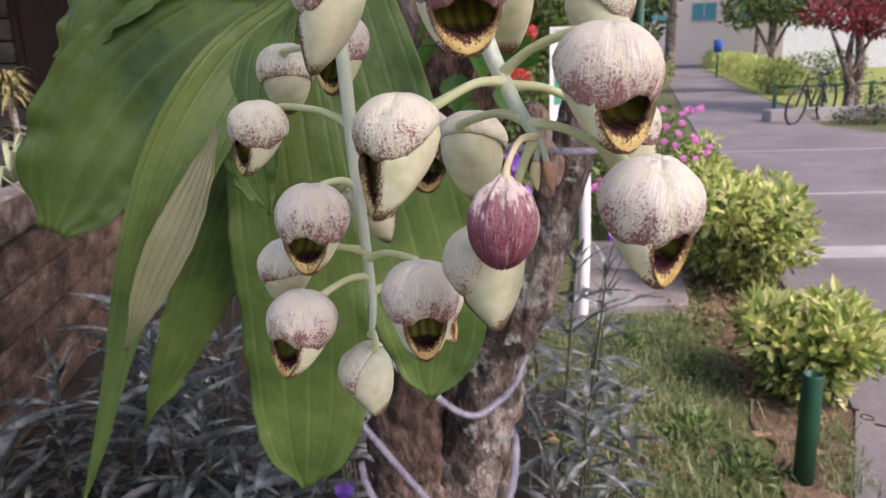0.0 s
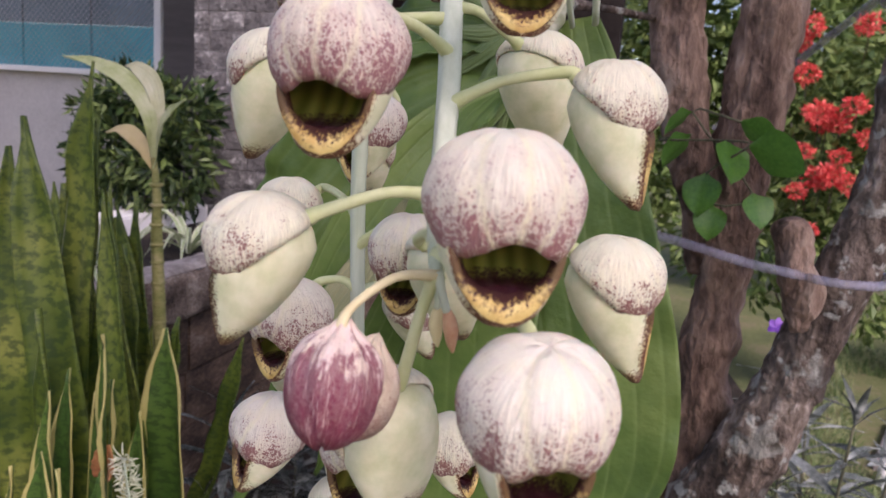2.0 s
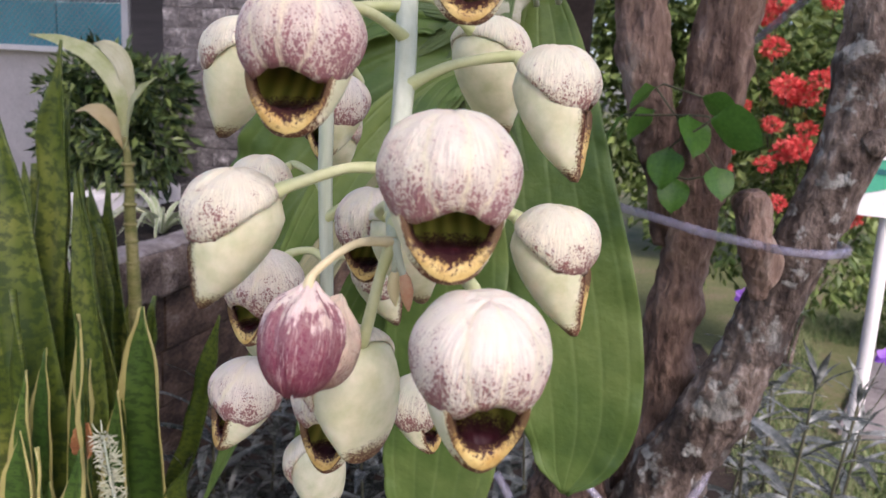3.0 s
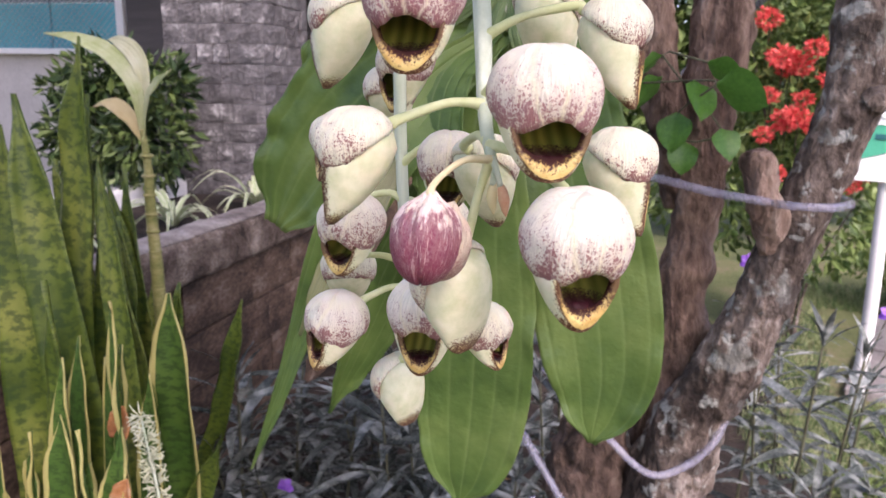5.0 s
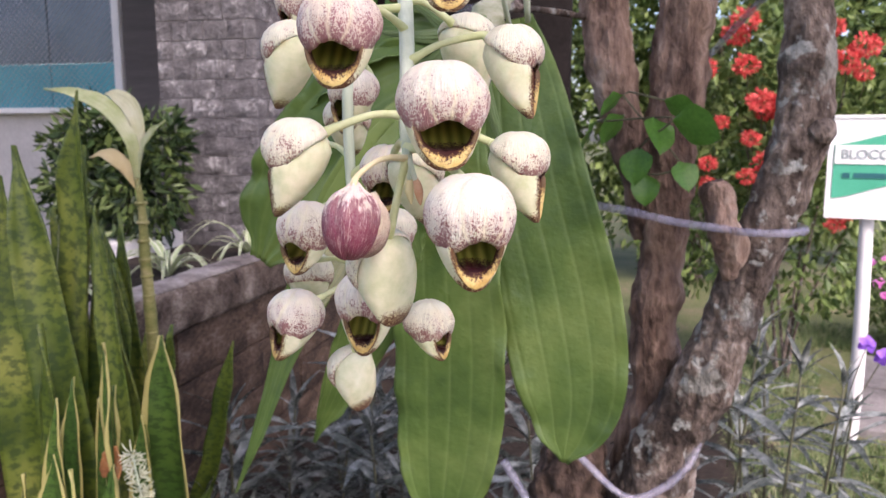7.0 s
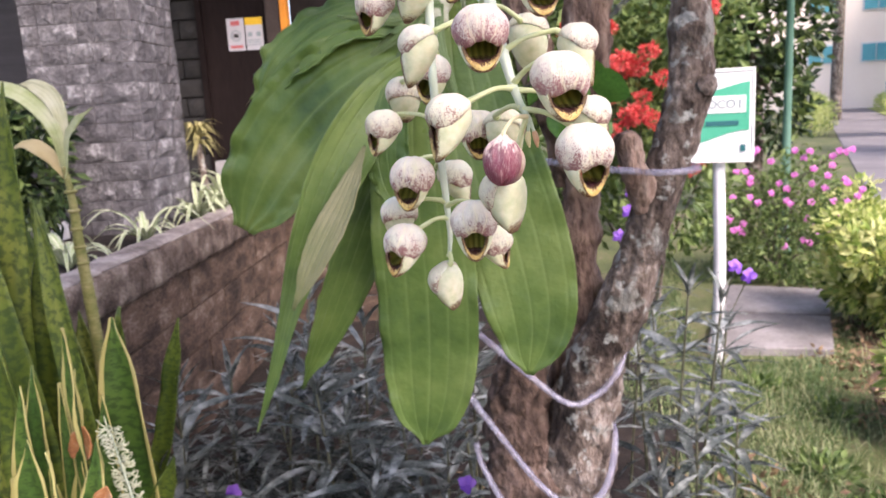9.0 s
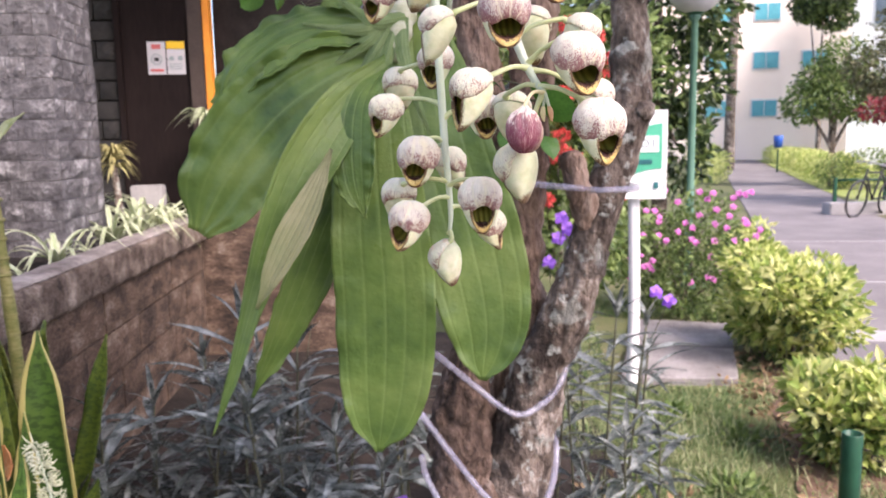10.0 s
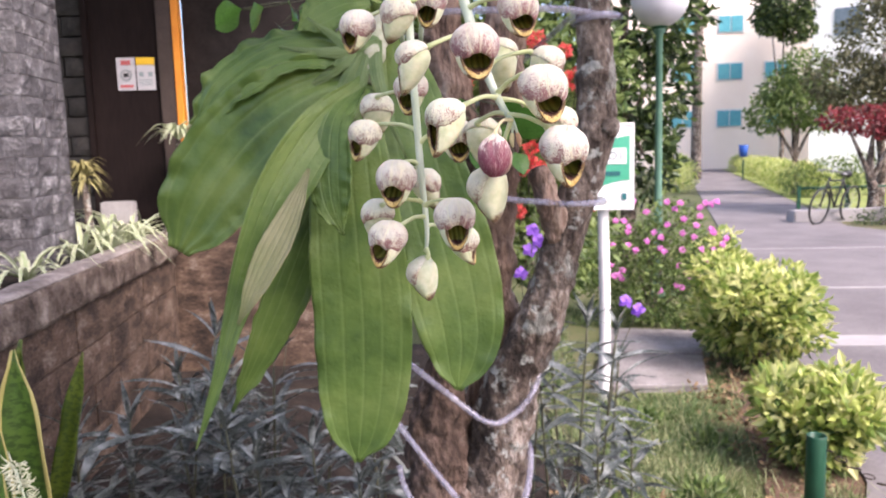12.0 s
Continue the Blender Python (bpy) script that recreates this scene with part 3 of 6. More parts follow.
def leaf_cloud(name, spots, count, size, material, parent=None, aspect=0.45, seed=1, droop=0.3, shell=0.5, label=""):
    """Many small leaves, each of two folded halves, in uneven clumps filling ellipsoids (x, y, z, rx, ry, rz)."""
    rng = np.random.default_rng(seed)
    vol = np.array([s[3] * s[4] * s[5] for s in spots]) ** 0.7
    pick = rng.choice(len(spots), count, p=vol / vol.sum())
    sp = np.array(spots)[pick]
    d = rng.normal(size=(count, 3))
    d /= np.linalg.norm(d, axis=1)[:, None]
    rad = shell + (1 - shell) * rng.random(count) ** 0.6
    lump = np.array([1 + 0.28 * noise.noise(Vector(v) * 3.1 + Vector((i, 0, 0))) + 0.16 * noise.noise(Vector(v) * 8) for v, i in zip(d, pick)])
    pos = sp[:, :3] + d * sp[:, 3:] * (rad * lump)[:, None]
    ax = d + rng.normal(size=(count, 3)) * 0.8 + np.array([0, 0, -droop])
    ax /= np.linalg.norm(ax, axis=1)[:, None]
    nor = np.cross(ax, rng.normal(size=(count, 3)))
    nor /= np.linalg.norm(nor, axis=1)[:, None]
    side = np.cross(ax, nor)
    ln = size * (0.6 + 0.8 * rng.random(count))[:, None]
    tip, mid = pos + ax * ln, pos + ax * ln * 0.5
    l, r = mid + side * ln * aspect * 0.5 + nor * ln * 0.1, mid - side * ln * aspect * 0.5 + nor * ln * 0.1
    verts = np.stack([pos, l, tip, r], 1).reshape(-1, 3)
    faces = [f for i in range(0, 4 * count, 4) for f in ((i, i + 1, i + 2), (i, i + 2, i + 3))]
    me = bpy.data.meshes.new(name)
    me.from_pydata(verts.tolist(), [], faces)
    me.materials.append(material)
    ob = new(name, me)
    if parent:
        ob.parent = parent
    if label:
        ob["label"] = label
    return ob


def lathe(profile, sides=24, bm=None):
    """Turned round z from (radius, z)."""
    bm = bm or bmesh.new()
    rings = [[bm.verts.new((r * math.cos(2 * math.pi * j / sides), r * math.sin(2 * math.pi * j / sides), z)) for j in range(sides)] for r, z in profile]
    for a, b in zip(rings, rings[1:]):
        for j in range(sides):
            bm.faces.new((a[j], a[(j + 1) % sides], b[(j + 1) % sides], b[j]))
    bm.faces.new(rings[0][::-1])
    bm.faces.new(rings[-1])
    return bm


def words(name, text, size, material, parent, m):
    cu = bpy.data.curves.new(name, "FONT")
    cu.body, cu.size, cu.extrude, cu.offset = text, size, 0.0008, 0.0012
    cu.align_x, cu.align_y = "CENTER", "CENTER"
    tmp = bpy.data.objects.new(name, cu)
    scene.collection.objects.link(tmp)
    me = bpy.data.meshes.new_from_object(tmp.evaluated_get(bpy.context.evaluated_depsgraph_get()))
    bpy.data.objects.remove(tmp)
    me.materials.clear()
    me.materials.append(material)
    ob = new(name, me)
    ob.parent = parent
    ob.matrix_basis = m
    return ob


# ---- ground ----
SITE = pose(-1.58, 1.9, 0, 0, 0, 11.3)  # the building's line: y along the planter, x towards the lawn


def path_left(y):
    return 1.56 + 0.205 * (y - 2.9)


bm = bmesh.new()
for x0, x1, y0, y1 in ((-160, 160, -60, 260),):
    bm.faces.new([bm.verts.new(v) for v in ((x0, y0, 0), (x1, y0, 0), (x1, y1, 0), (x0, y1, 0))])
tagged(link_mesh("ground", bm, LAWN), "patchy lawn with worn bare soil", "ground", kind="structure")

bm = bmesh.new()
outer = [(-1.9, 0.2), (0.55, 0.2), (0.75, 1.6), (0.55, 2.6), (0.35, 3.6), (-0.2, 5.2), (-2.3, 5.4)]
bm.faces.new([bm.verts.new((x, y, 0.012)) for x, y in outer])
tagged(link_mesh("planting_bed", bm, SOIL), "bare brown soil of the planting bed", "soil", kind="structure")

bm = bmesh.new()
bm.faces.new([bm.verts.new((x, y, 0.010)) for x, y in [(1.50, 2.0), (1.62, 3.2), (2.0, 5.0), (1.52, 5.3)] + [(1.02 + 0.16 * (5.2 - 0.07 * i - 2.0) + 0.09 * noise.noise(Vector((i * 0.31, 4.0, 0))) + 0.05 * noise.noise(Vector((i * 1.1, 9.0, 0))), 5.2 - 0.07 * i) for i in range(46)]])
tagged(link_mesh("planting_bed", bm, LITTER_SOIL), "bare reddish soil under the hedge", "soil", kind="structure")

bm = bmesh.new()
ys = [-20, 2.0, 2.9, 7, 13, 30, 60, 90]
ring = []
for y in ys:
    l = path_left(y) if y >= 2.9 else 1.56 - 0.47 * (2.9 - max(y, 2.0))
    ring.append((bm.verts.new((l, y, 0.02)), bm.verts.new((l + (5.5 if y < 12.5 else 2.1), y, 0.02))))
low_edge = [(bm.verts.new((a.co.x, a.co.y, -0.03)), bm.verts.new((b.co.x, b.co.y, -0.03))) for a, b in ring]
for (a0, b0), (a1, b1), (c0, d0), (c1, d1) in zip(ring, ring[1:], low_edge, low_edge[1:]):
    bm.faces.new((a0, b0, b1, a1))
    bm.faces.new((c0, a0, a1, c1))
    bm.faces.new((b0, d0, d1, b1))
pav = tagged(link_mesh("pavement", bm, PAVING, smooth=False), "grey-pink concrete footpath between hedges", "path", kind="structure")
for y0, w in ((5.25, 0.30), (7.3, 0.07), (10.2, 0.05)):
    part("joint", box(path_left(y0) + 0.1, path_left(y0) + 5.2, y0 - w / 2 - 0.0, y0 + w / 2, 0.021, 0.025), PALE_LINE, pav, "pale strip across the path", smooth=False)

bm = bmesh.new()
vs = [(0.56, 4.10), (1.22, 4.12), (1.50, 5.50), (0.80, 5.62)]
slab = tagged(empty("slab_path"), "short run of worn concrete slabs in the grass", "slab path", kind="structure")
for k in range(2):
    a, b = k / 2 + 0.018, (k + 1) / 2 - 0.018
    bm = bmesh.new()
    q = [Vector(vs[0]).lerp(Vector(vs[3]), a), Vector(vs[1]).lerp(Vector(vs[2]), a), Vector(vs[1]).lerp(Vector(vs[2]), b), Vector(vs[0]).lerp(Vector(vs[3]), b)]
    lo = [bm.verts.new((p.x, p.y, 0.0)) for p in q]
    hi = [bm.verts.new((p.x, p.y, 0.05)) for p in q]
    bm.faces.new(hi)
    for i in range(4):
        bm.faces.new((lo[i], lo[(i + 1) % 4], hi[(i + 1) % 4], hi[i]))
    bmesh.ops.bevel(bm, geom=bm.edges[:], offset=0.008, segments=1, affect="EDGES")
    part("slab", bm, SLAB, slab, smooth=False)


bm = bmesh.new()
bm.faces.new([bm.verts.new((x, y, 0.012)) for x, y in ((6.35, 14.2), (40, 10), (60, 75), (18.2, 75), (path_left(40) + 2.25, 40), (path_left(20) + 2.15, 20))])
tagged(link_mesh("lawn", bm, SUNLIT_LAWN), "open mown lawn beyond the path, sunlight put into its colour", "lawn", kind="structure")


# ---- building ----
def site_part(name, bm, material, parent=None, label="", smooth=False):
    ob = link_mesh(name, bm, material, parent, label, smooth)
    if parent is None:
        ob.matrix_basis = SITE
    return ob


planter = tagged(empty("planter", SITE), "raised planter of brown stone with a weathered concrete cap", "planter", kind="structure")
part("cap", rough_box(-0.14, 0.0, -0.3, 2.7, 0.80, 0.955, 0.022, 0.007), CAP, planter, "weathered brown concrete cap")
part("cap", box(-0.14, 0.0, -1.6, -0.302, 0.80, 0.955, 0.012), CAP, planter, smooth=False)
part("cap_edge", rough_box(-0.15, -0.016, -0.3, 2.7, 0.945, 0.970, 0.022, 0.005, 14.0, 4.0), CAP_TOP, planter, "pale mortar on top of the cap")
part("cap_edge", box(-0.15, -0.012, -1.6, -0.302, 0.957, 0.972, 0.004), CAP_TOP, planter, smooth=False)
part("core", box(-0.13, -0.055, -1.6, 2.7, 0.0, 0.80), DARK_MORTAR, planter, smooth=False)
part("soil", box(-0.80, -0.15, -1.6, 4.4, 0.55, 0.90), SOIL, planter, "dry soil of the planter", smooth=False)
part("back_curb", box(-0.98, -0.80, -1.6, 1.37, 0.0, 0.985, 0.01), WHITE_WALL, planter, "white painted back edge", smooth=False)
part("back_edge", box(-0.86, -0.80, 1.95, 2.75, 0.0, 0.96, 0.01), CAP_TOP, planter, smooth=False)

pillar = tagged(empty("pillar", SITE), "square pillar clad in split grey stone blocks", "pillar", kind="structure")
PX0, PX1, PY0, PY1 = -0.92, -0.36, 1.40, 1.93
part("core", box(PX0 + 0.008, PX1 - 0.008, PY0 + 0.008, PY1 - 0.008, 0.5, 3.6), MORTAR, pillar, smooth=False)

tagged(site_part("wall_recess", box(-2.15, -1.252, 2.84, 3.04, 0, 3.6), GREY_BROWN), "grey-brown rendered wall behind the pillar", "wall", kind="structure")
wall_door = tagged(site_part("wall_entrance", box(-1.25, -0.538, 2.842, 3.04, 0, 3.6), DARK_MORTAR), "dark stone wall beside the entrance door", "wall", kind="structure")
tagged(site_part("wall_over_door", box(-0.66, 0.11, 2.84, 3.04, 2.75, 3.6), DARK_MORTAR), "dark wall above the door", "wall", kind="structure")
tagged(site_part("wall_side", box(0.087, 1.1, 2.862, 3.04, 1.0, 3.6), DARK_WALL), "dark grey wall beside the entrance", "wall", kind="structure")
tagged(site_part("wall_base", box(-0.04, 1.1, 2.69, 3.06, 0, 1.0), STONE_BROWN), "brown stained base of the wall", "wall", kind="structure")
# Slab out of view, added so that the doorway falls in shade.
tagged(site_part("ceiling", box(-2.4, 1.1, 1.3, 3.2, 3.62, 3.8), WHITE_WALL), "unseen concrete slab added to shade the entrance", "ceiling", kind="structure")
# Storeys out of view, added to hold back the sky over the planter.
tagged(site_part("wall_upper", box(-2.4, -0.30, -1.0, 4.2, 3.82, 12.0), WHITE_WALL), "unseen upper storeys added to block sky light", "wall", kind="structure")
tagged(site_part("floor_entrance", box(-2.6, -0.16, 1.95, 2.84, 0.0, 0.42), SLAB), "raised concrete entrance floor", "floor", kind="structure")

door = tagged(empty("door_1", SITE), "tall dark brown entrance door, closed", "door", kind="structure")
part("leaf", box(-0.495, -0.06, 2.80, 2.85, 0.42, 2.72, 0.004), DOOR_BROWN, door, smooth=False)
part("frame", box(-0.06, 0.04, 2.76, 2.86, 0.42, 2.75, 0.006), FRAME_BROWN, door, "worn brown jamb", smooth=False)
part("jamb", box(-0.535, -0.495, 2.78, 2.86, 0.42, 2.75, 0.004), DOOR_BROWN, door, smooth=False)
part("edge_strip", box(0.042, 0.085, 2.75, 2.85, 0.42, 2.75, 0.004), ORANGE, door, "bright orange painted strip", smooth=False)
part("white_strip", box(0.088, 0.110, 2.80, 2.86, 2.62, 2.75, 0.004), WHITE, door, "white trunking", smooth=False)


def notice(x, header, symbol):
    """A paper notice on the door."""
    ob = empty("notice", SITE @ pose(x, 2.797, 2.00))
    part("sheet", box(-0.058, 0.058, -0.003, 0.0, -0.105, 0.105), PAPER, ob, smooth=False)
    part("header", box(-0.058 if header is NOTICE_YELLOW else -0.03, 0.058 if header is NOTICE_YELLOW else 0.03, -0.006, -0.0035, 0.058, 0.105 if header is NOTICE_YELLOW else 0.088), header, ob, smooth=False)
    if symbol:
        b = bmesh.new()
        outer = [(0.036 * math.cos(a), 0.036 * math.sin(a)) for a in [2 * math.pi * i / 28 for i in range(28)]]
        lo = [b.verts.new((x, -0.006, z - 0.008)) for x, z in outer]
        hi = [b.verts.new((x * 0.78, -0.006, z * 0.78 - 0.008)) for x, z in outer]
        for i in range(28):
            b.faces.new((lo[i], lo[(i + 1) % 28], hi[(i + 1) % 28], hi[i]))
        bmesh.ops.solidify(b, geom=b.faces[:], thickness=0.001)
        part("ring", b, SIGN_GREY, ob, smooth=False)
        part("mark", box(-0.016, 0.016, -0.006, -0.004, -0.02, 0.004, 0.0), BLACK, ob, smooth=False)
        part("caption", box(-0.042, 0.042, -0.006, -0.004, -0.088, -0.070), NOTICE_RED, ob, smooth=False)
    else:
        for dx in (-0.028, 0.028):
            part("mark", box(dx - 0.014, dx + 0.014, -0.006, -0.004, -0.018, 0.012), SIGN_GREY, ob, smooth=False)
        for dz in (-0.04, -0.055, -0.07):
            part("text_bar", box(-0.045, 0.04, -0.006, -0.004, dz - 0.003, dz + 0.003), SIGN_GREY, ob, smooth=False)
    return ob


tagged(notice(-0.275, NOTICE_RED, True), "white paper notice with a ringed symbol on the door", "notice", "door notices")
tagged(notice(-0.150, NOTICE_YELLOW, False), "white paper notice with a yellow header on the door", "notice", "door notices")

tagged(site_part("wall_window", box(-7.5, -2.0, 3.75, 3.95, 0, 1.70), PALE_WALL), "off-white painted wall under the window", "wall", kind="structure")
tagged(site_part("wall_return", box(-2.78, -2.0, 3.75, 3.95, 1.703, 3.6), GREY_WALL), "grey rendered corner beside the window", "wall", kind="structure")
window = tagged(empty("window_1", SITE), "window with dark panes and teal lower panels behind wire mesh", "window", kind="structure")
part("frame", box(-2.86, -2.785, 3.68, 3.80, 1.70, 3.6, 0.005), WHITE_WALL, window, "pale window frame", smooth=False)
part("sill", box(-7.5, -2.70, 3.66, 3.80, 1.68, 1.73, 0.005), WHITE_WALL, window, "white sill", smooth=False)
for k in range(6):
    x1 = -2.86 - 0.75 * k
    part("panel", box(x1 - 0.73, x1, 3.80, 3.83, 1.73, 2.12), TEAL, window, "teal lower panel", smooth=False)
    part("pane", box(x1 - 0.73, x1, 3.80, 3.83, 2.125, 3.6), DARK_GLASS, window, "dark glass", smooth=False)
bm = bmesh.new()
for k in range(-24, 48):
    for sgn in (1, -1):
        x0 = -5.6 + k * 0.058
        x1 = x0 + sgn * 1.4
        a, b = Vector((x0, 3.74 + 0.006 * sgn, 1.74)), Vector((x1, 3.74 + 0.006 * sgn, 3.14))
        lo, hi = -5.6, -2.87
        if max(a.x, b.x) < lo or min(a.x, b.x) > hi:
            continue
        d = b - a
        t0, t1 = 0.0, 1.0
        for lim in (lo, hi):
            tt = (lim - a.x) / d.x
            inside = (a.x >= lo) if lim == lo else (a.x <= hi)
            if 0 < tt < 1:
                if inside:
                    t1 = min(t1, tt)
                else:
                    t0 = max(t0, tt)
        if t1 - t0 < 0.02:
            continue
        tube([a + d * t0, a + d * (t0 + t1) / 2, a + d * t1], [0.0028, 0.0028], 2, 4, bm=bm)
tagged(part("mesh_grille", bm, WIRE, window, "diamond wire mesh"), kind="stuff")
tagged(site_part("wall_back", box(-12, -7.5, 3.75, 3.95, 0, 3.6), WHITE_WALL), "plain white wall", "wall", kind="structure")


# ---- the orchid ----
def lip_mesh(name, opened=1.0, long=1.78, taper=0.60):
    """The pouch of a flower with a radius of 1 that faces -y: outside, lining and rim."""
    zs = [0.66, 0.60, 0.50, 0.36, 0.18, -0.1, -0.4, -0.58, -0.72, -0.86, -1.0, -1.12, -1.22, -1.32, -1.42, -1.50, -1.57, -1.63, -1.68, -1.72, -1.76]
    zs = [z if z > -0.6 else -0.6 + (z + 0.6) * (long - 0.6) / 1.16 for z in zs]
    n, m = len(zs), 26
    bm = bmesh.new()
    rim = bm.verts.layers.float.new("rim")
    outer, inner, open_row = [], [], []
    for i, z in enumerate(zs):
        u = max(0.0, min(1.0, (0.1 - z) / (long + 0.08)))
        back = 0.92 * (1 - u**1.75) - 0.50 * u**1.75
        front = -0.86 + 0.28 * u * u
        a = 0.86 * (1 - taper * u**2.2) * (1 - u**14) + 0.03
        if z > -0.2:
            a = 0.86
        if z > 0.1:
            a = back = 0.86 * math.sqrt(max(0.0, 1 - (z / 0.72) ** 2))
            front = -0.6 * a
        yc, b = (back + front) / 2, max((back - front) / 2, 0.03)
        h = max(0.0, min(1.0, (z + 0.89 * long) / 0.40)) if opened else 0.0
        open_row.append(h > 0)
        alpha = radians(47) * h**0.24 * opened
        dist = abs(z + 0.89 * long)
        ro, ri = [], []
        for j in range(m + 1):
            f = j / m
            th = alpha + (2 * math.pi - 2 * alpha) * f
            x, y = math.sin(th) * a, yc - math.cos(th) * b
            near = min(f, 1 - f)
            e = max(0.0, 1 - near * 2 * math.pi * a / 0.62) if h > 0 else max(0.0, 1 - dist / 0.62) * max(0.0, 1 - near * 5)
            if z < -long + 0.48:
                e = max(e, 0.72 + 0.24 * min(1.0, (-long + 0.48 - z) / 0.3))
            lipped = max(0.0, (e - 0.7) / 0.3) * max(0.0, min(1.0, (-0.42 - z) / 0.2))
            v = bm.verts.new((x * (1 + 0.03 * lipped), y - 0.10 * lipped, max(z - 0.04 * lipped * (1 - h), -long + 0.05)))
            v[rim] = e
            ro.append(v)
            k = 0.90 - 0.05 * lipped
            w = bm.verts.new((x * k, yc + (y - yc) * k, z + 0.05 + 0.04 * u + 0.24 * lipped * (1 - 0.9 * h**0.6)))
            w[rim] = e if lipped == 0 else e * 0.62
            ri.append(w)
        outer.append(ro)
        inner.append(ri)
    for i in range(n - 1):
        for j in range(m):
            bm.faces.new((outer[i][j], outer[i + 1][j], outer[i + 1][j + 1], outer[i][j + 1])).material_index = 0
            bm.faces.new((inner[i][j], inner[i][j + 1], inner[i + 1][j + 1], inner[i + 1][j])).material_index = 1
        for j in (0, m) if open_row[i] else ():
            q = (outer[i][j], inner[i][j], inner[i + 1][j], outer[i + 1][j])
            bm.faces.new(q if j == 0 else q[::-1]).material_index = 2
    bm.faces.new(outer[-1][:-1]).material_index = 0
    bm.faces.new(inner[-1][:-1][::-1]).material_index = 1
    bmesh.ops.remove_doubles(bm, verts=bm.verts[:], dist=0.004)
    me = bpy.data.meshes.new(name)
    bm.to_mesh(me)
    bm.free()
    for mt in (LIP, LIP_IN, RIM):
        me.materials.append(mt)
    me.polygons.foreach_set("use_smooth", [True] * len(me.polygons))
    return me


def hood_mesh(name, material, shut=False, seed=0.0, wrap=0.0, deep=0.27):
    """The cap of tepals: a globe cut off by a slanting lower edge, with seams where tepals overlap."""
    rows, cols = 18, 48
    bm = bmesh.new()
    out, inn = [], []
    for i in range(rows + 1):
        ro, ri = [], []
        for j in range(cols):
            az = 2 * math.pi * j / cols  # 0 is the front
            side = (1 - math.cos(az)) / 2
            deg = (math.degrees(az) + 180) % 360 - 180
            low = -0.41 - deep * (1 - math.exp(-((deg / 54) ** 2))) * math.exp(-((deg / 88) ** 4)) + 0.06 * math.exp(-(((deg - 4) / 20) ** 2)) + 0.015 * math.sin(deg * 0.3 + seed) + 1.12 * side**1.25 - wrap * side
            if shut:
                low = -0.98
            top = 0.97
            pol_end = math.acos(max(-0.985, min(0.97, low / top)))
            pol = pol_end * i / rows
            r = 1.0
            for s, w, dep in ((66 * (0.46 + 0.42 * math.cos(pol)), 5, 0.065), (-54 * (0.46 + 0.42 * math.cos(pol)), 5, 0.065), (120, 6, 0.03), (-120, 6, 0.03), (6, 3, 0.02)):
                r -= dep * math.exp(-(((deg - s) / w) ** 2)) * min(1, i / 4)
            r += 0.035 * math.cos(math.radians(deg) * 3) * math.sin(pol)
            if shut:
                r += 0.050 * math.cos(math.radians(deg) * 8 + 1.0) * math.exp(-(((pol - 0.8) / 0.7) ** 2))
            if not shut:
                front = max(0.0, (i / rows - 0.55) / 0.45) * math.exp(-((deg / 55) ** 2))
                r += front * 0.012 * math.cos(math.radians(deg) * 11 + seed) - 0.08 * front * math.exp(-((deg / 14) ** 2))
            r += 0.03 * noise.noise(Vector((math.sin(az) * 2 + seed, math.cos(az) * 2, pol * 1.6)))
            tuck = 1 - 0.07 * max(0, (i / rows - 0.8) / 0.2) ** 2
            wide = math.sin(pol) ** (0.55 if deep > 0.3 and pol > math.pi / 2 else 1.0)
            x, y, z = r * tuck * wide * math.sin(az), -0.97 * r * tuck * wide * math.cos(az), (0.86 if math.cos(pol) > 0 else 1.0) * r * math.cos(pol)
            z += (0.22 if shut else -0.05) * math.exp(-((pol / 0.25) ** 2))
            ro.append(bm.verts.new((x, y, z)))
            ri.append(bm.verts.new((x * 0.965, y * 0.965, z * 0.965)))
        out.append(ro)
        inn.append(ri)
    for i in range(rows):
        for j in range(cols):
            k = (j + 1) % cols
            bm.faces.new((out[i][j], out[i + 1][j], out[i + 1][k], out[i][k]))
            if not shut:
                bm.faces.new((inn[i][j], inn[i][k], inn[i + 1][k], inn[i + 1][j]))
    for j in range(cols):
        k = (j + 1) % cols
        if shut:
            continue
        bm.faces.new((out[-1][j], inn[-1][j], inn[-1][k], out[-1][k]))
    if shut:
        bm.faces.new(out[-1])
    bmesh.ops.remove_doubles(bm, verts=bm.verts[:], dist=0.003)
    loose = [v for v in bm.verts if not v.link_faces]
    bmesh.ops.delete(bm, geom=loose, context="VERTS")
    me = bpy.data.meshes.new(name)
    bm.to_mesh(me)
    bm.free()
    me.materials.append(material)
    me.polygons.foreach_set("use_smooth", [True] * len(me.polygons))
    return me


orchid = tagged(empty("orchid_plant", pose(-0.11, 1.02, 1.50)), "hanging orchid with spotted cream flowers and broad pleated leaves", "orchid")
TO_ORCHID = orchid.matrix_basis.inverted()


def orchid_part(name, bm, material, label=""):
    ob = part(name, bm, material, orchid, label)
    ob.matrix_parent_inverse = TO_ORCHID
    return ob


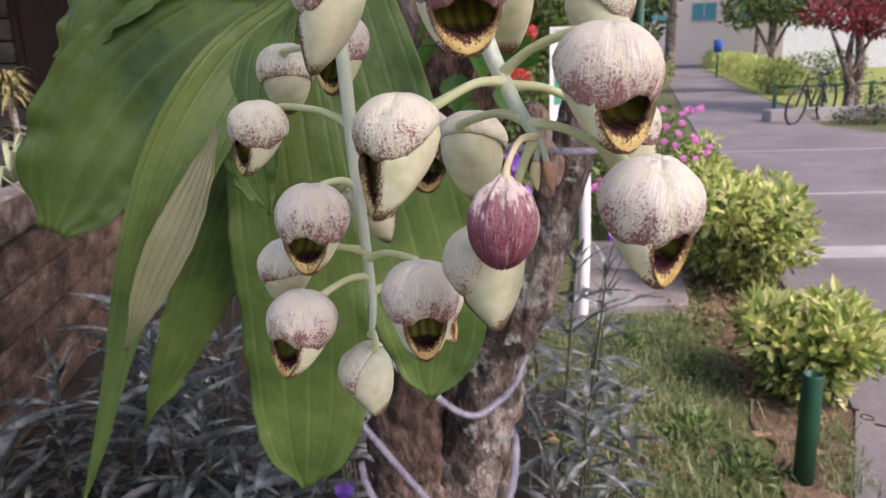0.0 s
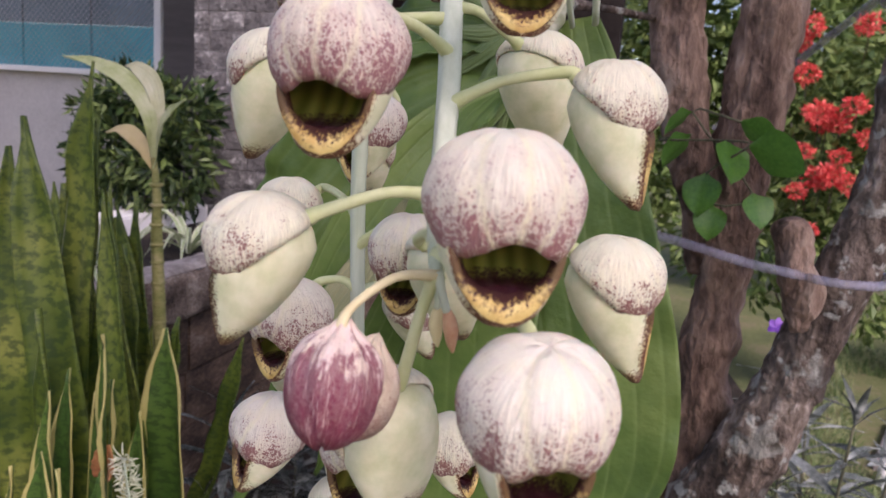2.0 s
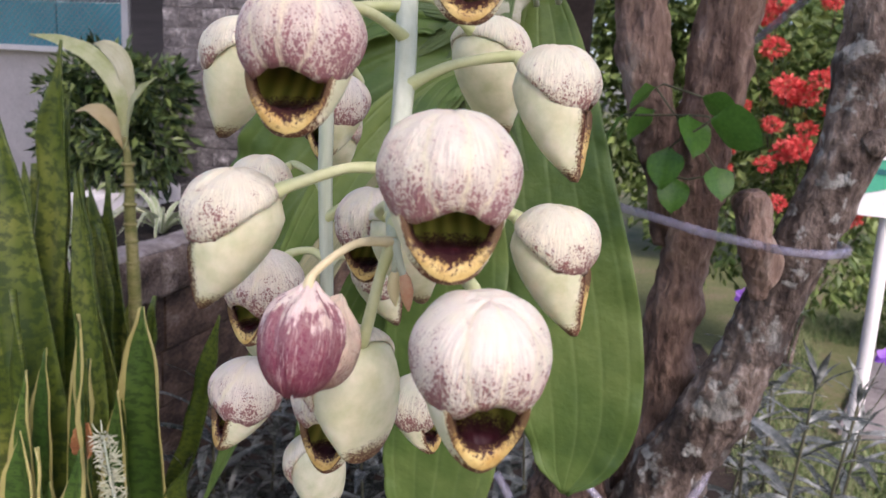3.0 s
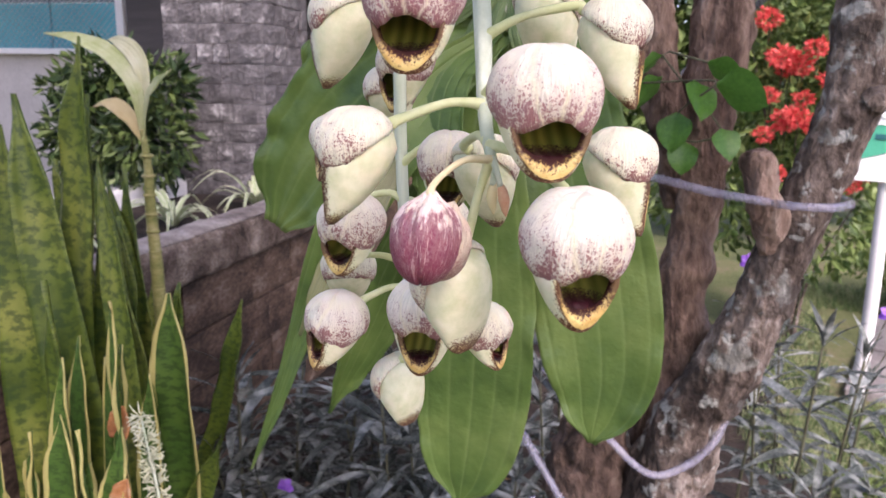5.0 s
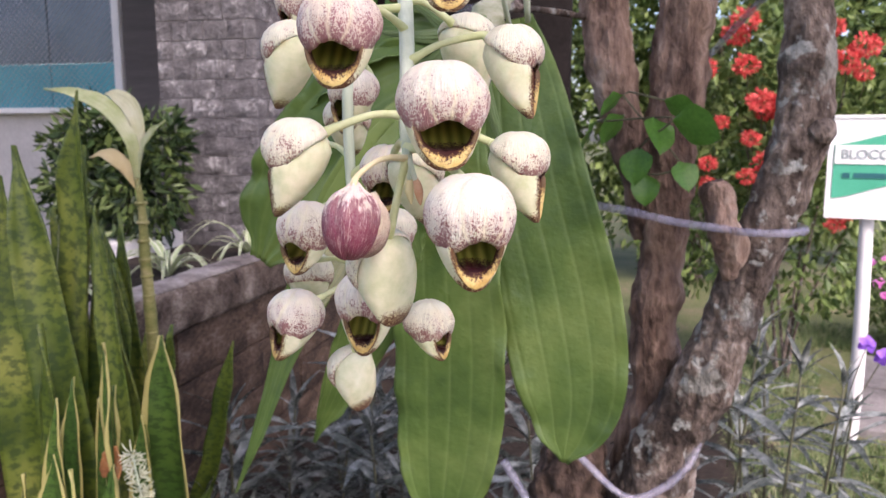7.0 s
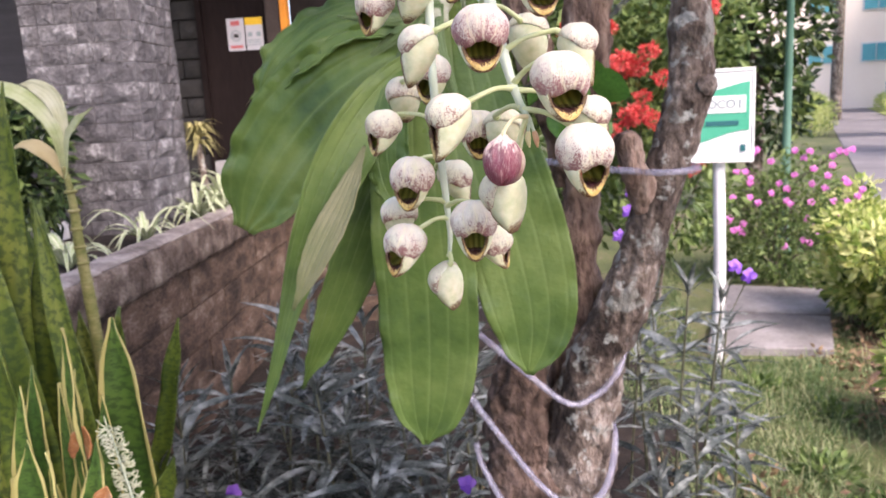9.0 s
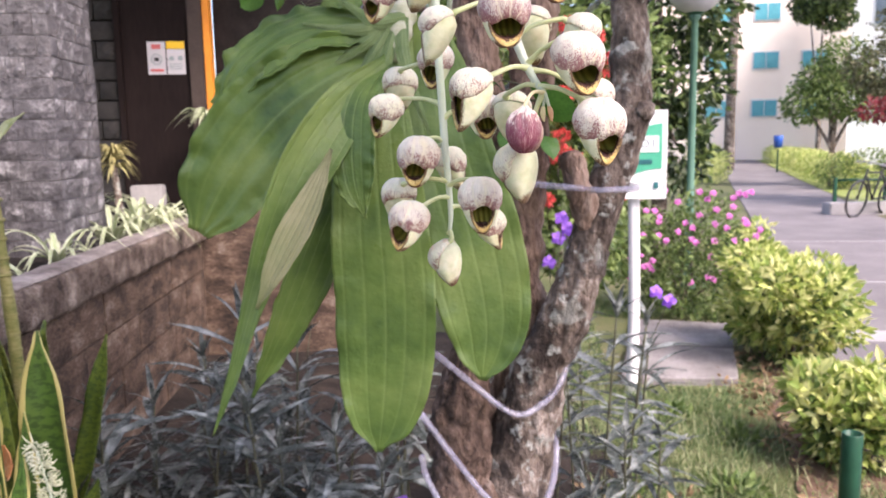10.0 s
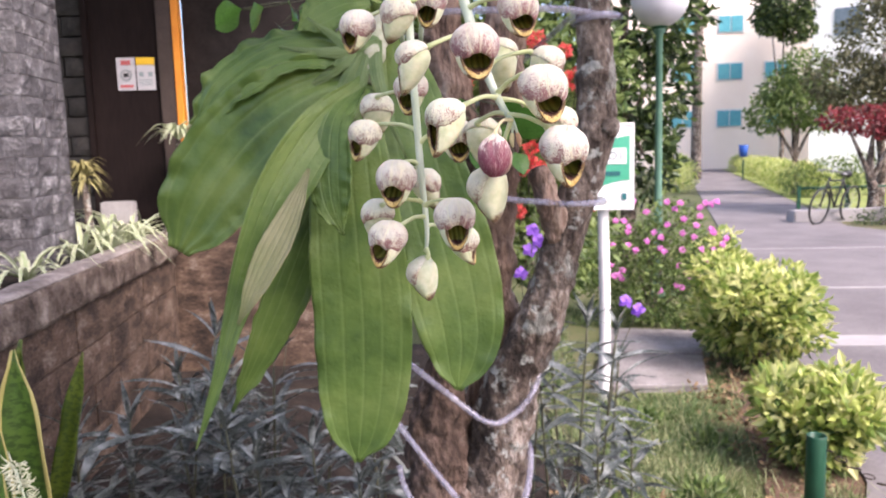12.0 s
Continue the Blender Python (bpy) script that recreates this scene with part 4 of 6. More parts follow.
S1 = [(-0.03, 0.93, 1.60), (0.0, 0.80, 1.72), (0.02, 0.62, 1.76), (0.045, 0.50, 1.68), (0.062, 0.44, 1.58), (0.083, 0.400, 1.505), (0.096, 0.372, 1.472), (0.106, 0.355, 1.455)]
S2 = [(-0.06, 0.95, 1.60), (-0.04, 0.80, 1.70), (-0.01, 0.62, 1.69), (0.008, 0.50, 1.60), (0.017, 0.455, 1.509), (0.020, 0.446, 1.474), (0.023, 0.445, 1.419), (0.027, 0.444, 1.367), (0.026, 0.442, 1.345)]
orchid_part("raceme_stem", tube(S1, [0.0035, 0.0042, 0.0044, 0.0044, 0.0042, 0.0038, 0.0028, 0.002], 60, 14, ridges=5), STEM, "pale green ribbed flower stem")
orchid_part("raceme_stem", tube(S2, [0.003, 0.0035, 0.0038, 0.0038, 0.0034, 0.0032, 0.0030, 0.0022, 0.0014], 60, 12, ridges=5), STEM, "pale green ribbed flower stem")

LIPS = {
    "spot": [lip_mesh("lip_open", 1.18, 1.46, 0.64), lip_mesh("lip_deep", 1.18, 1.44, 0.64), lip_mesh("lip_narrow", 0.92, 1.60, 0.74)],
    "pale": [lip_mesh("lip_long", 0.80, 1.86, 0.80), lip_mesh("lip_slim", 0.75, 2.02, 0.80), lip_mesh("lip_drawn", 0.72, 1.92, 0.80)],
}
LIPS["pink"] = LIPS["spot"]
LIPS["turned"] = [lip_mesh("lip_full", 0.70, 1.66, 0.56)] * 3
LIPS["globe"] = LIPS["globe_spot"] = [lip_mesh("lip_short", 0.98, 1.50, 0.74), lip_mesh("lip_beak", 0.86, 1.68, 0.74), lip_mesh("lip_small", 0.92, 1.58, 0.74)]
HOODS = {
    "spot": [hood_mesh("hood_spotted", mt, seed=s, wrap=0.68, deep=0.40) for s, mt in ((0.0, HOOD_DEEP), (3.0, HOOD), (7.0, HOOD))],
    "globe_spot": [hood_mesh("hood_round", HOOD_SOFT, seed=s, wrap=0.95, deep=0.52) for s in (0.5, 4.0, 8.0)],
    "globe": [hood_mesh("hood_round_pale", HOOD_PALE, seed=s, wrap=0.95, deep=0.52) for s in (1.5, 5.5, 9.5)],
    "pale": [hood_mesh("hood_pale", HOOD_PALE, seed=s, wrap=0.32, deep=0.36) for s in (1.0, 5.0, 9.0)],
    "turned": [hood_mesh("hood_turned", HOOD_PALE, seed=6.0, wrap=0.25, deep=0.36)],
    "pink": [hood_mesh("hood_purple", HOOD_PINK, shut=True, seed=2.0)],
}


def flower(place, r, face, kind="spot", pitch=0.0, lean=0.0, node_at=None, variant=0, stalk=PEDICEL, label=""):
    """A flower: its pouch, with the hood of tepals and the stalk to the raceme as parts. face: the way its mouth looks."""
    yaw = math.degrees(math.atan2(face[0], -face[1]))
    m = pose(*place) @ pose(0, 0, 0, 0, 0, yaw) @ pose(0, 0, 0, pitch, lean, 0) @ Matrix.Diagonal((r, r, r, 1))
    ob = new("flower", LIPS[kind][variant % 3])
    ob.parent = orchid
    ob.matrix_parent_inverse = TO_ORCHID
    ob.matrix_basis = m
    if label:
        ob["label"] = label
    hood = new("hood", HOODS[kind][variant % len(HOODS[kind])])
    hood.parent = ob
    if node_at:
        a = m @ Vector((0, 0.74, 0.44))
        b = m @ Vector((0, 0.98, 0.56))
        n = Vector(node_at)
        mid = b.lerp(n, 0.5) + Vector((0, 0, 0.003))
        p = part("pedicel", tube([a, b, mid, b.lerp(n, 0.8) + Vector((0, 0, 0.002)), n], [0.0026, 0.0020, 0.0017, 0.0020, 0.0028], 20, 10), stalk, ob, "pale green flower stalk")
        p.matrix_parent_inverse = (TO_ORCHID.inverted() @ TO_ORCHID @ m).inverted()
    return ob


def on(stem, z):
    """The place on a raceme at a height."""
    c = [p for p in spline(stem, 120)][50:]
    return tuple(min(c, key=lambda p: abs(p.z - z)))


F1, F2 = [
    ((0.079, 0.344, 1.513), 0.0182, (0.24, -0.97), "spot", 8, 0, 1.518, 0),
    ((0.129, 0.342, 1.480), 0.0190, (0.55, -0.83), "spot", 6, 0, 1.478, 1),
    ((0.144, 0.336, 1.435), 0.0184, (0.62, -0.78), "globe_spot", 12, 0, 1.460, 2),
    ((0.056, 0.344, 1.460), 0.0166, (-0.86, -0.50), "pale", 0, 0, 1.474, 0),
    ((0.135, 0.408, 1.505), 0.0155, (0.98, 0.10), "pale", 0, 0, 1.500, 1),
    ((0.144, 0.392, 1.455), 0.0152, (0.97, 0.12), "pale", 0, 0, 1.473, 2),
    ((0.086, 0.366, 1.407), 0.0178, (-0.93, 0.36), "turned", 30, 8, 1.456, 0),
    ((0.028, 0.380, 1.510), 0.0152, (-0.95, 0.05), "pale", 0, 0, 1.530, 1),
    ((0.112, 0.384, 1.545), 0.0165, (0.45, -0.88), "spot", 6, 0, 1.552, 1),
    ((0.096, 0.446, 1.517), 0.0170, (0.30, 0.95), "pale", 0, 0, 1.535, 2),
    ((0.081, 0.412, 1.448), 0.0160, (0.25, 0.97), "pale", 0, 0, 1.462, 0),
    ((0.030, 0.500, 1.575), 0.0165, (-0.2, -0.97), "spot", 0, 0, 1.60, 2),
], [
    ((0.014, 0.462, 1.494), 0.0150, (-0.25, -0.95), "globe_spot", 4, 0, 1.512, 1),
    ((-0.037, 0.483, 1.553), 0.0165, (-0.62, -0.78), "globe_spot", 4, 0, 1.575, 0),
    ((0.005, 0.463, 1.560), 0.0165, (-0.9, 0.3), "globe", 0, 0, 1.585, 2),
    ((-0.031, 0.466, 1.452), 0.0152, (-0.70, -0.70), "globe", 0, 0, 1.452, 2),
    ((-0.029, 0.525, 1.480), 0.0160, (-0.25, 0.95), "globe", 0, 0, 1.486, 1),
    ((0.003, 0.425, 1.413), 0.0170, (-0.15, -0.98), "globe_spot", 4, 0, 1.424, 0),
    ((0.020, 0.500, 1.405), 0.0155, (0.8, 0.5), "globe", 0, 0, 1.418, 1),
    ((-0.021, 0.461, 1.379), 0.0150, (-0.5, 0.8), "globe", 0, 0, 1.388, 2),
    ((-0.006, 0.425, 1.360), 0.0168, (-0.52, -0.84), "globe_spot", -4, 0, 1.374, 2),
    ((0.056, 0.404, 1.380), 0.0168, (0.22, -0.97), "globe_spot", 4, 0, 1.386, 1),
    ((0.057, 0.478, 1.350), 0.0155, (0.9, -0.1), "globe", 0, 0, 1.368, 0),
    ((0.058, 0.425, 1.448), 0.0150, (0.25, -0.96), "globe_spot", 4, 0, 1.440, 0),
]
for stem, rows, size in ((S1, F1, 1.02), (S2, F2, 1.07)):
    for place, r, face, kind, pitch, lean, z, variant in rows:
        flower(place, r * size, face, kind, pitch, lean, on(stem, z), variant)
# the drooping purple flower on a withered stalk, and the palest one at the raceme's end
pinkf = flower((0.0925, 0.329, 1.430), 0.0130, (0.4, -0.9), "pink", -8, 6, None, 1, label="closed purple-striped flower")
stalk = part("pedicel", tube([(0.093, 0.330, 1.442), (0.094, 0.332, 1.449), (0.099, 0.345, 1.456), (0.106, 0.356, 1.456)], [0.0022, 0.0012, 0.0012, 0.0018], 18, 8), DRY_PEDICEL, pinkf, "withered yellow stalk")
stalk.matrix_parent_inverse = pinkf.matrix_basis.inverted()
pinkf.data = lip_mesh("lip_shut", 0.0, 0.66)
pinkf.matrix_basis = pinkf.matrix_basis @ Matrix.Diagonal((0.96, 0.96, 1.27, 1))
stalk.matrix_parent_inverse = pinkf.matrix_basis.inverted()
back = new("hood", hood_mesh("hood_faded", HOOD_FADED, shut=True, seed=4.0))
back.parent = pinkf
back.matrix_basis = pose(0.50, 0.42, -0.05, 0, 10, 0) @ Matrix.Diagonal((0.80, 0.80, 0.84, 1))
flower((0.022, 0.441, 1.326), 0.0160, (-0.93, 0.36), "turned", 34, 8, (0.026, 0.442, 1.345), 2, label="pale flower at the raceme's end")
for dx, dy, mt, tone in ((-0.0028, 0.001, BUD, "yellowish"), (0.0028, -0.001, BUD_BROWN, "orange-brown")):
    orchid_part("bud_stalk", tube([(0.106, 0.3555, 1.457), (0.107 + dx * 0.3, 0.356 + dy, 1.452), (0.1075 + dx * 0.7, 0.3565 + dy, 1.4465)], [0.0014, 0.0011], 8, 8), STEM)
    orchid_part("bud", tube([(0.1075 + dx * 0.6, 0.3565 + dy, 1.4475), (0.1077 + dx * 0.8, 0.357 + dy, 1.4450), (0.108 + dx, 0.357 + dy, 1.4415), (0.1085 + dx, 0.357 + dy, 1.4380), (0.109 + dx, 0.357 + dy, 1.4355)], [0.0008, 0.0018, 0.0021, 0.0014, 0.0003], 18, 12), mt, "small " + tone + " closed bud")

LEAVES = [
    # spine, half-widths, facing, fold, pleat, wave, faded
    ([(-0.13, 1.0, 1.54), (-0.150, 0.965, 1.44), (-0.146, 0.955, 1.30), (-0.142, 0.96, 1.17), (-0.148, 0.965, 1.03), (-0.163, 0.97, 0.915)], [0.018, 0.032, 0.046, 0.057, 0.065, 0.071, 0.075, 0.078, 0.080, 0.081, 0.081, 0.080, 0.077, 0.071, 0.060, 0.042, 0.005], (0.05, -1, 0.1), 0.10, 0.0007, 0.006, 0),
    ([(-0.09, 1.04, 1.62), (-0.065, 1.01, 1.50), (-0.038, 1.0, 1.38), (-0.004, 1.0, 1.25), (0.016, 1.0, 1.13), (0.008, 1.0, 1.032)], [0.03, 0.044, 0.055, 0.063, 0.068, 0.072, 0.075, 0.078, 0.080, 0.081, 0.081, 0.079, 0.075, 0.068, 0.056, 0.038, 0.005], (0.15, -1, 0.1), 0.10, 0.0007, 0.006, 0),
    ([(-0.12, 1.0, 1.57), (-0.19, 0.985, 1.598), (-0.27, 0.97, 1.592), (-0.35, 0.965, 1.545), (-0.405, 0.97, 1.48)], [0.016, 0.034, 0.046, 0.050, 0.044, 0.018], (0.1, -0.8, 0.6), 0.12, 0.0012, 0.012, 0),
    ([(-0.12, 0.99, 1.55), (-0.20, 0.965, 1.532), (-0.29, 0.945, 1.475), (-0.375, 0.94, 1.385), (-0.44, 0.945, 1.285)], [0.018, 0.040, 0.058, 0.071, 0.080, 0.084, 0.084, 0.081, 0.073, 0.056, 0.018], (0.2, -0.95, 0.25), 0.10, 0.0012, 0.014, 0),
    ([(-0.125, 0.97, 1.545), (-0.19, 0.91, 1.47), (-0.250, 0.86, 1.36), (-0.298, 0.82, 1.22), (-0.330, 0.79, 1.10), (-0.355, 0.77, 1.018)], [0.016, 0.034, 0.040, 0.030, 0.014, 0.007, 0.001], (0.5, -0.85, 0.1), 0.25, 0.0014, 0.004, 0),
    ([(-0.196, 0.870, 1.415), (-0.220, 0.828, 1.340), (-0.250, 0.795, 1.272), (-0.283, 0.775, 1.200)], [0.003, 0.017, 0.024, 0.018, 0.002], (-0.1, -0.95, 0.15), 0.15, 0.0003, 0.002, 1),
    ([(-0.13, 0.97, 1.545), (-0.165, 0.92, 1.49), (-0.172, 0.90, 1.42), (-0.168, 0.895, 1.36), (-0.154, 0.895, 1.312)], [0.012, 0.029, 0.037, 0.029, 0.002], (-0.1, -1, 0.1), 0.15, 0.001, 0.005, 0),
    ([(-0.17, 1.02, 1.46), (-0.225, 1.0, 1.34), (-0.275, 0.985, 1.22), (-0.325, 0.98, 1.11), (-0.385, 0.985, 0.998)], [0.010, 0.030, 0.043, 0.042, 0.028, 0.002], (0.7, -0.7, -0.1), 0.2, 0.0014, 0.005, 0),
    ([(-0.12, 1.01, 1.68), (-0.16, 0.99, 1.672), (-0.20, 0.985, 1.655), (-0.235, 0.985, 1.635)], [0.01, 0.034, 0.036, 0.002], (0.1, -0.9, 0.3), 0.15, 0.001, 0.004, 0),
]
for k, (sp, w, face, fold, pleat, wave, faded) in enumerate(LEAVES):
    ob = orchid_part("leaf", blade(sp, w, face, fold, pleat * (1.5 if k in (2, 3) else 0.8 if k < 2 else 0.25), wave * (0.7 if k in (2, 3) else 1.0), 56, 40, 4 if k > 1 else 2, seed=k * 2.7), ORCHID_FADED if faded else ORCHID_LEAF, "yellowing folded leaf" if faded else "")
    thick(ob, 0.0008)
orchid_part("pseudobulb", tube([(-0.100, 1.06, 1.665), (-0.104, 1.03, 1.645), (-0.112, 1.005, 1.615), (-0.120, 0.99, 1.575), (-0.126, 0.985, 1.548)], [0.008, 0.017, 0.015, 0.021, 0.018, 0.023, 0.019, 0.022, 0.017, 0.018, 0.013, 0.010], 66, 18, 0.10), PSEUDOBULB, "pale green ringed pseudobulb")
for k, (dx, dz) in enumerate(((-0.075, 0.012), (-0.075, -0.030), (-0.055, -0.070), (-0.020, -0.095), (0.030, -0.085), (-0.050, 0.035))):
    a = Vector((-0.120, 0.972, 1.585))
    orchid_part("leaf_sheath", blade([a + Vector((0.006 * k - 0.012, 0.012, 0.030)), a + Vector((dx * 0.5, -0.008, 0.008 + dz * 0.4)), a + Vector((dx * 1.1, -0.006, dz * 1.1)), a + Vector((dx * 1.9, 0.000, dz * 1.9))], [0.010, 0.011, 0.007, 0.002], (0.1, -1, 0.2), -0.5, 0, 0.002, 14, 8, seed=k), SHEATH, "pale clasping leaf base")
for a, b, c in (((-0.105, 1.05, 1.64), (-0.085, 1.20, 1.655), (-0.045, 1.34, 1.66)), ((-0.11, 1.05, 1.63), (-0.10, 1.20, 1.69), (-0.055, 1.35, 1.75))):
    orchid_part("root", tube([a, b, c], [0.007, 0.005, 0.005], 14, 8, 0.2), BARK, "brown clinging root")


# ---- the tree that bears it ----
tree = tagged(empty("tree", pose(0.05, 1.3, 0)), "old forked garden tree with flaking brown and grey bark", "tree")


def tree_part(name, bm, material, label=""):
    ob = part(name, bm, material, tree, label)
    ob.matrix_parent_inverse = tree.matrix_basis.inverted()
    return ob


tree_part("trunk", tube([(0.02, 1.33, -0.05), (0.03, 1.33, 0.3), (0.045, 1.32, 0.68), (0.077, 1.31, 0.86), (0.105, 1.31, 0.97), (0.143, 1.31, 1.05), (0.178, 1.31, 1.14), (0.200, 1.31, 1.23), (0.228, 1.31, 1.32), (0.262, 1.32, 1.42), (0.278, 1.33, 1.51), (0.274, 1.33, 1.62), (0.270, 1.34, 1.72), (0.29, 1.36, 2.2), (0.36, 1.42, 2.8)], [0.12, 0.10, 0.085, 0.068, 0.056, 0.050, 0.046, 0.043, 0.040, 0.039, 0.041, 0.037, 0.037, 0.034, 0.03], 260, 56, 0.17), BARK)
tree_part("trunk", tube([(0.02, 1.40, 0.6), (0.05, 1.38, 0.85), (0.07, 1.37, 1.0), (0.066, 1.36, 1.15), (0.076, 1.36, 1.30), (0.078, 1.36, 1.44), (0.085, 1.37, 1.58), (0.10, 1.38, 1.75), (0.13, 1.42, 2.3), (0.08, 1.5, 2.9)], [0.06, 0.055, 0.050, 0.042, 0.040, 0.044, 0.05, 0.045, 0.035, 0.03], 140, 32, 0.26, seed=5), BARK_RED, "darker second stem")
tree_part("limb", tube([(0.05, 1.37, 1.30), (0.03, 1.35, 1.42), (0.00, 1.33, 1.52), (-0.03, 1.33, 1.66), (-0.05, 1.36, 1.9), (-0.12, 1.42, 2.4)], [0.03, 0.034, 0.036, 0.04, 0.034, 0.026], 80, 26, 0.26, seed=9), BARK_RED)
tree_part("stump", tube([(-0.03, 1.30, -0.05), (-0.035, 1.30, 0.4), (-0.05, 1.29, 0.72), (-0.06, 1.30, 0.88), (-0.045, 1.31, 1.0)], [0.12, 0.095, 0.078, 0.062, 0.03], 140, 48, 0.30, seed=3), BARK_STUMP, "rough old stump beside the trunk")
tree_part("branch_stub", tube([(0.205, 1.31, 1.20), (0.192, 1.29, 1.27), (0.176, 1.27, 1.33), (0.163, 1.265, 1.385), (0.160, 1.263, 1.40)], [0.028, 0.029, 0.027, 0.026, 0.016], 60, 30, 0.34, seed=8), BARK_RED, "broken-off branch stub")
tree_part("knot", tube([(0.295, 1.305, 1.47), (0.306, 1.30, 1.48), (0.313, 1.296, 1.488)], [0.024, 0.02, 0.008], 10, 14, 0.2), BARK)

# Crown out of view, shifted sunwards to thin the light on the orchid.
crown = leaf_cloud("crown", [(0.9, 0.2, 2.5, 1.0, 0.9, 0.5), (1.6, -0.4, 3.2, 1.0, 1.0, 0.5), (0.3, 1.0, 2.9, 0.9, 0.9, 0.5), (0.2, 0.0, 3.4, 1.2, 1.0, 0.5)], 2600, 0.15, GREEN, tree, 0.5, 33, 0.3, 0.2, "unseen loose leafy crown added to shade the orchid")
crown.matrix_basis = pose(-0.1, -1.4, 0.6)
# Limbs that carry the added crown, also out of view.
for a, b, c in (((0.36, 1.42, 2.7), (0.6, 1.0, 3.0), (1.3, 0.2, 3.6)), ((0.08, 1.5, 2.8), (0.1, 1.3, 3.2), (0.3, 0.6, 3.8)), ((-0.12, 1.42, 2.35), (0.1, 1.2, 3.0), (0.9, 0.6, 3.5))):
    tree_part("limb", tube([a, b, c], [0.03, 0.02, 0.008], 14, 10, 0.15), BARK)


def tie(points, r, label):
    ob = link_mesh("plastic_tie", tube(points, [r, r * 0.9, r * 1.05, r], 90, 10, 0.10), PLASTIC_TIE)
    return tagged(ob, label, "tie", "plastic ties on the tree")


def loop(cx, cy, z, rx, ry, tilt=0.0, a0=0, a1=360, n=22):
    return [(cx + rx * math.cos(radians(a)), cy + ry * math.sin(radians(a)), z + tilt * math.cos(radians(a))) for a in [a0 + (a1 - a0) * i / n for i in range(n + 1)]]


tie([(-0.02, 1.28, 1.355)] + [(0.04, 1.25, 1.350), (0.105, 1.245, 1.338), (0.17, 1.235, 1.332)] + loop(0.225, 1.305, 1.328, 0.062, 0.07, 0.0, 230, 420), 0.0068, "clear plastic strip tied round both stems")
tie([(-0.13, 1.235, 1.03), (-0.03, 1.215, 0.955), (0.05, 1.21, 0.898), (0.10, 1.235, 0.905), (0.142, 1.27, 0.945), (0.155, 1.31, 1.0), (0.14, 1.36, 1.03)], 0.0068, "clear plastic strip slung round the trunk")
tie([(-0.15, 1.20, 0.925), (-0.07, 1.19, 0.82), (0.0, 1.185, 0.735), (0.06, 1.20, 0.69), (0.115, 1.22, 0.72), (0.135, 1.27, 0.80), (0.12, 1.33, 0.83)], 0.0068, "clear plastic strip slung low round the trunk")
tie([(-0.135, 1.225, 0.80), (-0.12, 1.215, 0.75), (-0.06, 1.20, 0.66), (0.02, 1.195, 0.62)], 0.0068, "clear plastic strip hanging at the stump")
tie(loop(0.272, 1.335, 1.688, 0.043, 0.043, 0.004, 0, 350) + [(0.2, 1.27, 1.70), (0.08, 1.25, 1.70), (-0.1, 1.26, 1.70), (-0.3, 1.35, 1.69)], 0.0068, "clear plastic strip tied high on the stem")
tie([(0.235, 1.32, 1.70), (0.12, 1.6, 1.63), (-0.05, 2.0, 1.52)], 0.0068, "clear plastic strip stretched behind the stem")


# ---- climbing vine on the tree ----
def heart(size):
    return [(0, 0, 0), (0.35 * size, 0, 0.02 * size), (0.75 * size, 0, 0), (size, 0, -0.08 * size)], [0.03 * size, 0.40 * size, 0.40 * size, 0.22 * size, 0.01 * size]


def climbing_vine(spots, name, label):
    v = tagged(empty(name, pose(*spots[0][:3])), label, "vine")
    inv = v.matrix_basis.inverted()
    s = part("stem", tube([q[:3] for q in spots], [0.0016, 0.0016], 24, 6), RUELLIA_STEM, v)
    s.matrix_parent_inverse = inv
    sp, w = heart(1.0)
    for x, y, z, size, yaw, pitch, roll in spots:
        ob = part("leaf", blade(sp, w, (0, 0, 1), 0.2, 0, 0.03, 14, 8), POTHOS, v)
        ob.matrix_parent_inverse = inv
        ob.matrix_basis = pose(x, y, z, roll, pitch, yaw) @ Matrix.Diagonal((size, size, size, 1))
    return v


climbing_vine([(0.02, 1.27, 1.50, 0.06, 200, 50, 40), (-0.02, 1.25, 1.49, 0.075, 230, 60, 30), (0.07, 1.24, 1.495, 0.065, 300, 55, -20), (0.10, 1.22, 1.49, 0.078, 345, 18, -60), (0.05, 1.24, 1.45, 0.06, 260, 70, 0), (0.06, 1.24, 1.41, 0.05, 290, 80, 10), (0.11, 1.235, 1.43, 0.05, 320, 60, 15), (0.02, 1.25, 1.53, 0.05, 210, 40, 35), (0.085, 1.235, 1.52, 0.055, 10, 30, -40)], "climbing_vine", "green heart-leaved vine climbing the tree")
climbing_vine([(-0.30, 1.36, 1.76, 0.065, 250, 65, 0), (-0.40, 1.33, 1.74, 0.07, 245, 50, 60), (-0.44, 1.31, 1.735, 0.075, 225, 35, 65), (-0.35, 1.34, 1.75, 0.06, 300, 45, -60), (-0.33, 1.34, 1.71, 0.07, 265, 60, 50), (-0.26, 1.36, 1.78, 0.07, 280, 55, -40), (-0.37, 1.33, 1.70, 0.05, 310, 30, -30), (-0.22, 1.37, 1.745, 0.06, 250, 50, 20), (-0.29, 1.35, 1.73, 0.055, 200, 40, 40)], "climbing_vine", "green heart-leaved vine hanging from a tie")


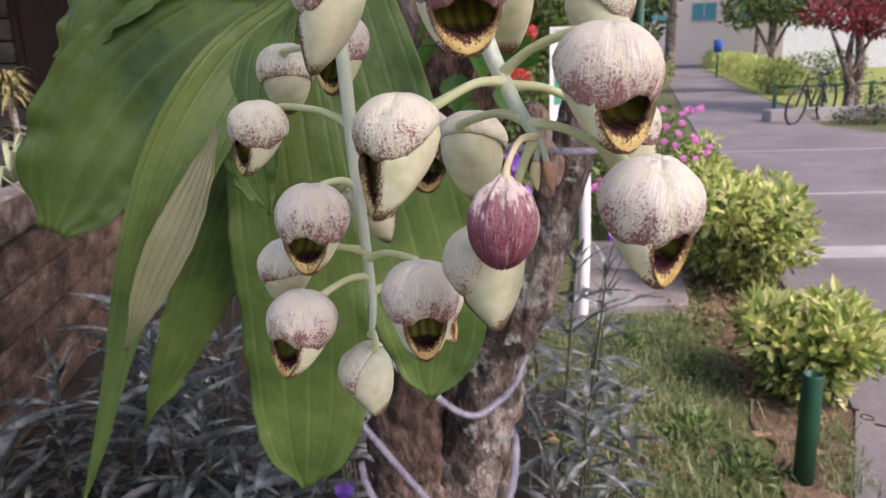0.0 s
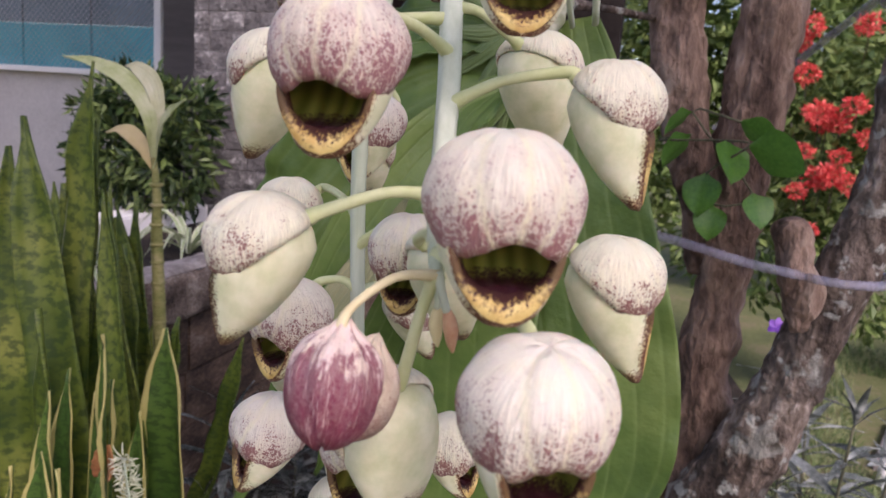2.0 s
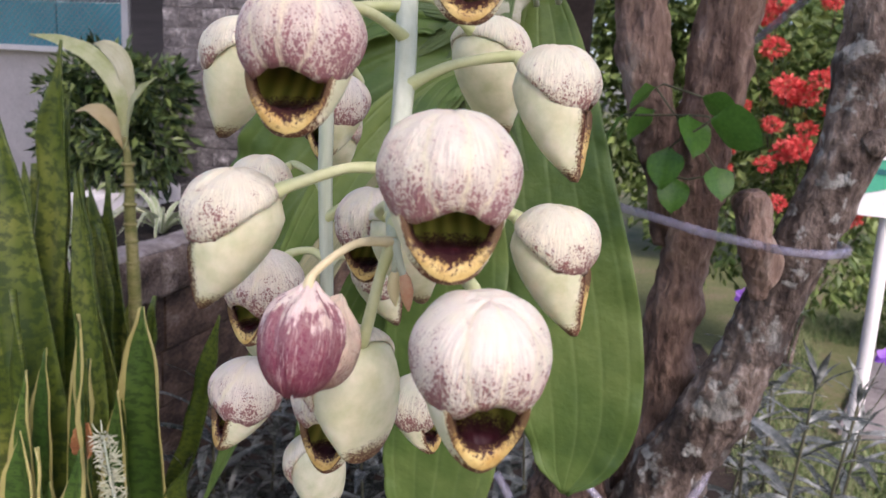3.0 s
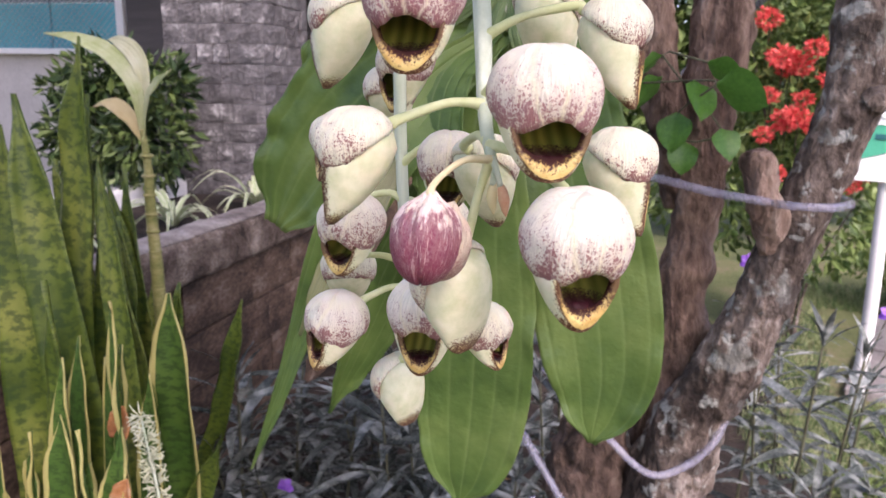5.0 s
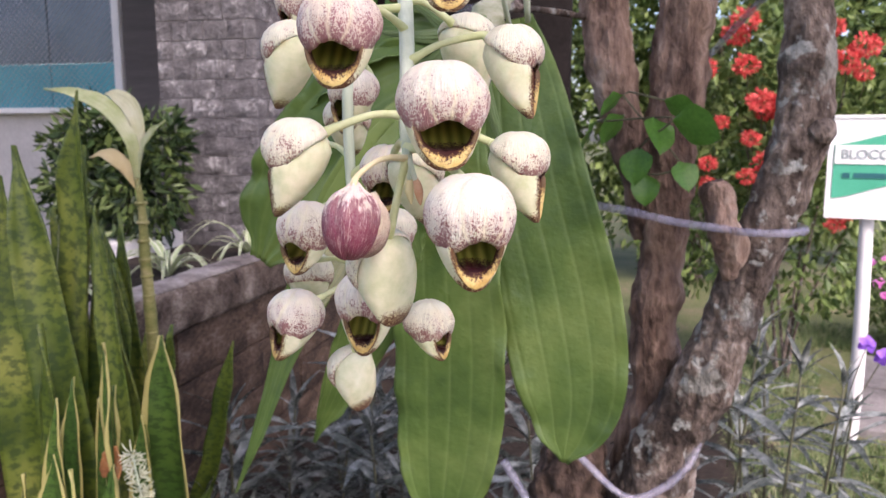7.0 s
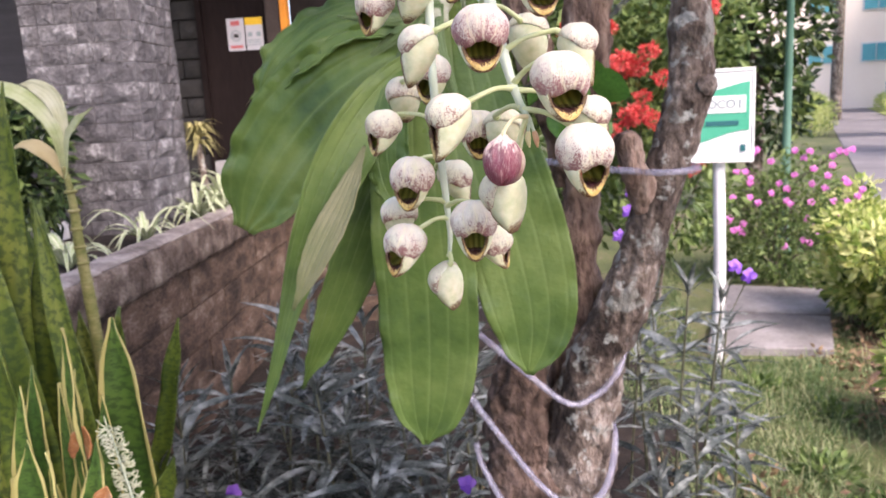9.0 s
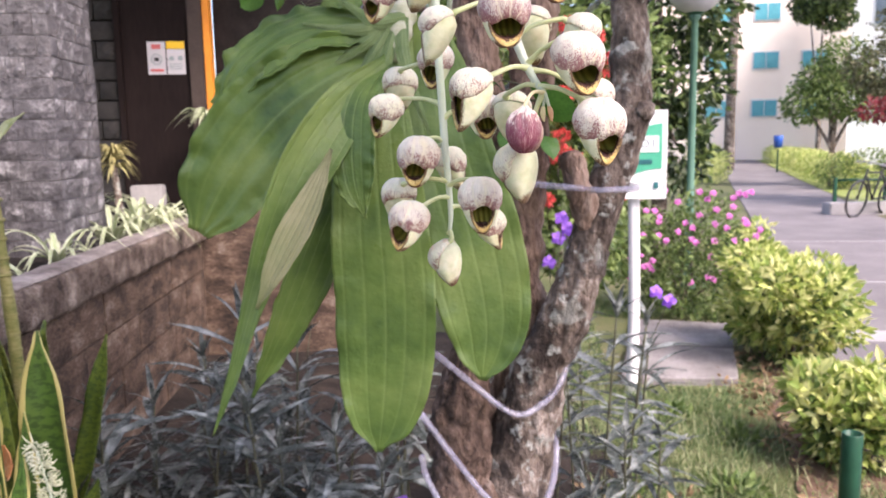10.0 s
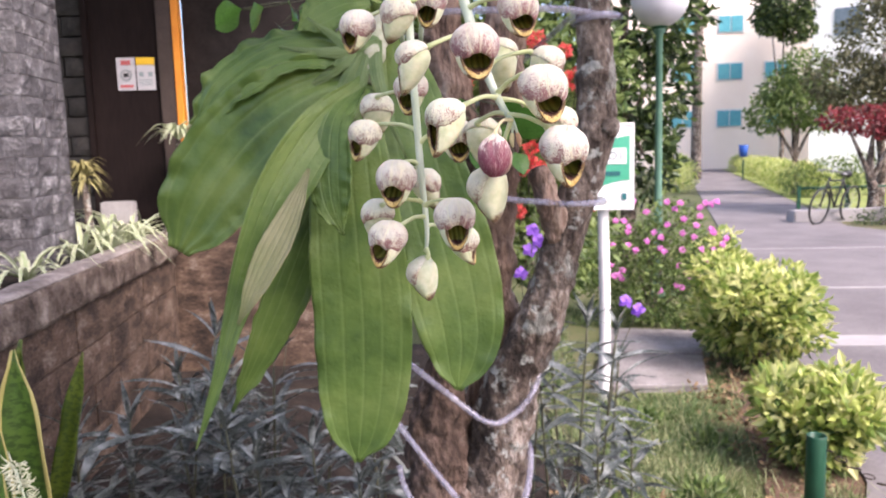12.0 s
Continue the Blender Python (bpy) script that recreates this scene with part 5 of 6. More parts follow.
# ---- sign, lamp, bollard ----
SIGN = pose(0.600, 3.92, 0, 0, 0, -5)
sign = tagged(empty("sign_board", SIGN), "white and green block sign on a white post in the grass", "sign")
part("post", tube([(0, 0.045, -0.05), (0.008, 0.045, 0.5), (-0.004, 0.045, 1.12), (-0.004, 0.045, 1.50)], [0.033, 0.031, 0.030, 0.030], 16, 16), WHITE_WALL, sign, "white painted post")
part("panel", box(-0.175, 0.155, -0.008, 0.008, 1.11, 1.56, 0.004), SIGN_WHITE, sign, smooth=False)
for x0, x1, z0, z1 in ((-0.18, 0.16, 1.55, 1.565), (-0.18, 0.16, 1.10, 1.115), (-0.18, -0.168, 1.115, 1.55), (0.148, 0.16, 1.115, 1.55)):
    part("edge", box(x0, x1, -0.013, 0.012, z0, z1, 0.002), SIGN_WHITE, sign, smooth=False)
bm = bmesh.new()
top = [(-0.155 + 0.29 * i / 16, 1.465 + 0.035 * math.sin(-1.2 + 2.4 * i / 16)) for i in range(17)]
bot = [(-0.155 + 0.29 * i / 16, 1.225 + 0.035 * math.sin(-1.3 + 2.9 * i / 16)) for i in range(17)]
tv, bv = [bm.verts.new((x, -0.011, z)) for x, z in top], [bm.verts.new((x, -0.011, z)) for x, z in bot]
for i in range(16):
    bm.faces.new((bv[i], bv[i + 1], tv[i + 1], tv[i]))
part("band", bm, SIGN_GREEN, sign, "green waved band", smooth=False)
part("name_plate", box(-0.15, 0.118, -0.015, -0.0125, 1.348, 1.432), SIGN_WHITE, sign, smooth=False)
words("lettering", "BLOCO", 0.058, SIGN_GREY, sign, pose(-0.028, -0.0165, 1.389, 90, 0, 0))
words("numeral", "1", 0.062, SIGN_GREY, sign, pose(0.090, -0.0165, 1.389, 90, 0, 0))
for k, (x0, x1) in enumerate(((-0.115, -0.085), (-0.070, 0.085))):
    part("text_bar", box(x0, x1, -0.0145, -0.0125, 1.285, 1.308), SIGN_DARK, sign, smooth=False)
part("mark", box(0.095, 0.120, -0.0145, -0.0095, 1.155, 1.190), SIGN_DARK, sign, smooth=False)

lamp = tagged(empty("street_lamp", pose(1.47, 7.0, 0)), "green garden lamp post with a white globe", "lamp")
part("pole", lathe([(0.07, 0), (0.07, 0.05), (0.038, 0.07), (0.030, 2.45), (0.05, 2.47), (0.05, 2.50)], 18), surf("lamp_green", [(0.05, 0.12, 0.085), (0.09, 0.18, 0.13)], 6.0, 80.0, 0.5, 0.1, 0.002), lamp)
part("collar", lathe([(0.06, 2.50), (0.075, 2.52), (0.07, 2.56)], 18), GREEN_METAL, lamp)
part("globe", lathe([(0.26 * math.sin(0.25 + i * 0.181), 2.77 - 0.26 * math.cos(0.25 + i * 0.181)) for i in range(17)], 28), GLOBE, lamp, "milky white globe")

bol = tagged(empty("bollard", pose(1.16, 2.42, 0)), "dark green steel bollard with an open top", "bollard")
part("pipe", lathe([(0.034, -0.05), (0.034, 0.405), (0.032, 0.41), (0.028, 0.408), (0.027, 0.30), (0.005, 0.295)], 24), GREEN_METAL, bol)
bm = bmesh.new()
for i in range(26):
    t = i / 25
    c = Vector((0.03 + 0.9 * t, -0.02 - 0.62 * t, 0.36 - 0.55 * t * (1 - t) * 1.0 - 0.02 * t))
    ring = [(c.x + 0.016 * math.cos(a), c.y - 0.011 * math.cos(a) + (0.004 if i % 2 else -0.004) * math.sin(a), c.z + (0.007 if i % 2 else 0.003) * math.sin(a)) for a in [2 * math.pi * k / 8 for k in range(9)]]
    tube(ring, [0.0028, 0.0028], 10, 4, bm=bm)
tagged(part("chain", bm, FRAME_BROWN, bol, "rusty steel chain"), kind="stuff")

# ---- snake plants, cane and other plants in front of the planter ----

def snake_leaf(base_at, tip, w, face, mt, bend=0.03, seed=0.0, group="snake plant leaves", parent=None, fold=0.35, ripple=0.012):
    a, b = Vector(base_at), Vector(tip)
    mid = a.lerp(b, 0.5) + Vector((bend, bend * 0.3, 0))
    bm = blade([a, a.lerp(mid, 0.5), mid, mid.lerp(b, 0.55), b], [w * 0.55, w * 0.8, w, w, w, w * 0.95, w * 0.86, w * 0.62, 0.001], face, fold, 0, ripple, 28, 8, seed=seed)
    ob = part("leaf", bm, mt, parent)
    ob.matrix_parent_inverse = parent.matrix_basis.inverted()
    return thick(ob, 0.003)


plant = tagged(empty("snake_plant", pose(-1.25, 1.28, 0)), "tall clump of mottled green snake plant", "snake plant", "snake plants")
TALL = [
    ((-1.33, 1.22, 0.0), (-1.129, 1.22, 1.565), 0.052), ((-1.13, 1.15, 0.0), (-1.244, 1.15, 1.449), 0.064),
    ((-1.22, 1.30, 0.0), (-1.326, 1.30, 1.30), 0.055), ((-1.27, 1.27, 0.0), (-1.178, 1.27, 1.449), 0.045),
    ((-1.03, 1.20, 0.0), (-1.080, 1.20, 1.316), 0.032), ((-0.99, 1.25, 0.0), (-1.134, 1.25, 1.304), 0.041),
    ((-1.23, 1.30, 0.0), (-1.164, 1.30, 1.242), 0.045), ((-1.28, 1.20, 0.0), (-1.369, 1.20, 1.38), 0.060),
    ((-1.17, 1.10, 0.0), (-1.135, 1.10, 1.083), 0.046), ((-1.16, 1.46, 0.3), (-0.941, 1.46, 0.976), 0.029),
    ((-1.02, 1.30, 0.2), (-0.888, 1.30, 0.681), 0.038), ((-1.12, 1.33, 0.0), (-1.003, 1.33, 1.041), 0.019),
]
rng = random.Random(2)
for k in range(16):
    x, y = rng.uniform(-1.80, -1.25), rng.uniform(1.25, 1.55)
    TALL.append(((x, y, 0.0), (x + rng.uniform(-0.14, 0.04), y + rng.uniform(-0.04, 0.04), rng.uniform(0.85, 1.30)), 0.052))
for k, (a, b, w) in enumerate(TALL):
    snake_leaf(a, b, w * 0.84, (0.3 + 0.5 * math.sin(k * 2.1), -1, 0.0), SNAKE, 0.04 * math.sin(k * 1.7), k * 3.1, parent=plant)
plant2 = tagged(empty("snake_plant", pose(-1.0, 1.10, 0)), "low snake plant with yellow-edged leaves and dry tips", "snake plant", "snake plants")
LOW = [
    ((-1.04, 1.28, 0.0), (-0.989, 1.28, 1.030), 0.058, 0.3, 0.016), ((-0.92, 1.12, 0.0), (-0.982, 1.12, 1.055), 0.028, -0.5, 0.012),
    ((-1.12, 1.05, 0.0), (-1.043, 1.05, 0.950), 0.030, 0.3, 0.010), ((-1.07, 1.00, 0.0), (-0.997, 1.00, 0.860), 0.050, 0.1, 0.008),
    ((-0.92, 0.98, 0.0), (-0.818, 0.98, 0.878), 0.034, 0.3, 0.012), ((-1.10, 1.13, 0.0), (-0.985, 1.13, 0.790), 0.032, -0.3, 0.010),
    ((-0.86, 1.00, 0.0), (-0.960, 1.00, 0.836), 0.020, -0.8, 0.012), ((-1.02, 1.15, 0.0), (-1.039, 1.15, 0.920), 0.015, 0.8, 0.010),
    ((-1.09, 1.16, 0.0), (-1.008, 1.16, 0.947), 0.015, -0.7, 0.010), ((-1.00, 1.20, 0.0), (-0.978, 1.20, 0.873), 0.030, 0.4, 0.012),
    ((-1.11, 1.10, 0.0), (-1.057, 1.10, 0.973), 0.027, 0.6, 0.014),
]
rng = random.Random(14)
for k in range(7):
    x, y = rng.uniform(-1.35, -1.05), rng.uniform(0.98, 1.18)
    LOW.append(((x, y, 0.0), (x + rng.uniform(-0.06, 0.06), y + rng.uniform(-0.03, 0.02), rng.uniform(0.55, 0.85)), rng.uniform(0.024, 0.036), rng.uniform(-0.5, 0.5), 0.011))
for k, (a, b, w, tw, ripple) in enumerate(LOW):
    snake_leaf(a, b, w, (tw, -1, 0.05), SNAKE_EDGE, 0.025 * math.cos(k * 2.3), 40 + k * 3.1, parent=plant2, ripple=ripple)
for a, b, w in (((-0.990, 1.125, 0.76), (-0.967, 1.12, 0.835), 0.024), ((-0.830, 0.972, 0.72), (-0.800, 0.97, 0.79), 0.020)):
    snake_leaf(a, b, w, (0.2, -1, 0), SNAKE_DRY, 0.004, 3.0, parent=plant2, fold=0.7, ripple=0.003)["label"] = "curled dry brown tip"
bm = bmesh.new()
spike = part("flower_spike", tube([(-0.80, 1.05, 0.0), (-0.80, 1.05, 0.6), (-0.842, 1.05, 0.86)], [0.005, 0.002], 12, 6), STEM, plant2)
spike.matrix_parent_inverse = plant2.matrix_basis.inverted()
rng = random.Random(11)
for k in range(26):
    z = 0.58 + 0.29 * k / 25
    for q in range(12):
        a = rng.random() * 6.28
        d = Vector((math.cos(a), math.sin(a), rng.uniform(-0.4, 0.6)))
        c = Vector((-0.80 - 0.042 * max(0.0, (z - 0.6) / 0.26) ** 1.5, 1.05, z)) + d * 0.006
        tube([c, c + d * 0.010, c + d * 0.019 + Vector((0, 0, 0.012 * rng.uniform(-1, 1)))], [0.0010, 0.0018, 0.0007], 3, 5, bm=bm)
bl = part("bloom", bm, WHITE_BLOOM, plant2, "greenish white tassel flowers")
bl.matrix_parent_inverse = plant2.matrix_basis.inverted()
tagged(bl, kind="stuff")

cane = tagged(empty("cane_plant", pose(-1.12, 1.40, 0)), "thin leafy cane with cream-striped leaves at its top", "cane plant")
CI = cane.matrix_basis.inverted()


def cane_part(name, bm, mt, label=""):
    ob = part(name, bm, mt, cane, label)
    ob.matrix_parent_inverse = CI
    return ob


CANE_LINE = [(-1.13, 1.40, 0.0), (-1.13, 1.40, 0.6), (-1.14, 1.40, 1.0), (-1.149, 1.40, 1.18), (-1.150, 1.40, 1.29), (-1.160, 1.40, 1.37)]
cane_part("stem", tube(CANE_LINE, [0.017, 0.016, 0.015, 0.013, 0.010, 0.006], 50, 12, 0.06), CANE)
for k in range(14):
    z = 0.72 + 0.045 * k
    p = min(spline(CANE_LINE, 120), key=lambda q: abs(q.z - z))
    cane_part("ring", lathe([(0.0135, 0), (0.0165, 0.004), (0.0135, 0.008)], 14), CANE).matrix_basis = Matrix.Translation(p)
for sp, w, face, mt in (
    ([(-1.160, 1.40, 1.36), (-1.168, 1.395, 1.46), (-1.225, 1.385, 1.535), (-1.31, 1.37, 1.572), (-1.41, 1.36, 1.585)], [0.006, 0.016, 0.021, 0.018, 0.001], (0.55, -0.6, 0.6), CANE_LEAF),
    ([(-1.160, 1.405, 1.38), (-1.155, 1.41, 1.47), (-1.175, 1.41, 1.535), (-1.215, 1.405, 1.565), (-1.25, 1.40, 1.57)], [0.005, 0.014, 0.021, 0.016, 0.002], (0.4, -0.9, 0.2), CANE_PALE),
    ([(-1.158, 1.40, 1.34), (-1.140, 1.395, 1.41), (-1.105, 1.385, 1.465), (-1.044, 1.38, 1.505)], [0.006, 0.019, 0.024, 0.012, 0.001], (-0.5, -0.8, 0.3), CANE_LEAF),
    ([(-1.158, 1.40, 1.34), (-1.185, 1.39, 1.395), (-1.235, 1.38, 1.428), (-1.285, 1.375, 1.418)], [0.005, 0.014, 0.019, 0.012, 0.001], (0.3, -0.7, 0.6), CANE_DRY),
):
    thick(cane_part("leaf", blade(sp, w, face, 0.18, 0, 0.004, 22, 10), mt, "dry straw-coloured leaf" if mt is CANE_DRY else ""), 0.0008)


# ---- grey-leaved plants under the orchid ----
LANCE = []
for k in range(4):
    bm = blade([(0, 0, 0), (0.30, 0, 0.04 + 0.01 * k), (0.62, 0, 0.06 - 0.01 * k), (1.0, 0, 0.02 - 0.05 * k)], [0.012, 0.056, 0.068, 0.046, 0.003], (0, 0, 1), 0.25, 0, 0.01, 10, 4, seed=k)
    me = bpy.data.meshes.new("lance_leaf")
    bm.to_mesh(me)
    bm.free()
    me.materials.append(RUELLIA)
    me.polygons.foreach_set("use_smooth", [True] * len(me.polygons))
    LANCE.append(me)


def grey_plant(x, y, h, whorls, seed, size=0.13, lean=(0, 0)):
    rng = random.Random(seed)
    ob = tagged(empty("ruellia_plant", pose(x, y, 0)), "upright ruellia with narrow grey-green leaves", "ruellia", "ruellia under the orchid")
    line = [(0, 0, 0), (lean[0] * 0.3, lean[1] * 0.3, h * 0.4), (lean[0] * 0.7, lean[1] * 0.7, h * 0.75), (lean[0], lean[1], h)]
    part("stem", tube(line, [0.005, 0.004, 0.003], 12, 6), RUELLIA_STEM, ob)
    c = spline(line, 40)
    for k in range(whorls):
        f = 1 - 0.62 * k / max(1, whorls - 1)
        p = c[int(f * 40)]
        a0 = rng.random() * 360
        count = 4 if k % 2 else 5
        for q in range(count):
            s = size * rng.uniform(0.75, 1.2) * (0.62 if k == 0 else 1.0)
            up = (-55 if k == 0 else -24) + rng.uniform(-18, 20) + 7 * k
            share("leaf", LANCE[rng.randrange(4)], ob, pose(p.x, p.y, p.z, rng.uniform(-20, 20), up, a0 + q * 360 / count + (k % 2) * 90 + rng.uniform(-15, 15)) @ Matrix.Diagonal((s, s, s, 1)))
    return ob


rng = random.Random(21)
SPOTS = [(-0.90, 1.95, 0.98), (-1.10, 1.85, 0.72), (-1.02, 1.75, 0.58), (-0.80, 1.80, 0.70), (-0.66, 1.95, 0.92), (-0.52, 2.0, 0.90), (-0.60, 1.75, 0.66), (-0.46, 1.80, 0.68), (-1.25, 1.8, 0.55), (-0.90, 1.62, 0.52), (-0.70, 1.6, 0.48), (-0.5, 1.6, 0.50), (-0.34, 1.72, 0.58), (-0.3, 1.95, 0.78), (-0.36, 2.2, 0.85)]
for k in range(14):
    SPOTS.append((rng.uniform(-1.3, -0.12), rng.uniform(1.55, 2.9), rng.uniform(0.40, 0.88)))
SPOTS += [(0.27, 1.95, 0.92), (0.36, 2.15, 0.86), (0.22, 2.2, 0.72), (0.34, 1.85, 0.62), (0.30, 1.7, 0.50), (0.15, 2.3, 0.92), (0.42, 2.35, 0.70), (0.27, 2.40, 0.78), (0.46, 2.05, 0.52)]
RUELLIAS = []
for k, (x, y, h) in enumerate(SPOTS):
    RUELLIAS.append(grey_plant(x, y, h * (0.90 if x < 0.1 else 1.0), 6, 100 + k, 0.205 if x < 0.1 else 0.17, (rng.uniform(-0.08, 0.08), rng.uniform(-0.1, 0.05))))


def bloom(parent, x, y, z, r, mt, label, seed=0):
    """A flat five-petalled flower, a part of its plant, with its stalk."""
    rng = random.Random(seed)
    bm = bmesh.new()
    for q in range(5):
        m = pose(x, y, z) @ pose(0, 0, 0, 62 + rng.uniform(-10, 10), 0, rng.uniform(-40, 40)) @ pose(0, 0, 0, 0, 0, 72 * q)
        blade([m @ Vector(v) for v in ((0, 0, 0), (r * 0.5, 0, r * 0.12), (r, 0, r * 0.05))], [r * 0.12, r * 0.45, r * 0.42, r * 0.1], m.to_3x3() @ Vector((0, 0, 1)), 0.1, 0, 0.1 * r, 5, 4, bm=bm)
    inv = parent.matrix_basis.inverted()
    ob = part("flower", bm, mt, parent, label)
    ob.matrix_parent_inverse = inv
    o = parent.matrix_basis.translation
    st = part("stalk", tube([(o.x, o.y, z * 0.5), (o.x * 0.6 + x * 0.4, o.y * 0.6 + y * 0.4, z * 0.8), (x, y + 0.002, z)], [0.002, 0.0015], 10, 5), RUELLIA_STEM, ob)
    return ob


for k, (x, y, z) in enumerate([(-0.60, 2.1, 0.98), (0.16, 2.3, 1.10), (0.19, 2.3, 1.13), (0.21, 2.28, 1.06), (0.17, 2.25, 1.17), (0.48, 2.3, 0.92), (0.52, 2.3, 0.89), (-0.90, 1.55, 0.45), (0.13, 2.3, 1.02), (-0.25, 1.6, 0.5)]):
    owner = min(RUELLIAS, key=lambda o: (o.matrix_basis.translation.x - x) ** 2 + (o.matrix_basis.translation.y - y) ** 2)
    bloom(owner, x, y, z, 0.026, VIOLET, "violet trumpet flower", 50 + k)


# ---- planter plants ----
def arching(name, x, y, z, n, size, mt, label, category, group, seed, frame_at=SITE, w=0.009, lift=(0.35, 0.95)):
    """A rosette of arching strap leaves."""
    rng = random.Random(seed)
    ob = tagged(empty(name, frame_at @ pose(x, y, z)), label, category, group)
    for k in range(n):
        a, s, up = rng.random() * 6.28, size * rng.uniform(0.6, 1.15), rng.uniform(*lift)
        d = Vector((math.cos(a), math.sin(a), 0))
        sp = [d * 0.01, d * 0.25 * s + Vector((0, 0, 0.42 * s * up)), d * 0.6 * s + Vector((0, 0, 0.55 * s * up)), d * s + Vector((0, 0, s * (up - 0.62) * 0.7))]
        part("leaf", blade(sp, [w * 0.8, w, w * 0.9, w * 0.5, 0.0006], (0, 0, 1), 0.3, 0, 0, 9, 4, seed=k), mt, ob)
    return ob


for k, (x, y, s) in enumerate(((-0.36, 0.55, 0.28), (-0.30, 1.14, 0.33), (-0.27, 1.75, 0.30), (-0.25, 2.12, 0.40), (-0.40, 0.0, 0.28), (-0.22, 2.42, 0.40))):
    arching("spider_plant", x, y, 0.90, 22 if y < 1.7 else 36, s * (0.95 if y < 1.7 else 1.15), SPIDER, "spider plant with cream-edged leaves in the planter", "spider plant", "spider plants", 30 + k, w=0.013)
brom = arching("dry_bromeliad", -0.37, 2.14, 1.34, 90, 0.14, STRAW, "straw-coloured withered rosette beside the pillar", "plant", "", 77, w=0.010, lift=(-0.6, 1.5))
part("stem", tube([(0.02, 0, -0.46), (0.01, 0, -0.2), (0, 0, 0.03)], [0.03, 0.024, 0.02], 8, 8, 0.2), BARK, brom, "short dead stem")
palm = arching("striped_palm", 0.10, 2.50, 1.56, 46, 0.24, SPIDER, "striped yellow-green rosette by the orange jamb", "plant", "", 79, w=0.012)
part("stem", tube([(-0.15, -0.1, -0.74), (-0.06, 0, -0.3), (0, 0, 0.02)], [0.02, 0.018, 0.016], 8, 8, 0.2), BARK, palm, "short brown stem")
tagged(link_mesh("meter_box", box(-0.10, 0.10, -0.05, 0.05, -0.4, 0.36, 0.008), PALE_LINE, smooth=False), "small white box standing by the door", "box").matrix_basis = SITE @ pose(-0.33, 2.60, 0.82)
bot = tagged(empty("water_bottle", SITE @ pose(-0.45, 1.66, 0.90)), "small white plastic bottle in the planter", "bottle")
part("body", lathe([(0.03, 0.0), (0.035, 0.02), (0.035, 0.09), (0.015, 0.12), (0.013, 0.135)], 16), WHITE, bot)
part("cap", lathe([(0.016, 0.135), (0.016, 0.155), (0.012, 0.158)], 14), WHITE, bot)


def bush(name, x, y, blobs, n, size, mt, label, category, group="", seed=1, bark=True, aspect=0.45, stem_h=0.25):
    """A shrub: thin stems and a crown of many small leaves."""
    ob = tagged(empty(name, pose(x, y, 0)), label, category, group)
    rng = random.Random(seed)
    for k in range(6):
        b = blobs[k % len(blobs)]
        a = rng.random() * 6.28
        part("branch", tube([(0.03 * math.cos(a), 0.03 * math.sin(a), -0.02), (b[0] * 0.4 + 0.1 * math.cos(a) * b[3], b[1] * 0.4, b[2] * 0.5), (b[0] + 0.5 * b[3] * math.cos(a), b[1] + 0.5 * b[4] * math.sin(a), b[2] + 0.3 * b[5])], [0.012, 0.008, 0.003], 8, 6, 0.1), BARK, ob)
    leaf_cloud("crown", blobs, n, size, mt, ob, aspect, seed)
    return ob


def golden_hedge(x, y, blobs, n, seed):
    """A clipped shrub: older green leaves inside, pale young leaves on the outside and the top."""
    ob = bush("golden_shrub", x, y, [(b[0], b[1], b[2] * 0.92, b[3] * 0.93, b[4] * 0.93, b[5] * 0.95) for b in blobs], int(n * 0.38), 0.056, GREEN, "clipped golden-green hedge shrub beside the path", "shrub", "golden hedge", seed, aspect=0.5)
    leaf_cloud("young_leaves", [(b[0], b[1], b[2] + 0.02, b[3], b[4], b[5]) for b in blobs], int(n * 0.95), 0.066, HEDGE, ob, 0.44, seed + 500, -0.25, 0.72, "pale yellow-green young leaves")
    return ob


def clumps(rx, ry, top, count, seed):
    """Uneven clumps filling a loose, half-clipped shape."""
    rng = random.Random(seed)
    out = [(0, 0, top * 0.42, rx * 0.62, ry * 0.62, top * 0.42)]
    for k in range(count):
        a, u, z = rng.random() * 6.28, 0.35 + 0.65 * rng.random(), top * rng.uniform(0.22, 0.86)
        r = rng.uniform(0.26, 0.46) * min(rx, ry)
        out.append((rx * u * 0.8 * math.cos(a), ry * u * 0.8 * math.sin(a), z, r * 1.15, r * 1.15, r * 0.75))
    return out


golden_hedge(1.40, 3.06, clumps(0.26, 0.34, 0.42, 14, 4), 2500, 1)
golden_hedge(1.64, 4.60, clumps(0.38, 0.52, 0.72, 18, 6), 5200, 2)
golden_hedge(2.02, 7.1, clumps(0.36, 0.5, 0.62, 10, 8), 2000, 3)
for k, y in enumerate((24.0, 27.5, 32.0, 38.0)):
    bush("golden_shrub", path_left(y) - 0.65, y, [(0, 0, 0.55, 0.55, 1.6, 0.55), (0, 0.8, 0.7, 0.5, 1.2, 0.45)], 2200, 0.085, GREEN if k % 2 else HEDGE, "clipped hedge shrub along the path", "shrub", "golden hedge", 60 + k)
for k, y in enumerate((21.0, 23.5, 26.5, 30.0, 34.5, 40.0, 47.0)):
    bush("golden_shrub", path_left(y) + 2.75, y, [(0, 0, 0.44, 0.55, 1.5, 0.44), (0.1, 0.5, 0.60, 0.5, 1.1, 0.32)], 2200, 0.085, HEDGE, "clipped golden-green hedge shrub across the path", "shrub", "golden hedge", 70 + k)

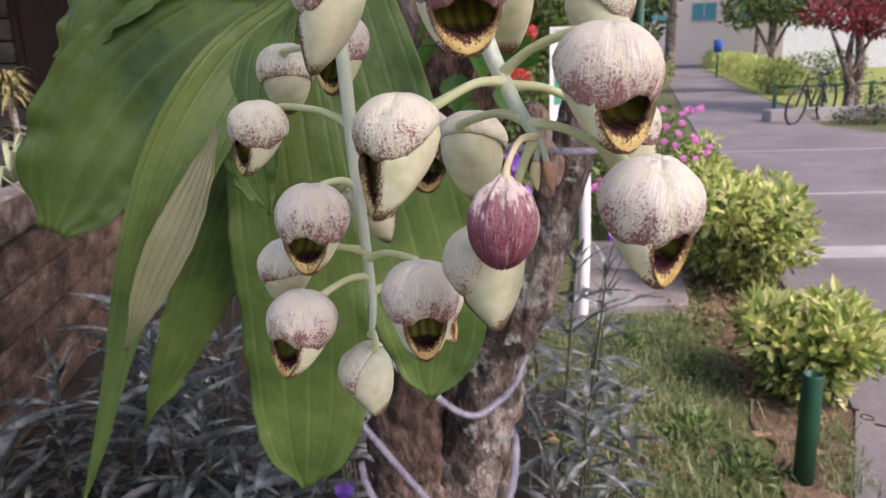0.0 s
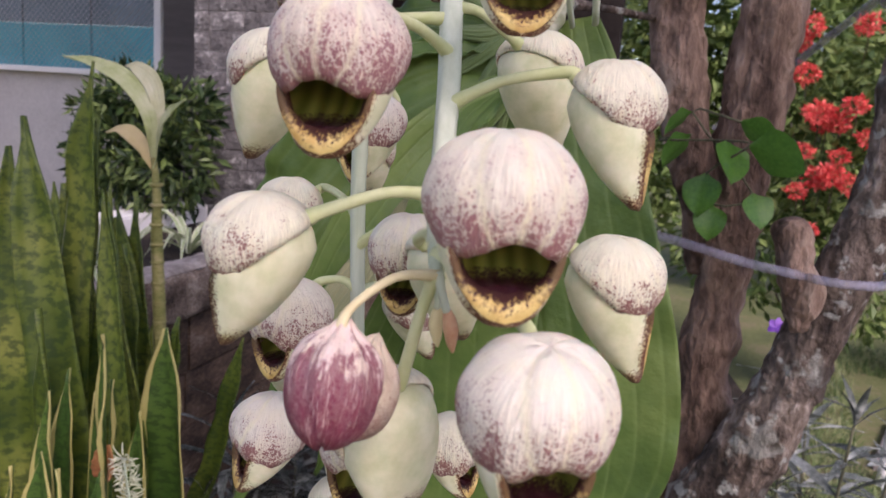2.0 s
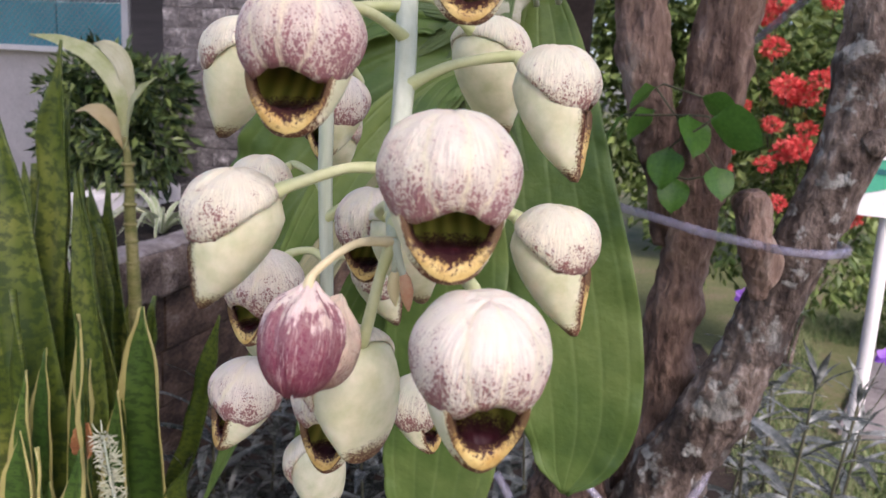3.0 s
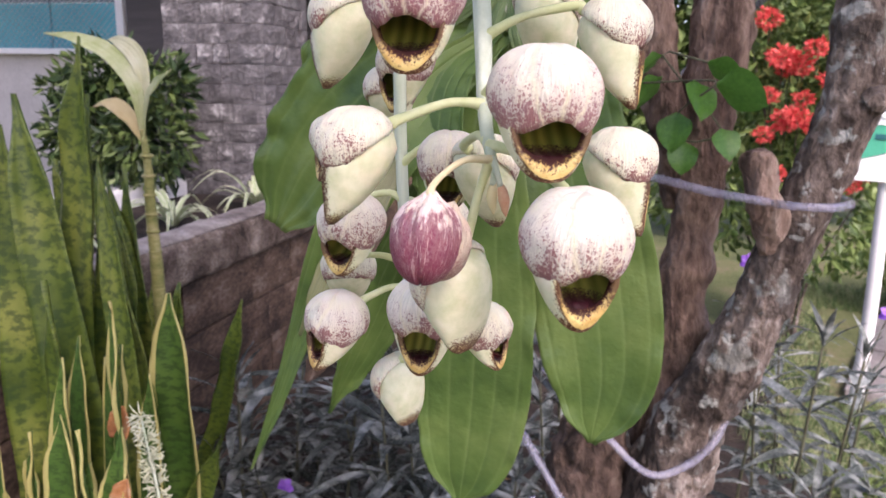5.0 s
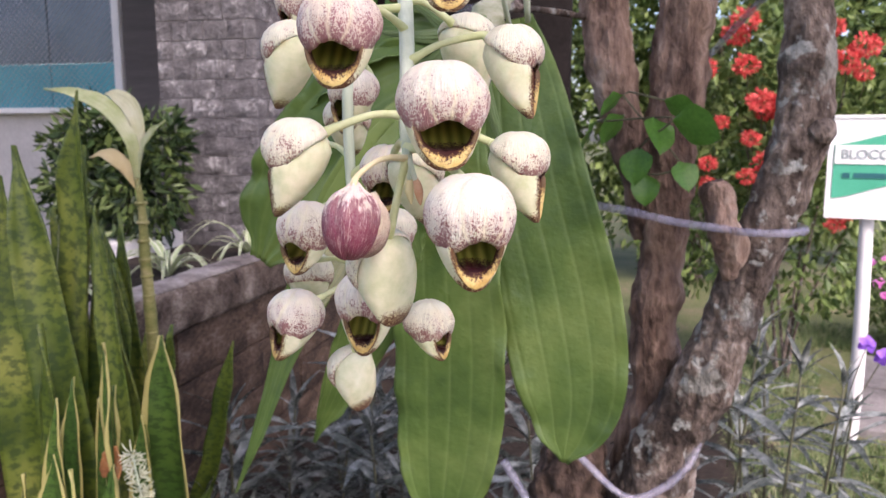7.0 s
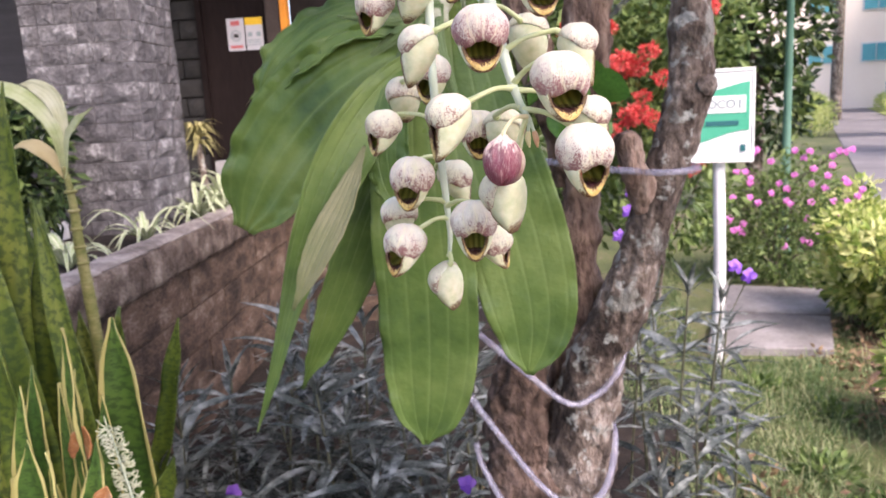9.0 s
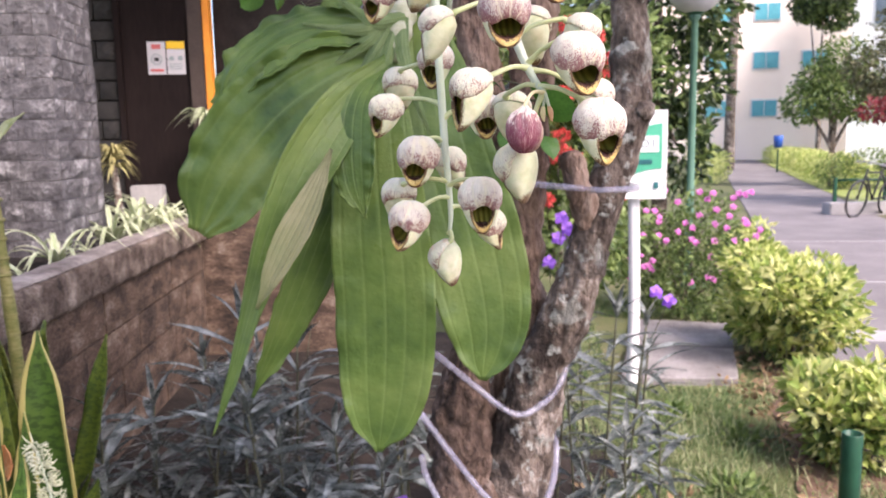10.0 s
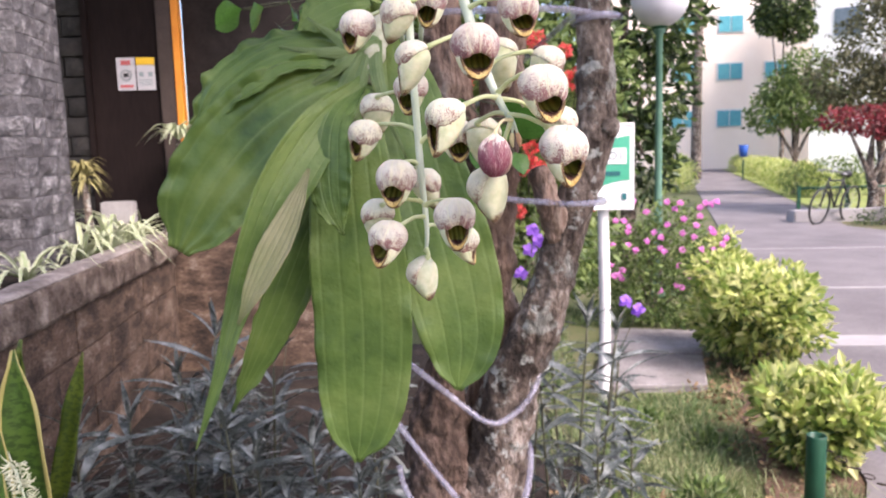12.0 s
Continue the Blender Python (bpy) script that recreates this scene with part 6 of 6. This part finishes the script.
peri = bush("periwinkle_bush", 1.22, 6.0, [(0, 0, 0.42, 0.42, 0.4, 0.42), (0.2, 0.2, 0.62, 0.3, 0.3, 0.36), (-0.3, 0.0, 0.5, 0.3, 0.3, 0.36), (0.1, -0.3, 0.3, 0.4, 0.3, 0.28)], 5200, 0.045, GREEN, "green bush with magenta flowers", "flowering bush", "", 5)
rng = random.Random(8)
for k in range(58):
    a, u = rng.random() * 6.28, rng.random()
    x, y, z = 1.22 + 0.55 * math.cos(a) * (0.4 + 0.6 * u), 5.75 - 0.28 * rng.random(), 0.35 + 0.68 * rng.random()
    bloom(peri, x, y, z, 0.028, PINK, "magenta five-petalled flower", 200 + k)

shrub_at = SITE @ Vector((-1.08, 1.06, 0))
bush("planter_shrub", shrub_at.x, shrub_at.y, [(0.08, 0, 1.24, 0.22, 0.22, 0.26), (0.30, 0.02, 1.24, 0.20, 0.2, 0.26), (0.34, 0.05, 1.46, 0.18, 0.16, 0.13), (0.08, 0.0, 1.50, 0.20, 0.16, 0.14), (-0.14, 0, 1.18, 0.16, 0.16, 0.2), (-0.30, 0.1, 1.44, 0.16, 0.1, 0.07)], 3400, 0.068, DARKGREEN, "dark glossy shrub between the planter and the pillar", "shrub", "", 12, aspect=0.36)

ixora = bush("ixora_bush", 0.30, 4.95, [(-0.25, 0, 1.45, 0.42, 0.28, 0.5), (0.15, 0.05, 1.35, 0.40, 0.25, 0.55), (-0.35, 0.1, 1.9, 0.36, 0.25, 0.4), (0.1, 0, 0.8, 0.4, 0.25, 0.4), (0.3, 0.1, 1.9, 0.34, 0.3, 0.4), (-0.5, 0, 0.9, 0.4, 0.25, 0.4)], 4400, 0.08, GREEN, "tall leafy bush with red flower heads behind the sign", "flowering bush", "", 14)


def flower_head(x, y, z, r, seed):
    """A domed head of small petals, a part of the bush, with its stalk."""
    inv = ixora.matrix_basis.inverted()
    ob = leaf_cloud("flower_head", [(x, y, z, r, r, r * 0.75)], 200, r * 0.42, RED, ixora, 0.6, seed, 0, 0.6, "domed head of small red flowers")
    ob.matrix_parent_inverse = inv
    st = part("stalk", tube([(x, y, z), (x + 0.01, y + 0.06, z - r * 1.5), (x, y + 0.2, z - r * 3)], [0.004, 0.003], 6, 5), RUELLIA_STEM, ob)


rng = random.Random(5)
RH = [(0.015, 1.86), (0.59, 1.94), (0.14, 1.65), (0.27, 1.71), (0.20, 1.62), (0.12, 1.60), (0.06, 1.46), (0.565, 1.08), (0.14, 1.05), (0.0, 2.10), (0.59, 1.80), (-0.16, 1.20), (0.51, 1.0), (0.10, 1.66), (-0.16, 1.32), (-0.05, 2.03), (0.50, 1.86), (0.27, 2.11), (0.21, 1.35), (0.15, 1.33), (0.23, 1.45), (0.44, 2.04), (-0.10, 1.55), (0.30, 1.30), (-0.2, 1.85), (0.05, 1.25), (0.35, 1.55)]
for k, (x, z) in enumerate(RH):
    flower_head(x, 4.62 + rng.uniform(-0.05, 0.05), z, rng.uniform(0.040, 0.068), 300 + k)


# ---- garden trees and distance ----
def far_tree(name, x, y, h, crown_at, n, size, mt, label, seed, trunk_r=0.12):
    ob = tagged(empty(name, pose(x, y, 0)), label, "tree")
    part("trunk", tube([(0, 0, -0.1), (0.05, 0, h * 0.3), (-0.03, 0.05, h * 0.6), (0, 0, h)], [trunk_r, trunk_r * 0.8, trunk_r * 0.6, trunk_r * 0.3], 16, 10, 0.1), BARK, ob)
    for b in crown_at:
        part("limb", tube([(0, 0, h * 0.45), (b[0] * 0.5, b[1] * 0.5, (h * 0.5 + b[2]) * 0.5), b[:3]], [trunk_r * 0.5, trunk_r * 0.3, trunk_r * 0.1], 8, 6, 0.1), BARK, ob)
    leaf_cloud("crown", crown_at, n, size, mt, ob, 0.5, seed)
    return ob


far_tree("broadleaf_tree", 1.55, 9.6, 3.4, [(0, 0, 3.2, 1.0, 0.9, 0.9), (-0.7, 0, 2.4, 0.7, 0.7, 0.8), (0.3, 0.1, 2.2, 0.55, 0.6, 0.7), (0, 0.2, 4.2, 1.2, 1.0, 0.8), (-0.5, 0, 1.4, 0.6, 0.6, 0.7), (0.25, 0, 1.3, 0.4, 0.5, 0.6)], 9500, 0.13, DARKGREEN, "dense dark green tree behind the lamp", 401)
far_tree("broadleaf_tree", -0.6, 8.2, 3.4, [(0, 0, 2.8, 1.3, 0.9, 1.1), (0.9, 0, 1.6, 0.8, 0.7, 0.9), (-0.9, 0, 1.6, 0.8, 0.7, 0.9), (0, 0, 1.0, 1.1, 0.7, 0.8), (0.2, 0, 2.0, 1.0, 0.6, 1.0), (0.3, -0.2, 2.6, 0.7, 0.5, 0.9), (-0.6, -0.2, 2.4, 0.7, 0.5, 0.9), (-1.35, -0.1, 2.3, 0.6, 0.5, 0.9)], 13000, 0.12, GREEN, "dense green tree behind the orchid", 402)
far_tree("clipped_tree", 7.9, 21.5, 2.2, [(0, 0, 2.5, 1.0, 0.9, 0.62), (-0.75, 0, 2.2, 0.6, 0.6, 0.5), (0.7, 0, 2.4, 0.8, 0.6, 0.7), (0.2, 0, 3.3, 0.75, 0.6, 0.65), (-0.2, 0, 2.9, 0.8, 0.6, 0.5)], 6200, 0.12, GREEN, "rounded green tree beside the path", 403)
far_tree("red_leaved_tree", 6.95, 14.9, 1.5, [(0, 0, 1.80, 0.65, 0.5, 0.26), (-0.55, 0, 1.85, 0.4, 0.4, 0.20), (0.5, 0, 1.7, 0.5, 0.5, 0.3)], 1700, 0.10, REDLEAF, "red-leaved tree beside the path", 404)
far_tree("broadleaf_tree", 7.5, 15.8, 3.2, [(0, 0, 3.4, 0.9, 0.9, 0.8), (-0.8, 0, 2.7, 0.7, 0.7, 0.5), (0.5, 0, 2.6, 0.9, 0.8, 0.6), (-0.2, 0, 2.3, 1.0, 0.7, 0.38), (0.3, 0, 4.4, 0.8, 0.8, 0.7)], 9500, 0.095, OLIVE, "leafy olive-brown tree at the path's bend", 405)
far_tree("broadleaf_tree", 10.4, 30.0, 4.6, [(0, 0, 6.6, 1.0, 1.0, 0.9), (0.4, 0, 5.8, 0.7, 0.8, 0.6), (-0.5, 0, 6.1, 0.6, 0.8, 0.6)], 4500, 0.17, DARKGREEN, "tall dark green tree before the flats", 406)

# bare grey palm trunk before the flats
tall = tagged(empty("palm_tree", pose(7.95, 33, 0)), "tall palm with a bare grey trunk", "palm tree")
part("trunk", tube([(0, 0, -0.1), (0, 0, 3.0), (0.05, 0, 9.0)], [0.24, 0.2, 0.18], 20, 14, 0.05), BARK, tall)
leaf_cloud("crown", [(0, 0, 9.6, 1.6, 1.6, 0.8)], 500, 0.9, GREEN, tall, 0.12, 410, 0.8, 0.1)

flats = tagged(empty("apartment_building", pose(11.0, 46.0, 0)), "pale peach block of flats with teal windows", "building")
part("wall", box(-5.5, 9.0, 0, 8, -0.1, 16), BUILDING, flats, smooth=False)
part("band", box(-5.55, 9.05, -0.05, 0, 8.9, 9.15), WHITE_WALL, flats, smooth=False)
for fl in range(4):
    for c in range(4):
        x, z = -1.55 + c * 2.66, 2.45 + fl * 2.70
        wn_ = part("window", box(x, x + 1.5, -0.06, 0.0, z, z + 1.05), WHITE_WALL, flats, "pale framed window", smooth=False)
        part("pane", box(x + 0.08, x + 0.72, -0.10, -0.06, z + 0.08, z + 0.97), TEAL, wn_, smooth=False)
        part("pane", box(x + 0.78, x + 1.42, -0.10, -0.06, z + 0.08, z + 0.97), TEAL, wn_, smooth=False)
        if c == 0:
            part("cooler", box(x - 1.3, x - 0.6, -0.35, 0.0, z + 0.1, z + 0.55), WHITE_WALL, flats, "wall-mounted air cooler", smooth=False)
white = tagged(empty("white_building", pose(15.6, 36.0, 0, 0, 0, -24)), "bright white building beyond the trees", "building")
part("wall", box(-1.8, 12, 0, 8, -0.1, 12), WHITE, white, smooth=False)
for c in range(4):
    part("window", box(-0.9 + 2.4 * c, 0.2 + 2.4 * c, -0.05, 0.0, 6.2, 7.4), DARK_GLASS, white, smooth=False)

bin_ = tagged(empty("litter_bin", pose(9.02, 30.0, 0)), "small blue litter bin on a post", "bin")
part("post", tube([(0, 0, 0), (0, 0, 0.4), (0, 0, 0.9)], [0.03, 0.03], 4, 8), GREEN_METAL, bin_)
part("tub", lathe([(0.14, 0.95), (0.18, 1.4), (0.17, 1.41), (0.15, 1.38)], 16), BLUE, bin_)


def bicycle(m):
    ob = tagged(empty("bicycle", m), "dark bicycle leaning beside the path", "bicycle")
    for x in (0.0, 1.02):
        ring = [(x + 0.31 * math.cos(a), 0, 0.33 + 0.31 * math.sin(a)) for a in [2 * math.pi * i / 24 for i in range(25)]]
        w = part("wheel", tube(ring, [0.02, 0.02], 48, 6), BLACK, ob)
        s = bmesh.new()
        for i in range(12):
            a = 2 * math.pi * i / 12
            tube([(x, 0, 0.33), (x + 0.15 * math.cos(a), 0, 0.33 + 0.15 * math.sin(a)), (x + 0.3 * math.cos(a), 0, 0.33 + 0.3 * math.sin(a))], [0.003, 0.003], 2, 4, bm=s)
        part("spokes", s, STEEL, w)
    b = bmesh.new()
    for p in (((0, 0, 0.33), (0.18, 0, 0.85)), ((0.2, 0, 0.78), (0.65, 0, 0.76)), ((0.2, 0, 0.7), (0.48, 0, 0.3)), ((0.48, 0, 0.3), (0.65, 0, 0.82)), ((0.48, 0, 0.3), (1.02, 0, 0.33)), ((0.65, 0, 0.74), (1.02, 0, 0.33))):
        q0, q1 = Vector(p[0]), Vector(p[1])
        tube([q0, q0.lerp(q1, 0.5), q1], [0.018, 0.018], 3, 6, bm=b)
    part("frame", b, BLACK, ob)
    part("handlebar", tube([(0.22, -0.26, 0.92), (0.18, -0.1, 0.95), (0.18, 0.1, 0.95), (0.22, 0.26, 0.92)], [0.014, 0.014], 12, 6), STEEL, ob)
    part("saddle", tube([(0.55, 0, 0.86), (0.66, 0, 0.88), (0.78, 0, 0.87)], [0.02, 0.05, 0.07], 8, 8), BLACK, ob)
    return ob


bush("garden_shrub", 8.4, 20.4, [(0, 0, 0.55, 0.9, 0.5, 0.5), (0.9, 0.1, 0.6, 0.7, 0.5, 0.55), (-0.7, 0, 0.45, 0.6, 0.5, 0.4)], 2400, 0.09, GREEN, "low green shrub under the clipped tree", "shrub", "", 92)
bush("garden_shrub", 6.35, 13.2, [(0, 0, 0.12, 0.40, 0.3, 0.14), (0.6, 0.1, 0.35, 0.45, 0.4, 0.38), (1.2, 0.3, 0.8, 0.5, 0.4, 0.7)], 2600, 0.06, DARKGREEN, "dark green shrub behind the bicycle", "shrub", "", 91)
bicycle(pose(5.35, 13.3, 0.0, 8, 0, 40))
low = tagged(empty("low_fence", pose(5.66, 15.0, 0)), "low dark rail with posts beside the path", "fence")
for k in range(5):
    part("post", box(-0.03, 0.03, -0.03, 0.03, -0.05, 0.6, 0.004), GREEN_METAL, low, smooth=False).matrix_basis = pose(0.95 * k, 0.12 * k, 0)
part("rail", tube([(0, 0, 0.55), (1.9, 0.24, 0.55), (3.8, 0.48, 0.55)], [0.025, 0.025], 6, 8), GREEN_METAL, low)
tagged(link_mesh("stone_edge", box(-0.15, 0.15, -1.2, 3.0, -0.02, 0.22, 0.02), PALE_LINE, smooth=False), "pale concrete kerb of a garden bed", "kerb", kind="structure").matrix_basis = pose(6.3, 14.05, 0, 0, 0, -82)

# ---- grass and litter ----
rng = np.random.default_rng(5)
n = 60000
gx, gy = rng.uniform(0.05, 2.1, n), rng.uniform(2.3, 6.5, n)
keep = (gx < 1.5 + 0.205 * (gy - 2.9)) & (gx > 0.9 - 0.22 * gy) & ~((gx > 0.5) & (gx < 1.5) & (gy > 4.05) & (gy < 5.6) & (gx < 1.22 + 0.2 * (gy - 4.1)))
patch = np.array([noise.noise(Vector((a * 2.2, b * 2.2, 0))) for a, b in zip(gx, gy)])
keep &= (patch > -0.25 - 0.2 * rng.random(n)) & ~((gx > 1.0 + 0.2 * (gy - 3)) & (gx < 1.35 + 0.2 * (gy - 3)) & (rng.random(n) > 0.25))
gx, gy = gx[keep], gy[keep]
n = len(gx)
hgt = rng.uniform(0.02, 0.07, n) * rng.choice([0.6, 1.0, 1.7], n, p=[0.4, 0.45, 0.15])
ang, bend = rng.uniform(0, 6.28, n), rng.uniform(0.5, 1.7, n)
dx, dy = np.cos(ang), np.sin(ang)
w = rng.uniform(0.0010, 0.0030, n)
v0 = np.stack([gx - dy * w, gy + dx * w, np.zeros(n)], 1)
v1 = np.stack([gx + dy * w, gy - dx * w, np.zeros(n)], 1)
mx, my, mz = gx + dx * hgt * bend * 0.4, gy + dy * hgt * bend * 0.4, hgt * 0.7
v2 = np.stack([mx + dy * w * 0.7, my - dx * w * 0.7, mz], 1)
v3 = np.stack([mx - dy * w * 0.7, my + dx * w * 0.7, mz], 1)
v4 = np.stack([gx + dx * hgt * bend, gy + dy * hgt * bend, hgt * (1.1 - 0.5 * bend)], 1)
verts = np.stack([v0, v1, v2, v3, v4], 1).reshape(-1, 3)
me = bpy.data.meshes.new("grass")
me.from_pydata(verts.tolist(), [], [f for i in range(0, 5 * n, 5) for f in ((i, i + 1, i + 2, i + 3), (i + 3, i + 2, i + 4))])
me.materials.append(GRASS)
tagged(new("grass", me), "thin uneven lawn grass", "grass", kind="stuff")
lit = leaf_cloud("leaf_litter", [(1.25, 3.4, 0.03, 0.22, 0.9, 0.02), (1.45, 4.4, 0.03, 0.2, 0.6, 0.02), (0.6, 2.6, 0.03, 0.4, 0.3, 0.02), (-0.6, 2.0, 0.03, 0.8, 0.6, 0.02), (1.18, 3.9, 0.03, 0.14, 0.5, 0.02)], 800, 0.040, DRY_LEAF, None, 0.5, 9, 0.0, 0.0)
weeds = leaf_cloud("ground_weeds", [(0.85, 2.75, 0.03, 0.14, 0.12, 0.035), (0.55, 3.1, 0.03, 0.12, 0.14, 0.03), (1.02, 3.3, 0.03, 0.10, 0.12, 0.03), (0.75, 3.6, 0.03, 0.14, 0.10, 0.03), (1.0, 2.45, 0.03, 0.12, 0.1, 0.04), (0.45, 2.7, 0.03, 0.1, 0.1, 0.04)], 520, 0.045, GREEN, None, 0.45, 19, -0.5, 0.1)
tagged(weeds, "low green weeds in the lawn", "weeds", kind="stuff")
tagged(lit, "dry brown leaf litter on the soil", "leaf litter", kind="stuff")


# ---- stone pieces ----
def stone(name, material, w, h, d, seed):
    bm = bmesh.new()
    g = 3
    rng = random.Random(seed)
    grid = [[bm.verts.new((-w / 2 + w * i / g, -d - (rng.uniform(0, 0.010) if 0 < i < g and 0 < k < g else 0.0), -h / 2 + h * k / g)) for i in range(g + 1)] for k in range(g + 1)]
    for k in range(g):
        for i in range(g):
            bm.faces.new((grid[k][i], grid[k][i + 1], grid[k + 1][i + 1], grid[k + 1][i]))
    edge = [grid[0][i] for i in range(g + 1)] + [grid[k][g] for k in range(1, g + 1)] + [grid[g][i] for i in range(g - 1, -1, -1)] + [grid[k][0] for k in range(g - 1, 0, -1)]
    lo = [bm.verts.new((v.co.x * 1.01, 0.0, v.co.z * 1.01)) for v in edge]
    for i in range(len(edge)):
        j = (i + 1) % len(edge)
        bm.faces.new((edge[j], edge[i], lo[i], lo[j]))
    me = bpy.data.meshes.new(name)
    bm.to_mesh(me)
    bm.free()
    me.materials.append(material)
    return me


def clad(parent, origin, across, length, z0, z1, course, material, seed, widths, d=0.03, gap=0.006):
    """Courses of stones on a face: origin at its lower left, across along it, the outside on its right-hand side."""
    rng = random.Random(seed)
    ang = math.degrees(math.atan2(across[1], across[0]))
    stock = {w: [stone("stone_block", material, w - gap, course - gap, d, seed + 7 * i + int(w * 1000)) for i in range(3)] for w in widths}
    z = z0
    while z + course * 0.5 < z1:
        x = 0.0
        row = []
        while x < length - 0.02:
            w = rng.choice(widths)
            if x + w > length - 0.06:
                w = None
            if w is None:
                rest = length - x
                row.append((x + rest / 2, rest, stone("stone_block", material, rest - gap, course - gap, d, rng.randrange(9999))))
                break
            row.append((x + w / 2, w, rng.choice(stock[w])))
            x += w
        for xc, w, me in row:
            share("stone_block", me, parent, pose(origin[0] + across[0] * xc, origin[1] + across[1] * xc, z + course / 2, 0, 0, ang) @ pose(0, rng.uniform(-0.003, 0.003), 0))
        z += course


clad(pillar, (PX0, PY0 + 0.014), (1, 0), PX1 - PX0, 0.88, 3.6, 0.098, STONE_GREY, 1, (0.09, 0.13, 0.19, 0.25), 0.014, 0.005)
clad(pillar, (PX1 - 0.014, PY0), (0, 1), PY1 - PY0, 0.88, 3.6, 0.098, STONE_GREY, 2, (0.09, 0.13, 0.19, 0.25), 0.014, 0.005)
clad(planter, (-0.055, -1.6), (0, 1), 4.3, 0.02, 0.80, 0.195, STONE_BROWN, 3, (0.36, 0.5, 0.66), 0.022, 0.008)
rngs = random.Random(4)
stock = [stone("stone_block", STONE_BLACK, 0.25, 0.115, 0.03, 900 + i) for i in range(4)]
halves = [stone("stone_block", STONE_BLACK, 0.12, 0.115, 0.03, 910 + i) for i in range(2)]
for r in range(17):
    for c in range(3):
        share("stone_block", stock[rngs.randrange(4)], wall_door, pose(-1.183 + 0.26 * c - (0.13 if r % 2 else 0), 2.84, 0.9 + 0.128 * r))
    if r % 2:
        share("stone_block", halves[rngs.randrange(2)], wall_door, pose(-0.598, 2.84, 0.9 + 0.128 * r))
